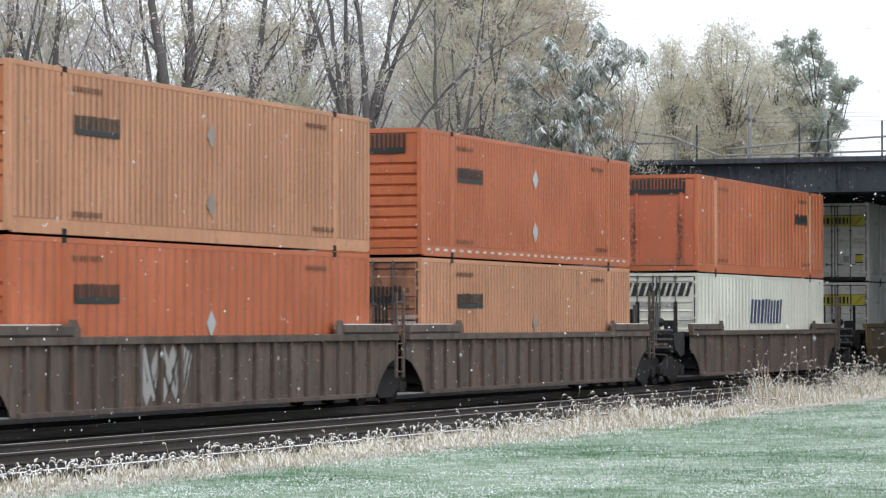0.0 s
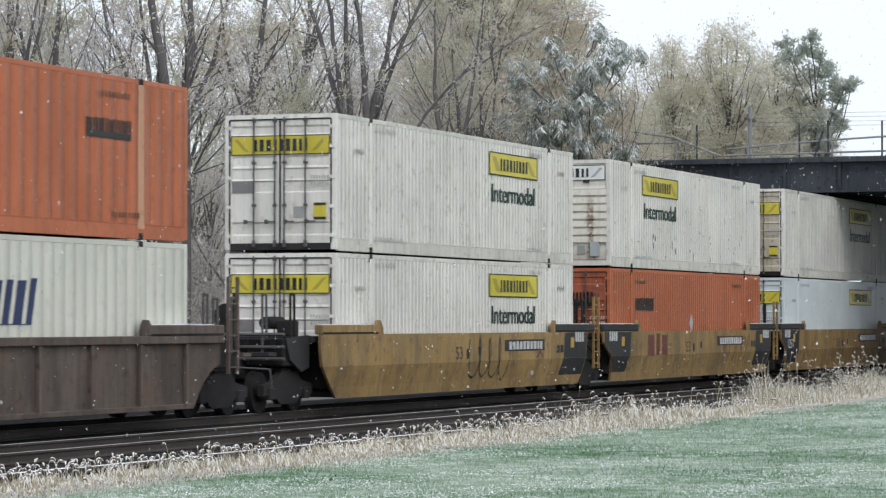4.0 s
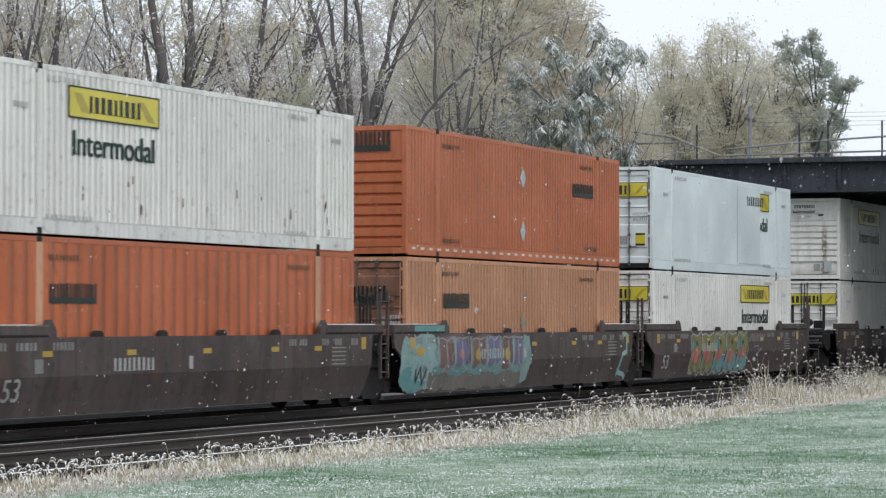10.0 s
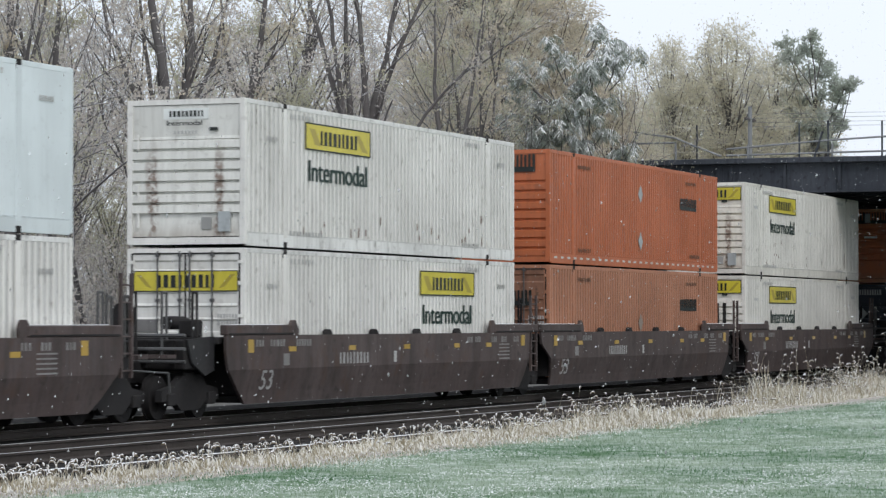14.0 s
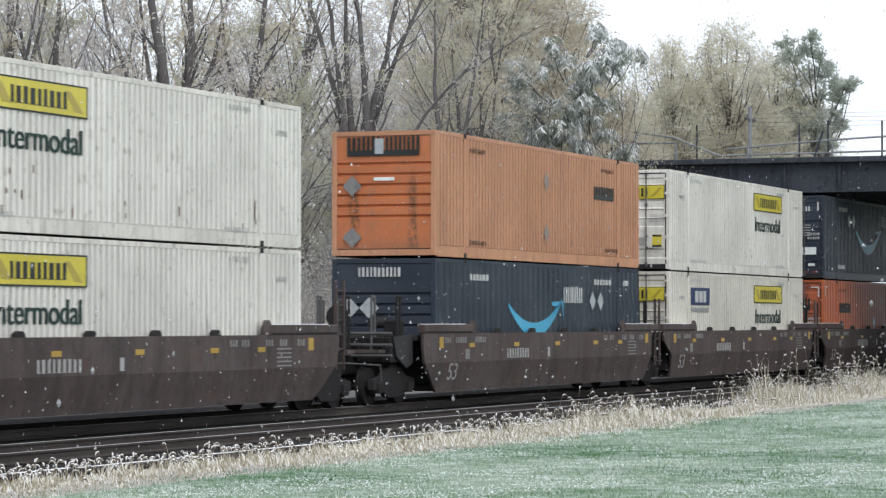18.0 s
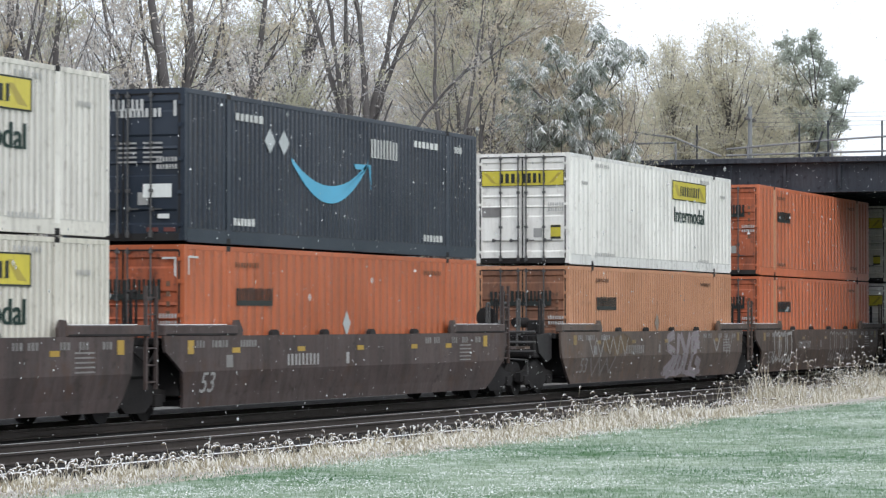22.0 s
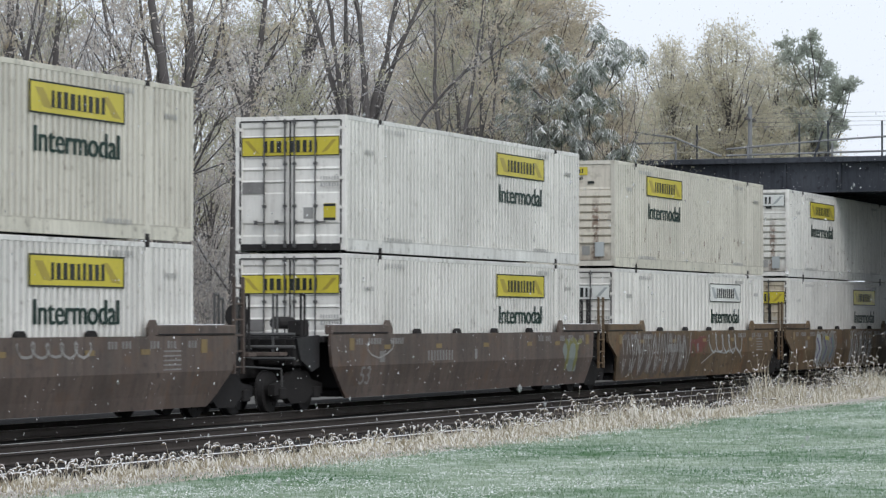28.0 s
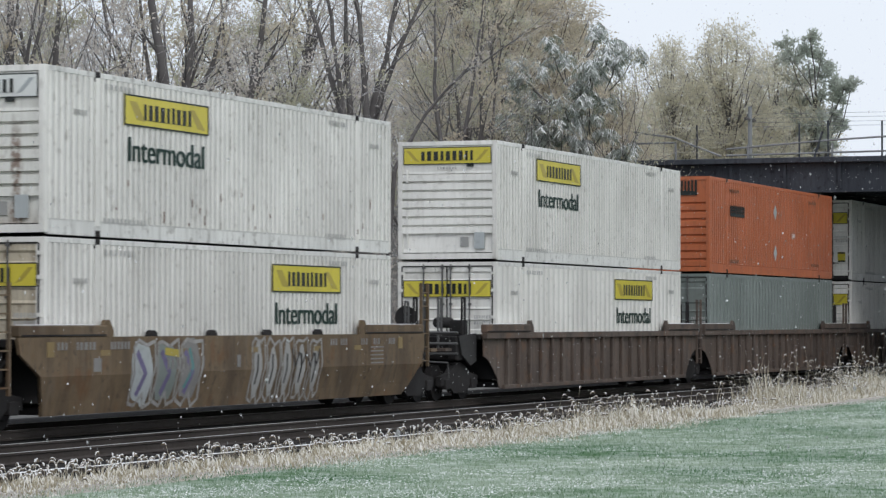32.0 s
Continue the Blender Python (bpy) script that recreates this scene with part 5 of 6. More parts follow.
def sprayed(cars):
    c = cars[8]
    for k in range(5):
        x = 3.2 + 1.32 * k
        smear(c, OLIVEP, x, x + 1.24, .70, 1.40, 70 + k, .004, .07)
        smear(c, (OLIVEP, OLIVEP, TEAL, TEAL, TEAL)[k], x + .03, x + 1.22, .2, .78, 80 + k, .005, .06)
        smear(c, PINKP, x + .15, x + .85, .55, .95, 90 + k, .007, .07)
        smear(c, (TEAL, OLIVEP)[k % 2], x + .1, x + .55, .9, 1.2, 190 + k, .008, .06)
        smear(c, BROWNCAR, x + .52, x + .80, 1.02, 1.18, 95 + k, .010, .03)
        smear(c, BROWNCAR, x + .40, x + .62, .17, .36, 99 + k, .010, .03)
        scrawl(c, PALEP, ring(x, x + 1.26, .17, 1.42, 110 + k), .05, .012)
        scrawl(c, DARKLET, [(x + .3, .25), (x + .42, .8), (x + .35, 1.3)], .045, .012)
    scrawl(c, PALEP, loops(9.9, 11.8, 1.10, 1.38, 6, 4), .035)
    scrawl(c, PALEP, [(10.5, .95), (11.1, .98), (10.8, .7), (11.5, .92)], .035)
    c = cars[7]
    smear(c, AQUA, -.85, 1.5, .16, 1.44, 20, .003, .10)
    smear(c, TEAL, -.8, .9, .18, .75, 21, .005, .12)
    smear(c, MAUVE, 1.3, 7.7, .62, 1.42, 22, .003, .06)
    smear(c, TANP, 1.0, 7.7, .15, .68, 23, .004, .08)
    smear(c, AQUA, 7.35, 8.05, .2, 1.42, 24, .005, .10)
    smear(c, TEAL, 1.2, 7.4, .52, .74, 25, .006, .07)
    scrawl(c, DARKLET, zigzag(.1, .8, .35, .7, 2, 26), .07, .008)
    smear(c, REFLY, .1, .6, .98, 1.2, 27, .009, .03)
    for k, (x, w, m) in enumerate(((1.5, 1.0, DULLP), (2.6, .9, VIOLP), (3.7, 1.0, DULLP), (4.8, .9, VIOLP), (5.8, 1.0, DULLP), (6.7, .7, VIOLP))):
        smear(c, m, x, x + w, .66, 1.34, 30 + k, .007, .09)
        smear(c, (DULLP, PINKP, REFLY, AQUA, REFLY, DULLP)[k], x + .3, x + .3 + w * .35, .85, 1.12, 40 + k, .009, .04)
        scrawl(c, AQUA, [(x - .05, 1.40), (x + .02, .9), (x - .05, .58)], .10, .011)
        scrawl(c, PALEP, ring(x + .05, x + w, .58, 1.38, 50 + k), .035, .012)
        scrawl(c, AQUA, [(x + w * .5, 1.3), (x + w * .62, .75), (x + w * .95, .62)], .06, .013)
    scrawl(c, AQUA, [(15.72, 1.40), (16.12, 1.40), (16.12, .92), (15.78, .86), (15.55, .36), (16.1, .30), (16.25, .2)], .13, .006)
    scrawl(c, TEAL, [(15.70, .8), (15.45, .25)], .10, .008)
    part("graffiti", bx("sprayed_platform", TEAL, .0, 1.9, -.005, 0, .02, .18), c, "", pose(0, -1.5, 1.475))
    c = cars[15]
    for k, pts in enumerate((
            [(9.1, 1.38), (8.45, 1.25), (8.5, .98), (9.1, .86), (8.95, .55), (8.3, .3)], [(8.6, .2), (9.2, .34), (9.35, .8)],
            [(9.55, 1.4), (9.45, .8), (9.15, .2)], [(9.75, .75), (9.6, .2)],
            [(9.75, 1.38), (10.2, .9), (10.0, .25)], [(10.75, 1.38), (10.45, .95), (10.35, .25)],
            [(11.7, 1.36), (11.0, 1.3), (10.95, .85), (11.45, .95)], [(11.0, .8), (10.95, .3), (11.75, .2)], [(11.45, .62), (11.95, .5), (11.75, .2)],
            [(11.2, 1.1), (11.75, 1.05)])):
        scrawl(c, LILAC, pts, .27, .004 + .0006 * k)
        scrawl(c, DIMG, pts, .05, .010)
    smear(c, LILAC, 8.1, 12.2, .17, .34, 41, .003, .05)
    smear(c, RUSTCAR, 2.3, 4.9, .85, 1.35, 3, .003)
    scrawl(c, GREYLET, zigzag(1.0, 4.6, .85, 1.35, 5, 44), .04)
    scrawl(c, DIMG, zigzag(1.2, 3.4, .3, .8, 3, 47), .05)
    scrawl(c, PALEP, zigzag(13.4, 14.0, .85, 1.2, 1, 43), .08)
    scrawl(c, PALEP, loops(14.4, 15.4, .75, 1.35, 3, 45), .04)
    c = cars[16]
    smear(c, DUSTCAR, .4, 4.0, .2, 1.4, 48, .003, .10)
    for k in range(3):
        scrawl(c, GREYLET, ring(1.1 + .85 * k, 1.75 + .85 * k, .45, 1.38, 46 + k), .10, .006)
    for k in range(4):
        scrawl(c, PALEP, ring(8.9 + .95 * k, 9.6 + .95 * k, .4, 1.38, 147 + k, .1), .06, .006)
    c = cars[17]
    scrawl(c, PALEP, loops(8.9, 11.5, 1.1, 1.4, 5, 48), .05)
    scrawl(c, PALEP, loops(2.0, 3.6, .8, 1.3, 2, 49), .03)
    c = cars[18]
    blob(c, SLATE, 14.9, .45, 1.5, .85, 9, .004)
    scrawl(c, OLIVEP, loops(14.2, 15.6, .5, 1.35, 2, 91), .14, .008)
    scrawl(c, PALEP, loops(.8, 2.1, .95, 1.35, 1, 50), .04)
    c = cars[19]
    smear(c, DUSTCAR, -.2, 6.6, .25, 1.4, 57, .003, .10)
    for k in range(8):
        scrawl(c, (PALEP, GREYLET)[k % 2], zigzag(.0 + .8 * k, 1.2 + .8 * k, .3, 1.38, 2, 51 + k), .06, .006 + .001 * k)
    smear(c, MAROON, 6.7, 8.6, .8, 1.25, 59, .004)
    scrawl(c, GREYPLATE, loops(8.9, 12.6, .75, 1.4, 5, 58), .05)
    scrawl(c, PALEP, [(8.2, .5), (9.4, .85), (10.6, .78), (12.0, .95), (12.8, .6)], .05)
    c = cars[20]
    for k in range(3):
        x = 2.95 + 1.0 * k
        smear(c, (GREYPLATE, SLATE, DIMG)[k], x, x + .85, .25, 1.36, 62 + k, .004, .10)
        scrawl(c, VIOLP, [(x + .2, 1.2), (x + .55, .8), (x + .3, .4)], .14, .007)
        scrawl(c, PALEP, ring(x, x + .92, .22, 1.4, 70 + k, .08), .07, .010)
    scrawl(c, SIGN_D, [(4.3, 1.2), (4.9, 1.15)], .14, .010)
    scrawl(c, TEAL, [(5.2, .5), (5.5, .9), (5.35, 1.25)], .10, .009)
    for k in range(5):
        x = 8.2 + .72 * k
        smear(c, GREYLET, x + .1, x + .5, .3, 1.3, 165 + k, .004, .10)
        scrawl(c, PALEP, ring(x, x + .62, .18, 1.40, 75 + k, .06), .06, .008)
        scrawl(c, BLACKCAR, [(x + .25, .5), (x + .3, 1.1)], .07, .010)
    scrawl(c, BLACKCAR, zigzag(10.2, 11.6, .85, 1.15, 4, 76), .05, .012)
    c = cars[3]
    scrawl(c, DARKLET, loops(7.7, 10.5, .3, 1.4, 4, 81), .04)
    scrawl(c, MAROON, [(12.6, 1.15), (13.1, .85), (12.85, 1.0), (12.6, .85), (13.1, 1.15)], .06)
    c = cars[4]
    scrawl(c, RUSTST, loops(10.6, 13.9, .45, 1.35, 5, 82), .04)
    c = cars[5]
    scrawl(c, RUSTST, loops(13.8, 15.6, .6, 1.3, 3, 83), .05)
    c = cars[0]
    scrawl(c, PALEP, zigzag(4.7, 6.8, .35, 1.2, 3, 84), .22, .004, -1.40)
    scrawl(c, GREYLET, zigzag(4.9, 6.6, .3, 1.25, 2, 85), .14, .008, -1.40)
    scrawl(c, DARKLET, zigzag(5.0, 6.9, .4, 1.15, 3, 86), .06, .012, -1.40)


sprayed([ob for ob, s, z in MOVING if ob.name.startswith("well_car")])

# ---- woods ----
def tubes(segs, sides):
    """Tapered prisms for segments (a, b, ra, rb) as vertex and face arrays."""
    a = np.array([s[0] for s in segs], dtype=np.float32)
    b = np.array([s[1] for s in segs], dtype=np.float32)
    ra = np.array([s[2] for s in segs], dtype=np.float32)[:, None]
    rb = np.array([s[3] for s in segs], dtype=np.float32)[:, None]
    d = b - a
    d /= np.linalg.norm(d, axis=1, keepdims=True) + 1e-9
    ref = np.where(np.abs(d[:, 2:3]) > 0.9, np.array([[1.0, 0, 0]]), np.array([[0, 0, 1.0]]))
    u = np.cross(d, ref)
    u /= np.linalg.norm(u, axis=1, keepdims=True) + 1e-9
    w = np.cross(d, u)
    n = len(segs)
    v = np.empty((n, 2 * sides, 3), dtype=np.float32)
    for k in range(sides):
        t = 2 * math.pi * k / sides
        o = u * math.cos(t) + w * math.sin(t)
        v[:, k] = a + o * ra
        v[:, sides + k] = b + o * rb
    base = (np.arange(n) * 2 * sides)[:, None, None]
    f = np.array([[k, (k + 1) % sides, sides + (k + 1) % sides, sides + k] for k in range(sides)])[None] + base
    return v.reshape(-1, 3), f.reshape(-1, 4)


def join(pieces):
    vs, fs, n = [], [], 0
    for v, f in pieces:
        vs.append(v)
        fs.append(f + n)
        n += len(v)
    return np.concatenate(vs), np.concatenate(fs)


def grow(rng, height, stems, lean, fork, levels=4, low=0.25, thick=0.012):
    """Segments of a tree by order of branching, and the tips of its twigs."""
    orders = [[] for _ in range(levels + 1)]
    tips = []

    def limb(p, d, length, r, lev):
        steps = (7, 5, 4, 3, 2)[lev]
        pts = [p]
        for i in range(steps):
            d = d + rng.normal(0, (.06, .11, .15, .2, .25)[lev], 3)
            d[2] += (.02, .05, .06, .03, -.02)[lev]
            d = d / np.linalg.norm(d)
            q = p + d * (length / steps)
            r2 = r * (1 - .8 * (i + 1) / steps) + .003
            r1 = r * (1 - .8 * i / steps) + .003
            orders[lev].append((p, q, r1, r2))
            p = q
            pts.append((p, d, r2))
        if lev < levels:
            kids = fork[lev]
            for _ in range(kids):
                u = rng.uniform(low if lev == 0 else .25, 1.0)
                i = min(steps, max(1, int(round(u * steps))))
                bp, bd, br = pts[i]
                side = rng.normal(0, 1, 3)
                side -= side.dot(bd) * bd
                side /= np.linalg.norm(side) + 1e-9
                ang = rng.uniform(.35, .85)
                nd = bd * math.cos(ang) + side * math.sin(ang)
                limb(bp, nd, length * rng.uniform(.38, .66) * (1 - .35 * u if lev == 0 else 1), max(.004, br * .58 + .002), lev + 1)
        else:
            tips.append(p)

    for s in range(stems):
        az = rng.uniform(0, 2 * math.pi)
        l = lean * rng.uniform(.5, 1.3) if stems > 1 else lean * rng.uniform(0, .5)
        d = np.array([math.sin(l) * math.cos(az), math.sin(l) * math.sin(az), math.cos(l)])
        limb(np.array([.15 * math.cos(az), .15 * math.sin(az), -.3]) * (stems > 1) + np.array([0, 0, -.3 * (stems == 1)]), d, height * rng.uniform(.85, 1.05), height * thick * (1 if stems == 1 else .8), 0)
    return orders, np.array(tips)


def leaf_mesh(name, rng, segs, count, spread, size, mat, droop=0.0, flat=1.0):
    """Small pointed leaves scattered along twigs."""
    a0 = np.array([s[0] for s in segs])
    b0 = np.array([s[1] for s in segs])
    ph = rng.uniform(0, 6.28, 4)
    lump = np.sin(a0[:, 0] * 2.3 + ph[0]) * np.sin(a0[:, 1] * 2.1 + ph[1]) + np.sin(a0[:, 2] * 2.6 + ph[2] + a0[:, 0]) * .8 + rng.normal(0, .3, len(segs))
    bunch = np.nonzero(lump > np.quantile(lump, .45))[0]
    k = bunch[rng.integers(0, len(bunch), count)]
    u = rng.random((count, 1))
    c = a0[k] * (1 - u) + b0[k] * u + rng.normal(0, spread, (count, 3))
    c[:, 2] -= np.abs(rng.normal(0, droop, count))
    a = rng.normal(0, 1, (count, 3))
    a[:, 2] = a[:, 2] * flat - droop
    a /= np.linalg.norm(a, axis=1, keepdims=True)
    b = rng.normal(0, 1, (count, 3)) * np.array([1, 1, flat])
    b -= (b * a).sum(1, keepdims=True) * a
    b /= np.linalg.norm(b, axis=1, keepdims=True)
    s = size * rng.uniform(.6, 1.4, (count, 1))
    v = np.stack([c - a * s + b * s * .5, c - a * s - b * s * .5, c + a * s], 1).reshape(-1, 3)
    return raw_mesh(name, v, np.arange(count * 3).reshape(-1, 3), (mat,))


def tree(label, seed, height, stems, lean, fork, leaf, count, spread, size, droop=0.0, levels=4, low=.25, thick=.012, flat=1.0):
    rng = np.random.default_rng(seed)
    orders, tips = grow(rng, height, stems, lean, fork, levels, low, thick)
    t = tagged(new("tree"), label, "tree", "trees beside the line")
    part("trunk", raw_mesh("trunk", *tubes(orders[0], 8), (BARK,)), t, "grey trunk")
    part("branchwork", raw_mesh("branchwork", *join([tubes(o, 4) for o in orders[1:3]]), (BARK,)), t)["kind"] = "stuff"
    if levels > 2:
        tagged(part("twigwork", raw_mesh("twigwork", *join([tubes(o, 3) for o in orders[3:] if o]), (TWIG,)), t, "snow-flecked fine twigs"), kind="stuff")
    if leaf:
        part("crown", leaf_mesh("crown", rng, orders[-1], count, spread, size, leaf, droop, flat), t, "thin autumn leaves")["kind"] = "stuff"
    return t


def tall(t, height, wide=1.0):
    """Scales a tree to a height."""
    top = max(v[2] for o in t.children for v in o.bound_box)
    t.scale = (height / top * wide, height / top * wide, height / top)


def stemmed(label, seed, stems, leaf, count, size, reach=1.0):
    """A tree whose stems follow (offset to the right, height, radius) points, with ascending side branches and thin leaves."""
    rng = np.random.default_rng(seed)
    right = np.array([.352, -.936, 0])
    away = np.array([.936, .352, 0])
    trunk, limbs, twigs = [], [], []

    def bough(p, d, length, r, lev):
        steps = (5, 4, 2)[lev]
        for i in range(steps):
            d = d + rng.normal(0, .13, 3) + np.array([0, 0, (.07, .05, 0)[lev]])
            d /= np.linalg.norm(d)
            q = p + d * length / steps
            (limbs if lev == 0 else twigs).append((p, q, r * (1 - .75 * i / steps) + .003, r * (1 - .75 * (i + 1) / steps) + .003))
            p = q
            if lev < 2:
                for _ in range(1 if lev == 0 or i % 2 else 0):
                    e = d + rng.normal(0, .55, 3)
                    bough(p, e / np.linalg.norm(e), length * rng.uniform(.25, .5), max(.005, r * .45 * (1 - .6 * i / steps)), lev + 1)

    for st in stems:
        deep = rng.normal(0, .35)
        pts = [right * u + away * deep * min(1, z / 9) + np.array([0, 0, z]) for u, z, r in st]
        for i in range(len(pts) - 1):
            for k in range(3):
                f, g = k / 3, (k + 1) / 3
                wob = [rng.normal(0, .03, 3) if 0 < x < 1 else np.zeros(3) for x in (f, g)]
                p = pts[i] * (1 - f) + pts[i + 1] * f if k == 0 else q
                q = pts[i] * (1 - g) + pts[i + 1] * g + wob[1]
                ra, rb = [st[i][2] * (1 - x) + st[i + 1][2] * x for x in (f, g)]
                trunk.append((p, q, ra, rb))
                if q[2] > 5.0:
                    d = (q - p) / np.linalg.norm(q - p)
                    for _ in range(1 if rng.random() < .8 else 0):
                        e = d * .9 + rng.normal(0, .5, 3) * np.array([1, 1, .4])
                        bough(q, e / np.linalg.norm(e), reach * rng.uniform(.8, 2.4), max(.010, rb * .42), 0)
    t = tagged(new("tree"), label, "tree", "trees beside the line")
    part("trunk", raw_mesh("trunk", *tubes(trunk, 9), (BARK,)), t, "grey trunk")
    part("branchwork", raw_mesh("branchwork", *tubes(limbs, 5), (BARK,)), t)["kind"] = "stuff"
    tagged(part("twigwork", raw_mesh("twigwork", *tubes(twigs, 3), (TWIG,)), t, "snow-flecked fine twigs"), kind="stuff")
    if count:
        part("crown", leaf_mesh("crown", rng, twigs, count, .12, size, leaf), t, "thin autumn leaves")["kind"] = "stuff"
    return t


def domed(label, seed, height, width, low, clumps, per, size, leaf, centres=None, upright=0.0, spread=.42):
    """A full-crowned tree: clumps of leaves on limbs, within a dome or at given (y, z, radius) places."""
    rng = np.random.default_rng(seed)
    spots = []
    if centres:
        for y, z, r in centres:
            spots.append((np.array([rng.uniform(-1.2, 1.2), y, z]), r))
    else:
        while len(spots) < clumps:
            d = rng.normal(0, 1, 3)
            d /= np.linalg.norm(d)
            d *= rng.random() ** .42
            z = low + (height - low) * (d[2] * .5 + .46)
            taper = 1 - .35 * max(0, d[2])
            spots.append((np.array([d[0] * width / 2 * taper, d[1] * width / 2 * taper, z]), width * rng.uniform(.085, .15)))
    top = max(c[2] for c, r in spots)
    lean = rng.normal(0, .25, 2)
    axis = [np.array([lean[0] * math.sin(z * .4), lean[1] * math.sin(z * .3 + 1), z]) for z in np.linspace(-.3, top * .86, 9)]
    trunk = [(axis[i], axis[i + 1], .02 * top * (1 - i / 9) + .02, .02 * top * (1 - (i + 1) / 9) + .02) for i in range(8)]
    limbs, twigs, vs, ns = [], [], [], []
    for c, r in spots:
        out = math.hypot(c[0], c[1])
        z0 = min(top * .8, max(top * .15, c[2] - .7 * out - rng.uniform(.6, 2.2)))
        i = min(7, int(z0 / (top * .86) * 8))
        p = axis[i]
        q = p * .45 + c * .55 + np.array([0, 0, -.25 * out * .4]) + rng.normal(0, .15, 3)
        limbs += [(p, q, .07, .045), (q, c, .045, .018)]
        tips = []
        for _ in range(12):
            d = rng.normal(0, 1, 3) + np.array([0, 0, .35 + upright])
            d /= np.linalg.norm(d)
            m = c + d * r * rng.uniform(.5, .8)
            e = m + (d + np.array([0, 0, .3 * upright - .12])) * r * rng.uniform(.4, .9)
            twigs += [(c, m, .016, .009), (m, e, .009, .004)]
            tips += [(c * .4 + m * .6, m), (m, e), (m, e)]
        k = rng.integers(0, len(tips), per)
        u = rng.random((per, 1))
        a = np.array([x[0] for x in tips])[k]
        b = np.array([x[1] for x in tips])[k]
        vs.append(a * (1 - u) + b * u + rng.normal(0, r * spread * .45, (per, 3)))
        ns.append(b - a)
    c = np.concatenate(vs)
    way = np.concatenate(ns)
    way /= np.linalg.norm(way, axis=1, keepdims=True)
    n = len(c)
    a = way * 1.1 + rng.normal(0, .55, (n, 3)) + np.array([0, 0, upright * .4 - .15])
    a /= np.linalg.norm(a, axis=1, keepdims=True)
    b = rng.normal(0, 1, (n, 3))
    b -= (b * a).sum(1, keepdims=True) * a
    b /= np.linalg.norm(b, axis=1, keepdims=True)
    sz = size * rng.uniform(.6, 1.4, (n, 1))
    v = np.stack([c - a * sz, c + b * sz * .42, c + a * sz * 1.1, c - b * sz * .42], 1).reshape(-1, 3)
    t = tagged(new("tree"), label, "tree", "trees beside the line")
    part("trunk", raw_mesh("trunk", *tubes(trunk, 9), (BARK,)), t, "grey trunk")
    part("branchwork", raw_mesh("branchwork", *tubes(limbs, 5), (BARK,)), t)["kind"] = "stuff"
    tagged(part("twigwork", raw_mesh("twigwork", *tubes(twigs, 3), (TWIG,)), t, "snow-flecked fine twigs"), kind="stuff")
    part("crown", raw_mesh("crown", v, np.arange(n * 4).reshape(-1, 4), (leaf,)), t, "dense autumn leaves in clumps")["kind"] = "stuff"
    return t


BARE = "tall grey tree with snow-dusted branches and few leaves"
OLIVE = "tall tree with thin olive autumn leaves"
BROWN = "tall tree with thin tan-brown autumn leaves"
FAR = "distant tree with soft tan-brown autumn foliage"
protos = [
    tree(BROWN, 11, 12.5, 1, .12, (10, 5, 4, 3), LEAF_B, 5200, .11, .062, thick=.0125, low=.2),
    None,
    tree(OLIVE, 13, 13.0, 1, .12, (10, 6, 4, 3), LEAF_O, 7000, .12, .066, thick=.0125, low=.2),
    tree(BROWN, 14, 12.0, 2, .16, (8, 5, 4, 3), LEAF_T, 6000, .11, .062, thick=.0125, low=.22),
    domed(FAR, 15, 15.0, 8.5, 3.0, 70, 190, .080, LEAF_B, spread=.6),
    domed("distant tree with soft olive autumn foliage", 16, 15.0, 8.0, 3.0, 70, 190, .080, LEAF_O, spread=.6),
]
wood = random.Random(41)
first = set()


def plant(i, x, y, height):
    m = Matrix.Translation((x, y, bank(x, y) - .05)) @ Matrix.Rotation(wood.uniform(0, 6.28), 4, "Z")
    if i in first:
        t = copy_thing(protos[i], m)
    else:
        first.add(i)
        t = protos[i]
        t.matrix_world = m
    tall(t, height)
    return t


# the row along the fence line
for i, x, y, h in ((0, 63.5, 9.2, 13.0), (2, 68.2, 9.4, 13.5), (0, 74.8, 10.6, 15.0), (2, 79.4, 10.6, 14.5), (2, 94.4, 10.4, 14.0), (3, 97.0, 10.4, 13.5), (2, 99.6, 10.2, 14.0)):
    plant(i, x, y, h)
# trees with stems that stand clear against the wood
fan = stemmed("tall grey tree with many stems fanning upwards", 71, (
    ((-.25, -.3, .20), (-.50, 6.4, .15), (-.95, 8.6, .085), (-1.85, 11.6, .06), (-2.5, 14.5, .02)),
    ((-.30, -.3, .16), (-.55, 6.8, .12), (-1.00, 9.8, .075), (-1.35, 12.0, .05), (-1.5, 15.0, .02)),
    ((-.30, -.3, .16), (-.50, 7.2, .11), (-.70, 9.5, .08), (-.75, 12.0, .05), (-.9, 15.0, .02)),
    ((-.20, -.3, .20), (-.10, 7.0, .15), (-.20, 9.6, .085), (-.45, 12.0, .055), (-.3, 15.0, .02)),
    ((-.15, -.3, .18), (-.05, 7.4, .13), (.30, 9.4, .085), (.80, 11.8, .055), (1.1, 15.0, .02)),
    ((-.10, -.3, .14), (.05, 7.8, .10), (.62, 9.6, .07), (1.56, 11.8, .05), (2.1, 14.0, .02)),
    ((.20, -.3, .09), (.75, 6.6, .07), (1.7, 8.3, .05), (2.9, 9.6, .036), (4.6, 10.7, .015))), LEAF_B, 1500, .060)
fan.matrix_world = pose(85.4, 8.7, bank(85.4, 8.7))
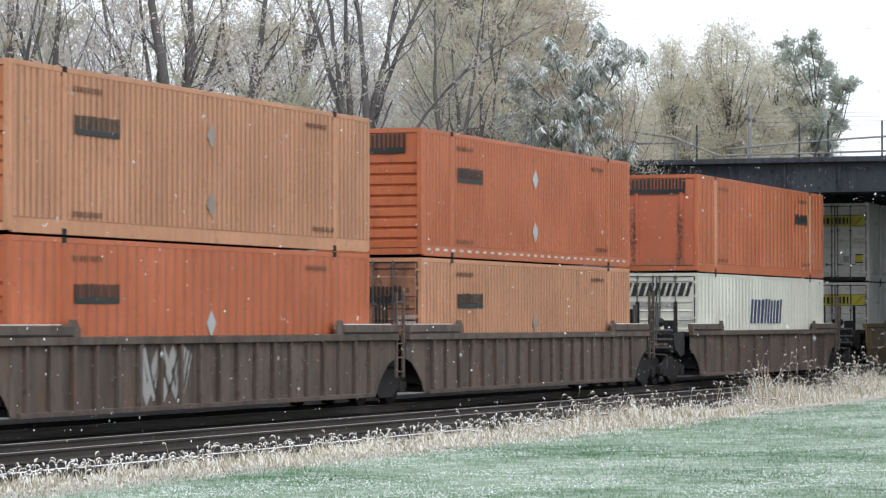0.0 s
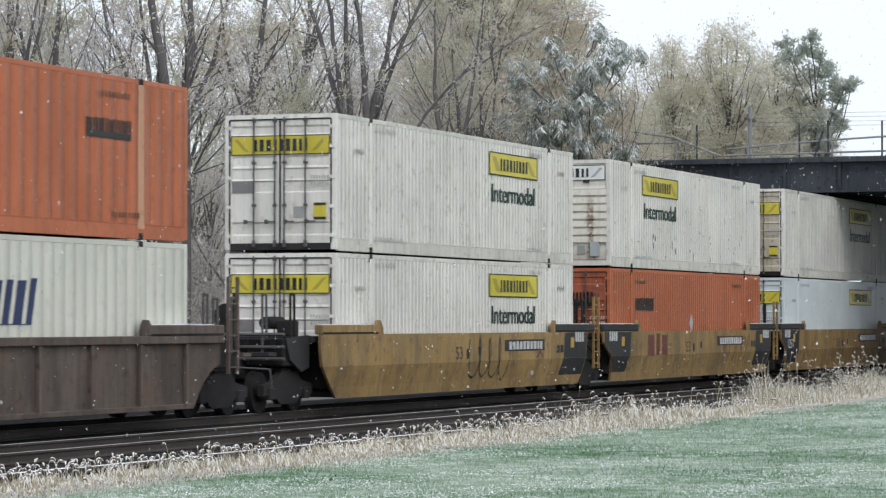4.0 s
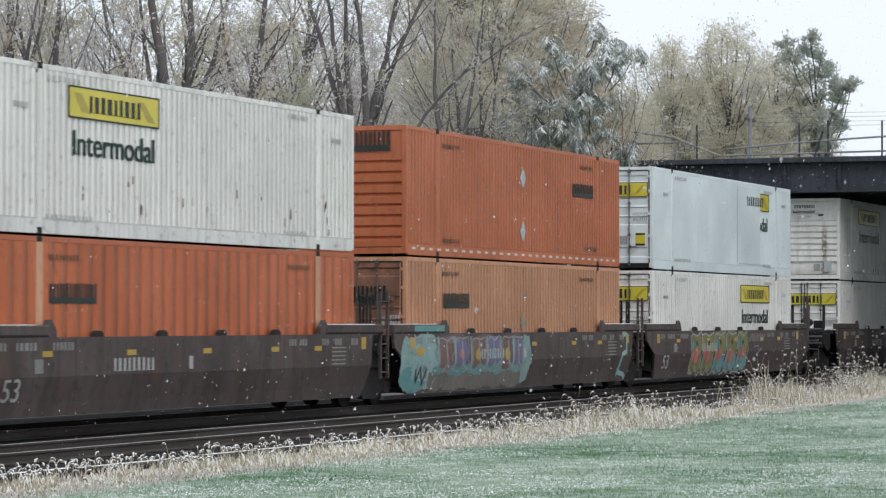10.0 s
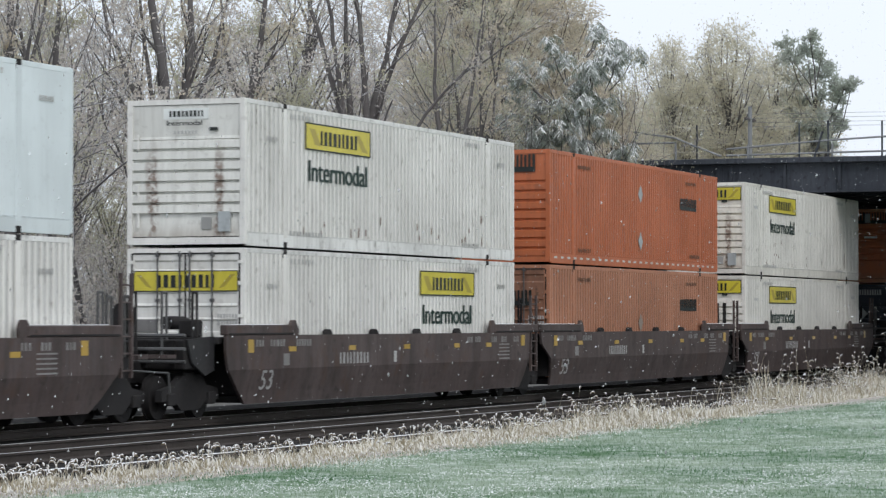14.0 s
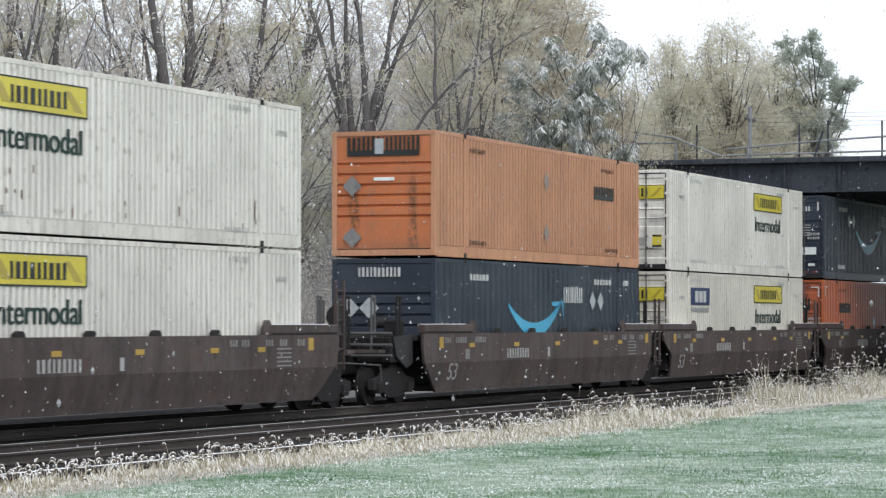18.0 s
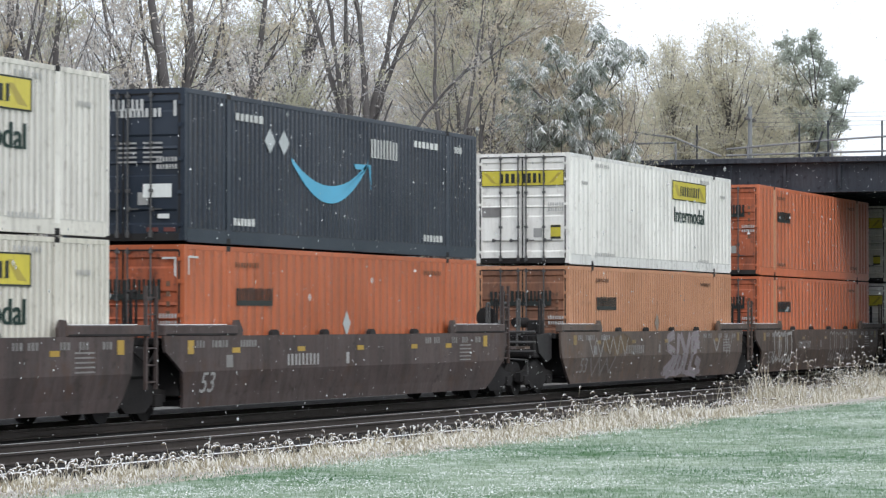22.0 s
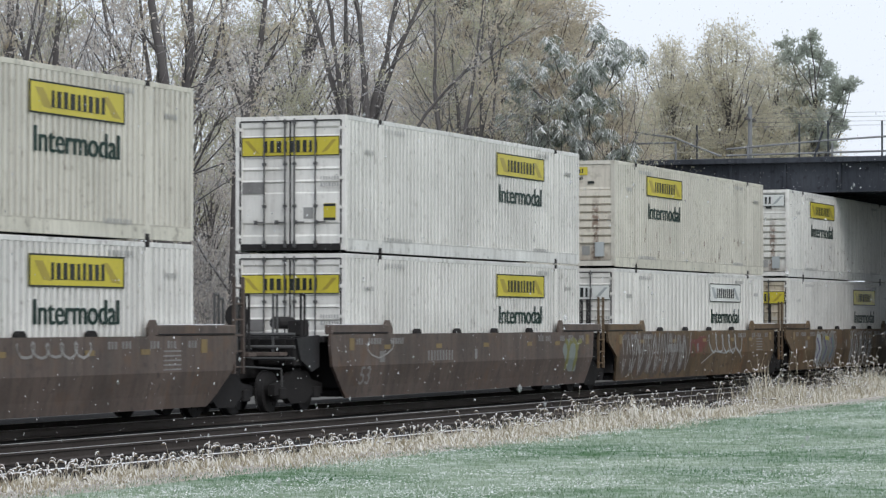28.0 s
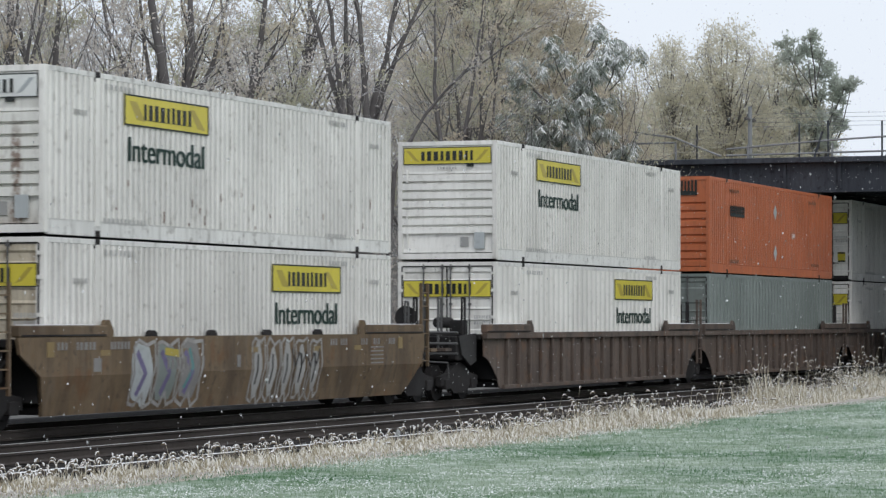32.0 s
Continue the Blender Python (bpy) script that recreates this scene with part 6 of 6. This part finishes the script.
for seed, x, y, st in (
        (72, 71.9, 9.1, (((.0, -.3, .20), (.05, 6.0, .15), (.0, 8.2, .135), (-.35, 10.3, .10), (-.7, 14.0, .03)), ((.0, 4.0, .10), (-.6, 7.6, .07), (-1.5, 9.6, .05), (-2.0, 12.0, .02)))),
        (73, 74.0, 9.5, (((.0, -.3, .15), (.0, 8.0, .115), (.18, 9.4, .095), (.1, 12.5, .04)), ((.0, 7.4, .07), (.7, 9.0, .055), (1.3, 11.5, .02)))),
        (74, 76.4, 9.15, (((-.1, -.3, .16), (.05, 6.2, .13), (.42, 8.2, .11), (.72, 9.7, .085), (1.0, 13.0, .03)), ((.3, 7.6, .07), (-.3, 9.6, .05), (-.5, 12, .02)))),
        (75, 64.85, 9.85, (((.0, -.3, .14), (.0, 8.0, .11), (-.05, 12.5, .03)), ((.0, 6.5, .06), (.6, 8.8, .045), (1.0, 11, .02)))),
        (76, 91.7, 8.6, (((.0, -.3, .12), (-.1, 7.0, .09), (-.35, 9.5, .06), (-.3, 13.0, .02)), ((.2, -.3, .10), (.5, 7.5, .075), (.95, 10.0, .05), (1.3, 13.0, .02)))),
        (77, 94.0, 8.3, (((.0, -.3, .11), (.1, 7.0, .085), (.05, 10.0, .055), (.3, 13.0, .02)), ((-.4, -.3, .09), (-.6, 8.0, .065), (-.9, 11.5, .02)))),
        (78, 67.9, 10.4, (((.0, -.3, .12), (.1, 7.5, .09), (.4, 11.5, .03)), ((.0, 6.0, .06), (-.7, 9.0, .045), (-1.0, 11.5, .02))))):
    stemmed(BARE, seed, st, LEAF_T, 1300, .060).matrix_world = pose(x, y, bank(x, y))
# the wood behind it
for i, x, y, h in ((5, 76, 17, 11.5), (4, 85, 18.5, 11.0), (5, 100, 18, 9.5), (4, 104, 19, 12.8), (4, 110, 20, 10.0)):
    plant(i, x, y, h)
for i, x, y, h in ((4, 101, 29, 14.5), (5, 117, 30, 17), (4, 126, 31, 13), (5, 135, 29, 14.5), (4, 146, 30, 20)):
    plant(i, x, y, h)
for k in range(7):
    plant(wood.choice((4, 5)), 68 + 5.2 * k + wood.uniform(-1, 1), 13.5 + .75 * k + wood.uniform(-1, 1), wood.uniform(5.0, 7.0))


def sprays(t, seed, centres, leaflet, snow, leaf):
    """Drooping compound leaves round each centre, on limbs from the trunk, with snow lying on them."""
    rng = np.random.default_rng(seed)
    segs, v, sv, sf = [], [], [], []
    for y, z, r in [c for c in centres for _ in range(2)]:
        c = np.array([rng.uniform(-.9, .9), y + rng.normal(0, r * .35), z + rng.normal(0, r * .3)])
        p = np.array([c[0] * .3, y * .55, z - .8 - abs(y) * .3])
        q = (p + c) / 2 + np.array([0, 0, -.2])
        segs += [(p, q, .028, .02), (q, c, .02, .010)]
        for k in range(15):
            az = rng.uniform(0, 6.28)
            d = np.array([math.cos(az), math.sin(az), rng.uniform(-.1, .7)])
            length = r * rng.uniform(.7, 1.25)
            pts = [c + rng.normal(0, .12, 3)]
            for s in range(8):
                d[2] -= .22
                pts.append(pts[-1] + d / np.linalg.norm(d) * length / 8)
            side = np.array([-math.sin(az), math.cos(az), 0])
            for s in range(1, 9):
                segs.append((pts[s - 1], pts[s], .006, .005)) if s % 2 else None
                for sg in (-1, 1):
                    tip = pts[s] + side * sg * leaflet * rng.uniform(.7, 1.2) + np.array([0, 0, -leaflet * rng.uniform(.3, 1.0)]) + d * leaflet * .25
                    w = (pts[s] - pts[s - 1]) * rng.uniform(.5, .8)
                    v += [pts[s], pts[s] - w, tip]
                    if rng.random() < snow:
                        n = len(sv)
                        o = np.array([0, 0, .022])
                        end = pts[s] + (tip - pts[s]) * rng.uniform(.5, .85)
                        sv += [pts[s] + o, pts[s] - w * .8 + o, end + o * .6, (pts[s] + end) / 2 - w * .4 + o * 1.8]
                        sf += [(n, n + 1, n + 3), (n + 1, n + 2, n + 3), (n + 2, n, n + 3)]
    v = np.array(v)
    part("bough", raw_mesh("bough", *tubes(segs, 4), (BARK,)), t)["kind"] = "stuff"
    part("fronds", raw_mesh("fronds", v, np.arange(len(v)).reshape(-1, 3), (leaf,)), t, "drooping grey-green compound leaves")["kind"] = "stuff"
    part("snow_load", raw_mesh("snow_load", np.array(sv), np.array(sf), (FLAKE,)), t, "white snow lying on the leaves")["kind"] = "stuff"


# the snow-laden tree by the bridge
laden = tree("small tree with drooping snow-laden green leaves", 21, 8.6, 2, .12, (7, 4, 3), LEAF_O, 3500, .2, .045, levels=3, thick=.009, low=.35)
sprays(laden, 6, ((-1.41, 11.5, .8), (-.78, 10.95, .65), (-1.93, 11.3, .45), (.81, 11.2, .6), (1.34, 10.6, .5), (-.14, 10.2, .6), (-.88, 9.45, .7), (.28, 9.5, .65), (.5, 8.9, .75), (-.35, 8.85, .55), (1.03, 8.5, .65), (.07, 8.25, .65), (-1.5, 7.75, .55), (1.35, 9.6, .45), (-.46, 12.1, .4), (1.78, 8.2, .5), (2.0, 11.0, .5), (2.4, 10.3, .5), (1.9, 9.8, .55), (2.6, 9.2, .5), (2.1, 8.7, .5)), .24, .46, FROND)
laden.matrix_world = pose(101.5, 7.2, 0)
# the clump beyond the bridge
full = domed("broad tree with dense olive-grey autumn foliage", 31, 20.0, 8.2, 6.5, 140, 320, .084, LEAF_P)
full.matrix_world = pose(181.5, 23.4, bank(181.5, 23.4))
tall(full, 20.7)
for x, y, h, a, w in ((177.6, 25.9, 19.3, 70, .9), (186, 21.7, 19.2, 200, 1.05), (189, 21.0, 17.0, 110, 1.0), (172.1, 27.0, 14.2, 20, 1.0), (190, 24.0, 14.5, 150, 1.2), (174.6, 29.5, 16.2, 260, .9)):
    tall(copy_thing(full, pose(x, y, bank(x, y), 0, 0, a)), h, w)
# beyond the road
broad = domed("broad tree with dense tan-brown autumn foliage", 33, 20.0, 8.5, 6.0, 130, 340, .075, LEAF_T)
broad.matrix_world = pose(130, 22.0, bank(130, 22.0))
tall(broad, 20.5, 1.0)
for x, y, h, a in ((136, 23.2, 21.0, 80), (139, 21.6, 19.5, 190), (146, 22.3, 19.0, 300), (147, 20.4, 14.5, 30)):
    tall(copy_thing(broad, pose(x, y, bank(x, y), 0, 0, a)), h)
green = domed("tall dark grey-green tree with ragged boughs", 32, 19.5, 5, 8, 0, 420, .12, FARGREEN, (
    (.1, 19.1, .55), (.5, 18.3, .7), (1.7, 18.7, .6), (1.2, 17.7, .8), (-.3, 17.9, .7), (-.5, 16.9, .8), (.5, 16.6, .9), (1.5, 16.3, .9), (-1.2, 16.0, .6), (-1.9, 15.9, .55), (-2.5, 16.2, .42), (-1.5, 15.2, .6),
    (-.5, 15.4, .9), (.7, 15.0, .9), (1.7, 14.5, .9), (-1.4, 14.2, .55), (-1.7, 13.5, .5), (-.4, 13.9, .8), (.8, 13.3, .9), (-.9, 12.7, .6), (.1, 12.2, .8), (1.6, 12.6, .9), (-1.3, 12.3, .4), (.8, 11.3, .8), (-.4, 11.2, .6)), upright=.5)
green.matrix_world = pose(186, 18.95, .45)


def brushwood():
    """Tangled undergrowth at the foot of the wood."""
    rng = np.random.default_rng(5)
    segs, twigs = [], []
    for _ in range(2000):
        x = rng.uniform(59, 104)
        y = rng.uniform(8.0, 9.5 + (x - 59) * .12 + 5)
        p = np.array([x, y, bank(x, y) - .05])
        d = np.array([rng.normal(0, .3), rng.normal(0, .3), 1.0])
        h = rng.uniform(1.2, 4.8)
        r = rng.uniform(.008, .02)
        for k in range(4):
            d = d + rng.normal(0, .22, 3)
            d /= np.linalg.norm(d)
            q = p + d * h / 4
            segs.append((p, q, r * (1 - .2 * k), r * (.8 - .2 * k) + .002))
            e = d + rng.normal(0, .6, 3)
            e /= np.linalg.norm(e)
            t = q + e * rng.uniform(.3, .9)
            segs.append((q, t, .006, .003))
            twigs += [(q, t), (p, q)]
            p = q
    tagged(new("brushwood", raw_mesh("brushwood", *tubes(segs, 3), (TWIG,))), "tangled bare undergrowth flecked with snow", "undergrowth", kind="stuff")
    tagged(new("undergrowth_leaves", leaf_mesh("undergrowth_leaves", rng, twigs, 75000, .16, .05, LEAF_B)), "thin brown leaves of the undergrowth", "undergrowth", kind="stuff")


brushwood()


def utility_line():
    p = tagged(new("utility_pole"), "weathered pale utility pole beyond the bridge", "pole", "utility poles")
    part("shaft", mesh_of("shaft", rod(bmesh.new(), (0, 0, -.5), (0, 0, 13.7), .17, 10, .12), GALV), p)
    part("crossarm", bx("crossarm", BARK, -1.1, 1.1, -.06, .06, 12.9, 13.02), p)
    p.matrix_world = pose(166, 17.9, .3)
    copy_thing(p, pose(166, -92, -.1))
    for k in range(4):
        y = (-.9, -.35, .35, .9)[k]
        w = new("power_cable", mesh_of("power_cable", rod(bmesh.new(), (166 + y, 17.9, 13.5 - .2 * k), (166 + y, -92, 12.8 - .22 * k), .011, 5), GALV))
        tagged(w, "thin dark overhead power cable against the sky", "cable", "power cables")


utility_line()


# ---- verge, lawn and falling snow ----
def verge():
    rng = np.random.default_rng(8)

    clumps = [(62.5, 1.5, .05), (69.3, 2.2, .95), (78.8, 2.6, .85), (86, 3, .35), (56.2, 1.9, .46), (73, 1.2, .08), (50.5, 1.6, .12), (46.5, 1.2, .08), (43, 1.2, .07), (39.5, .9, .06), (36, .9, .06), (33, .7, .05), (30, .6, .05), (92, 3, .3)]

    def tall(x):
        x = np.asarray(x, dtype=float)
        base = np.interp(x, [24, 32, 45, 52, 60, 65, 72, 76, 80, 110], [.15, .17, .21, .20, .14, .12, .13, .20, .26, .42])
        for c, w, h in clumps:
            base = base + h * np.exp(-((x - c) / w) ** 2)
        return base * (.9 + .2 * np.sin(x * 3.1) * np.sin(x * 1.7))

    def edge(x):
        return np.interp(x, [24, 30, 50, 55, 61, 71, 90], [-10.3, -10.8, -11.2, -10.9, -10.4, -9.6, -9.1]) + .22 * np.sin(x * .83) + .15 * np.sin(x * 2.1)

    def far(x):
        return np.interp(x, [24, 31, 36, 42, 110], [-9.0, -8.6, -7.95, -7.6, -7.35]) + .12 * np.sin(x * 1.3)

    n = 64000
    x = 24 + 84 * rng.random(n) ** 1.25
    u = rng.random(n) ** .8
    thin = rng.random(n) < np.interp(x, [24, 33, 46], [.35, .55, 1.0])
    x, u = x[thin], u[thin]
    n = len(x)
    y = far(x) + (edge(x) - far(x)) * u + rng.normal(0, .12, n)
    h = tall(x) * rng.uniform(.35, 1.1, n) * np.clip(1.25 - u * .95, .2, 1) * np.clip(.72 + .5 * np.sin(x * 2.3 + y * 3.0) * np.sin(x * 5.1 - y * 2.0), .3, 1.2)
    z = np.interp(y, [-10.2, -8.6, -7.4, -6.9], [-.1, -.18, -.36, -.40]) - .02
    az = rng.uniform(0, 2 * np.pi, n)
    bend = rng.uniform(.1, 1.0, n) * h
    w = rng.uniform(.004, .011, n)
    dx, dy = np.cos(az), np.sin(az)
    px, py = -dy * w, dx * w
    c = np.stack([x, y, z], 1)
    m = c + np.stack([dx * bend * .3, dy * bend * .3, h * .6], 1)
    t = c + np.stack([dx * bend, dy * bend, h * rng.uniform(.8, 1.0, n)], 1)
    o = np.stack([px, py, np.zeros(n)], 1)
    v = np.stack([c - o, c + o, m + o, m - o, t + o * .2, t - o * .2], 1).reshape(-1, 3)
    b = (np.arange(n) * 6)[:, None]
    f = np.concatenate([b + np.array([[0, 1, 2, 3]]), b + np.array([[3, 2, 4, 5]])])
    tagged(new("dry_grass", raw_mesh("dry_grass", v, f, (STRAW,))), "dense pale dry grass frosted with snow along the verge", "dry grass", kind="stuff")
    segs, heads, caps = [], [], []
    for _ in range(2300):
        xx = 25 + 80 * rng.random() ** 1.1
        if math.sin(xx * 1.9) * math.sin(xx * .73 + 1) + .5 * math.sin(xx * 4.7) < rng.normal(-.15, .3):
            continue
        yy = float(far(xx)) + .35 + (edge(xx) - far(xx)) * rng.random() ** 1.3
        zz = float(np.interp(yy, [-10.2, -8.6, -7.4, -6.9], [-.1, -.18, -.36, -.40]))
        hh = max(.16, float(tall(xx))) * rng.uniform(.75, 1.15) * (1 + .45 * rng.random() ** 3)
        a = rng.normal(.3, 1.1)
        d = np.array([math.cos(a), math.sin(a), 0])
        p = np.array([xx, yy, zz])
        q = p + d * hh * .08 + np.array([0, 0, hh * .6])
        r = p + d * hh * .2 + np.array([0, 0, hh])
        segs += [(p, q, .003, .0025), (q, r, .0025, .002)]
        k = rng.uniform(.034, .056)
        a1 = r + d * k * .5 + np.array([0, 0, k * .55])
        a2 = r + d * k * 1.2 + np.array([0, 0, k * .55])
        a3 = r + d * k * 1.8 + np.array([0, 0, -k * .05])
        g = rng.uniform(.010, .017)
        heads += [(r, a1, g * .5, g), (a1, a2, g, g * 1.1), (a2, a3, g * 1.1, g * .35)]
    tagged(new("weed_stems", raw_mesh("weed_stems", *tubes(segs, 3), (STRAW,))), "thin dry weed stems along the verge", "weeds", kind="stuff")
    tagged(new("seed_heads", raw_mesh("seed_heads", *tubes(heads, 5), (HEAD,))), "nodding foxtail seed heads capped with snow", "weeds", kind="stuff")


verge()


def lawn():
    rng = np.random.default_rng(9)
    n = 170000
    x = 22 + 78 * rng.random(n) ** 1.35
    y = -10.4 - 11.0 * rng.random(n)
    s = rng.uniform(.022, .055, n)
    a = rng.uniform(0, 2 * np.pi, n)
    w = rng.uniform(.003, .0065, n)
    c = np.stack([x, y, np.full(n, -.105)], 1)
    o = np.stack([np.cos(a) * w, np.sin(a) * w, np.zeros(n)], 1)
    t = c + np.stack([rng.normal(0, .018, n), rng.normal(0, .018, n), s], 1)
    v = np.stack([c - o, c + o, t], 1).reshape(-1, 3)
    tagged(new("lawn_grass", raw_mesh("lawn_grass", v, np.arange(n * 3).reshape(-1, 3), (BLADE,))), "short green lawn grass dusted with snow", "grass", kind="stuff")
    n = 105000
    x = 22 + 78 * rng.random(n) ** 1.3
    y = -10.6 - 10.8 * rng.random(n)
    keep = np.sin(x * .42 + np.sin(y * .9) * 2) * np.sin(y * 1.5 + .25 * x) + .5 * np.sin(x * 1.9 + y) * np.sin(y * 2.7) + rng.normal(0, .3, n) > np.interp(y, [-21, -14, -10.6], [-.1, .05, .45])
    x, y = x[keep], y[keep]
    n = len(x)
    r = rng.uniform(.004, .013, n)
    k = np.array([[1, 0, 0], [-.5, .87, 0], [-.5, -.87, 0], [0, 0, .5]])
    v = (np.stack([x, y, np.full(n, -.075)], 1)[:, None] + k[None] * r[:, None, None]).reshape(-1, 3)
    f = ((np.arange(n) * 4)[:, None, None] + np.array([[0, 1, 3], [1, 2, 3], [2, 0, 3]])[None]).reshape(-1, 3)
    tagged(new("snow_crumbs", raw_mesh("snow_crumbs", v, f, (FLAKE,))), "crumbs of wet snow lying on the lawn", "snow", kind="stuff")


lawn()


def snowfall(seed, n, lo, hi, size):
    rng = np.random.default_rng(seed)
    p = np.stack([rng.uniform(16, 92, n), rng.uniform(-22, -2.2, n), rng.uniform(0, 62, n)], 1)
    r = rng.uniform(lo, hi, n)
    k = np.array([[1, .2, -.4], [-.7, .8, -.4], [-.4, -1, -.3], [.1, .1, 1.1]])
    v = (p[:, None] + k[None] * r[:, None, None]).reshape(-1, 3)
    f = ((np.arange(n) * 4)[:, None, None] + np.array([[0, 1, 3], [1, 2, 3], [2, 0, 3]])[None]).reshape(-1, 3)
    return tagged(new("falling_snow", raw_mesh("falling_snow", v, f, (FALLING,))), "scattered white snowflakes falling before the train", "snow", "falling snow", "stuff")


def near_flakes():
    """Loose clots of wet snow that fall close by and let light through."""
    m, n, l, b = shader("loose_snow_clot", 0.9)
    b.inputs["Base Color"].default_value = (0.88, 0.89, 0.91, 1)
    tr = n.new("ShaderNodeBsdfTransparent")
    mx = n.new("ShaderNodeMixShader")
    mx.inputs[0].default_value = .72
    l.new(b.outputs[0], mx.inputs[1])
    l.new(tr.outputs[0], mx.inputs[2])
    l.new(mx.outputs[0], n["Material Output"].inputs[0])
    rng = np.random.default_rng(61)
    n = 9000
    p = np.stack([rng.uniform(8, 34, n), rng.uniform(-26, -12, n), rng.uniform(0, 62, n)], 1)
    r = rng.uniform(.004, .010, n)
    k = np.array([[1, 0, 0], [0, 1, 0], [-1, 0, 0], [0, -1, 0], [0, 0, 1.5], [0, 0, -1.5]])
    v = (p[:, None] + k[None] * r[:, None, None]).reshape(-1, 3)
    f = ((np.arange(n) * 6)[:, None, None] + np.array([[a, (a + 1) % 4, c] for a in range(4) for c in (4, 5)])[None]).reshape(-1, 3)
    return tagged(new("falling_snow", raw_mesh("falling_snow", v, f, (m,))), "large loose snowflakes falling close by", "snow", "falling snow", "stuff")


SNOW = [(near_flakes(), (-.1, .05, -1.35)), (snowfall(51, 21000, .005, .012, 0), (-.25, .10, -1.45)), (snowfall(52, 20000, .006, .012, 0), (.20, .05, -1.15)), (snowfall(53, 18000, .004, .008, 0), (-.05, -.1, -1.7))]

def motions():
    for ob, s, z in MOVING:
        walk(ob, [(t, pose(s - travel(t), 0, z)) for t in TIMES])
    places = {ob: s for ob, s, z in MOVING}
    for ob, dx in WHEELS:
        at = places[ob.parent.parent] + ob.parent.location.x
        ks = [k for k in range(961) if 33 < at - travel(k / FPS) < 122]
        if not ks:
            continue
        turn = [(k / FPS, travel(k / FPS) / .42) for k in ks]
        if ks[0] > 0:
            turn.insert(0, (0, turn[0][1]))
        if ks[-1] < 960:
            turn.append((32, turn[-1][1]))
        walk(ob, [(t, Matrix.Translation((dx, 0, .37)) @ Matrix.Rotation(-a, 4, "Y")) for t, a in turn])
    for ob, v in SNOW:
        walk(ob, [(t, pose(v[0] * (t - 16), v[1] * (t - 16), -.5 + v[2] * t)) for t in (0, 8, 16, 24, 32)])


motions()
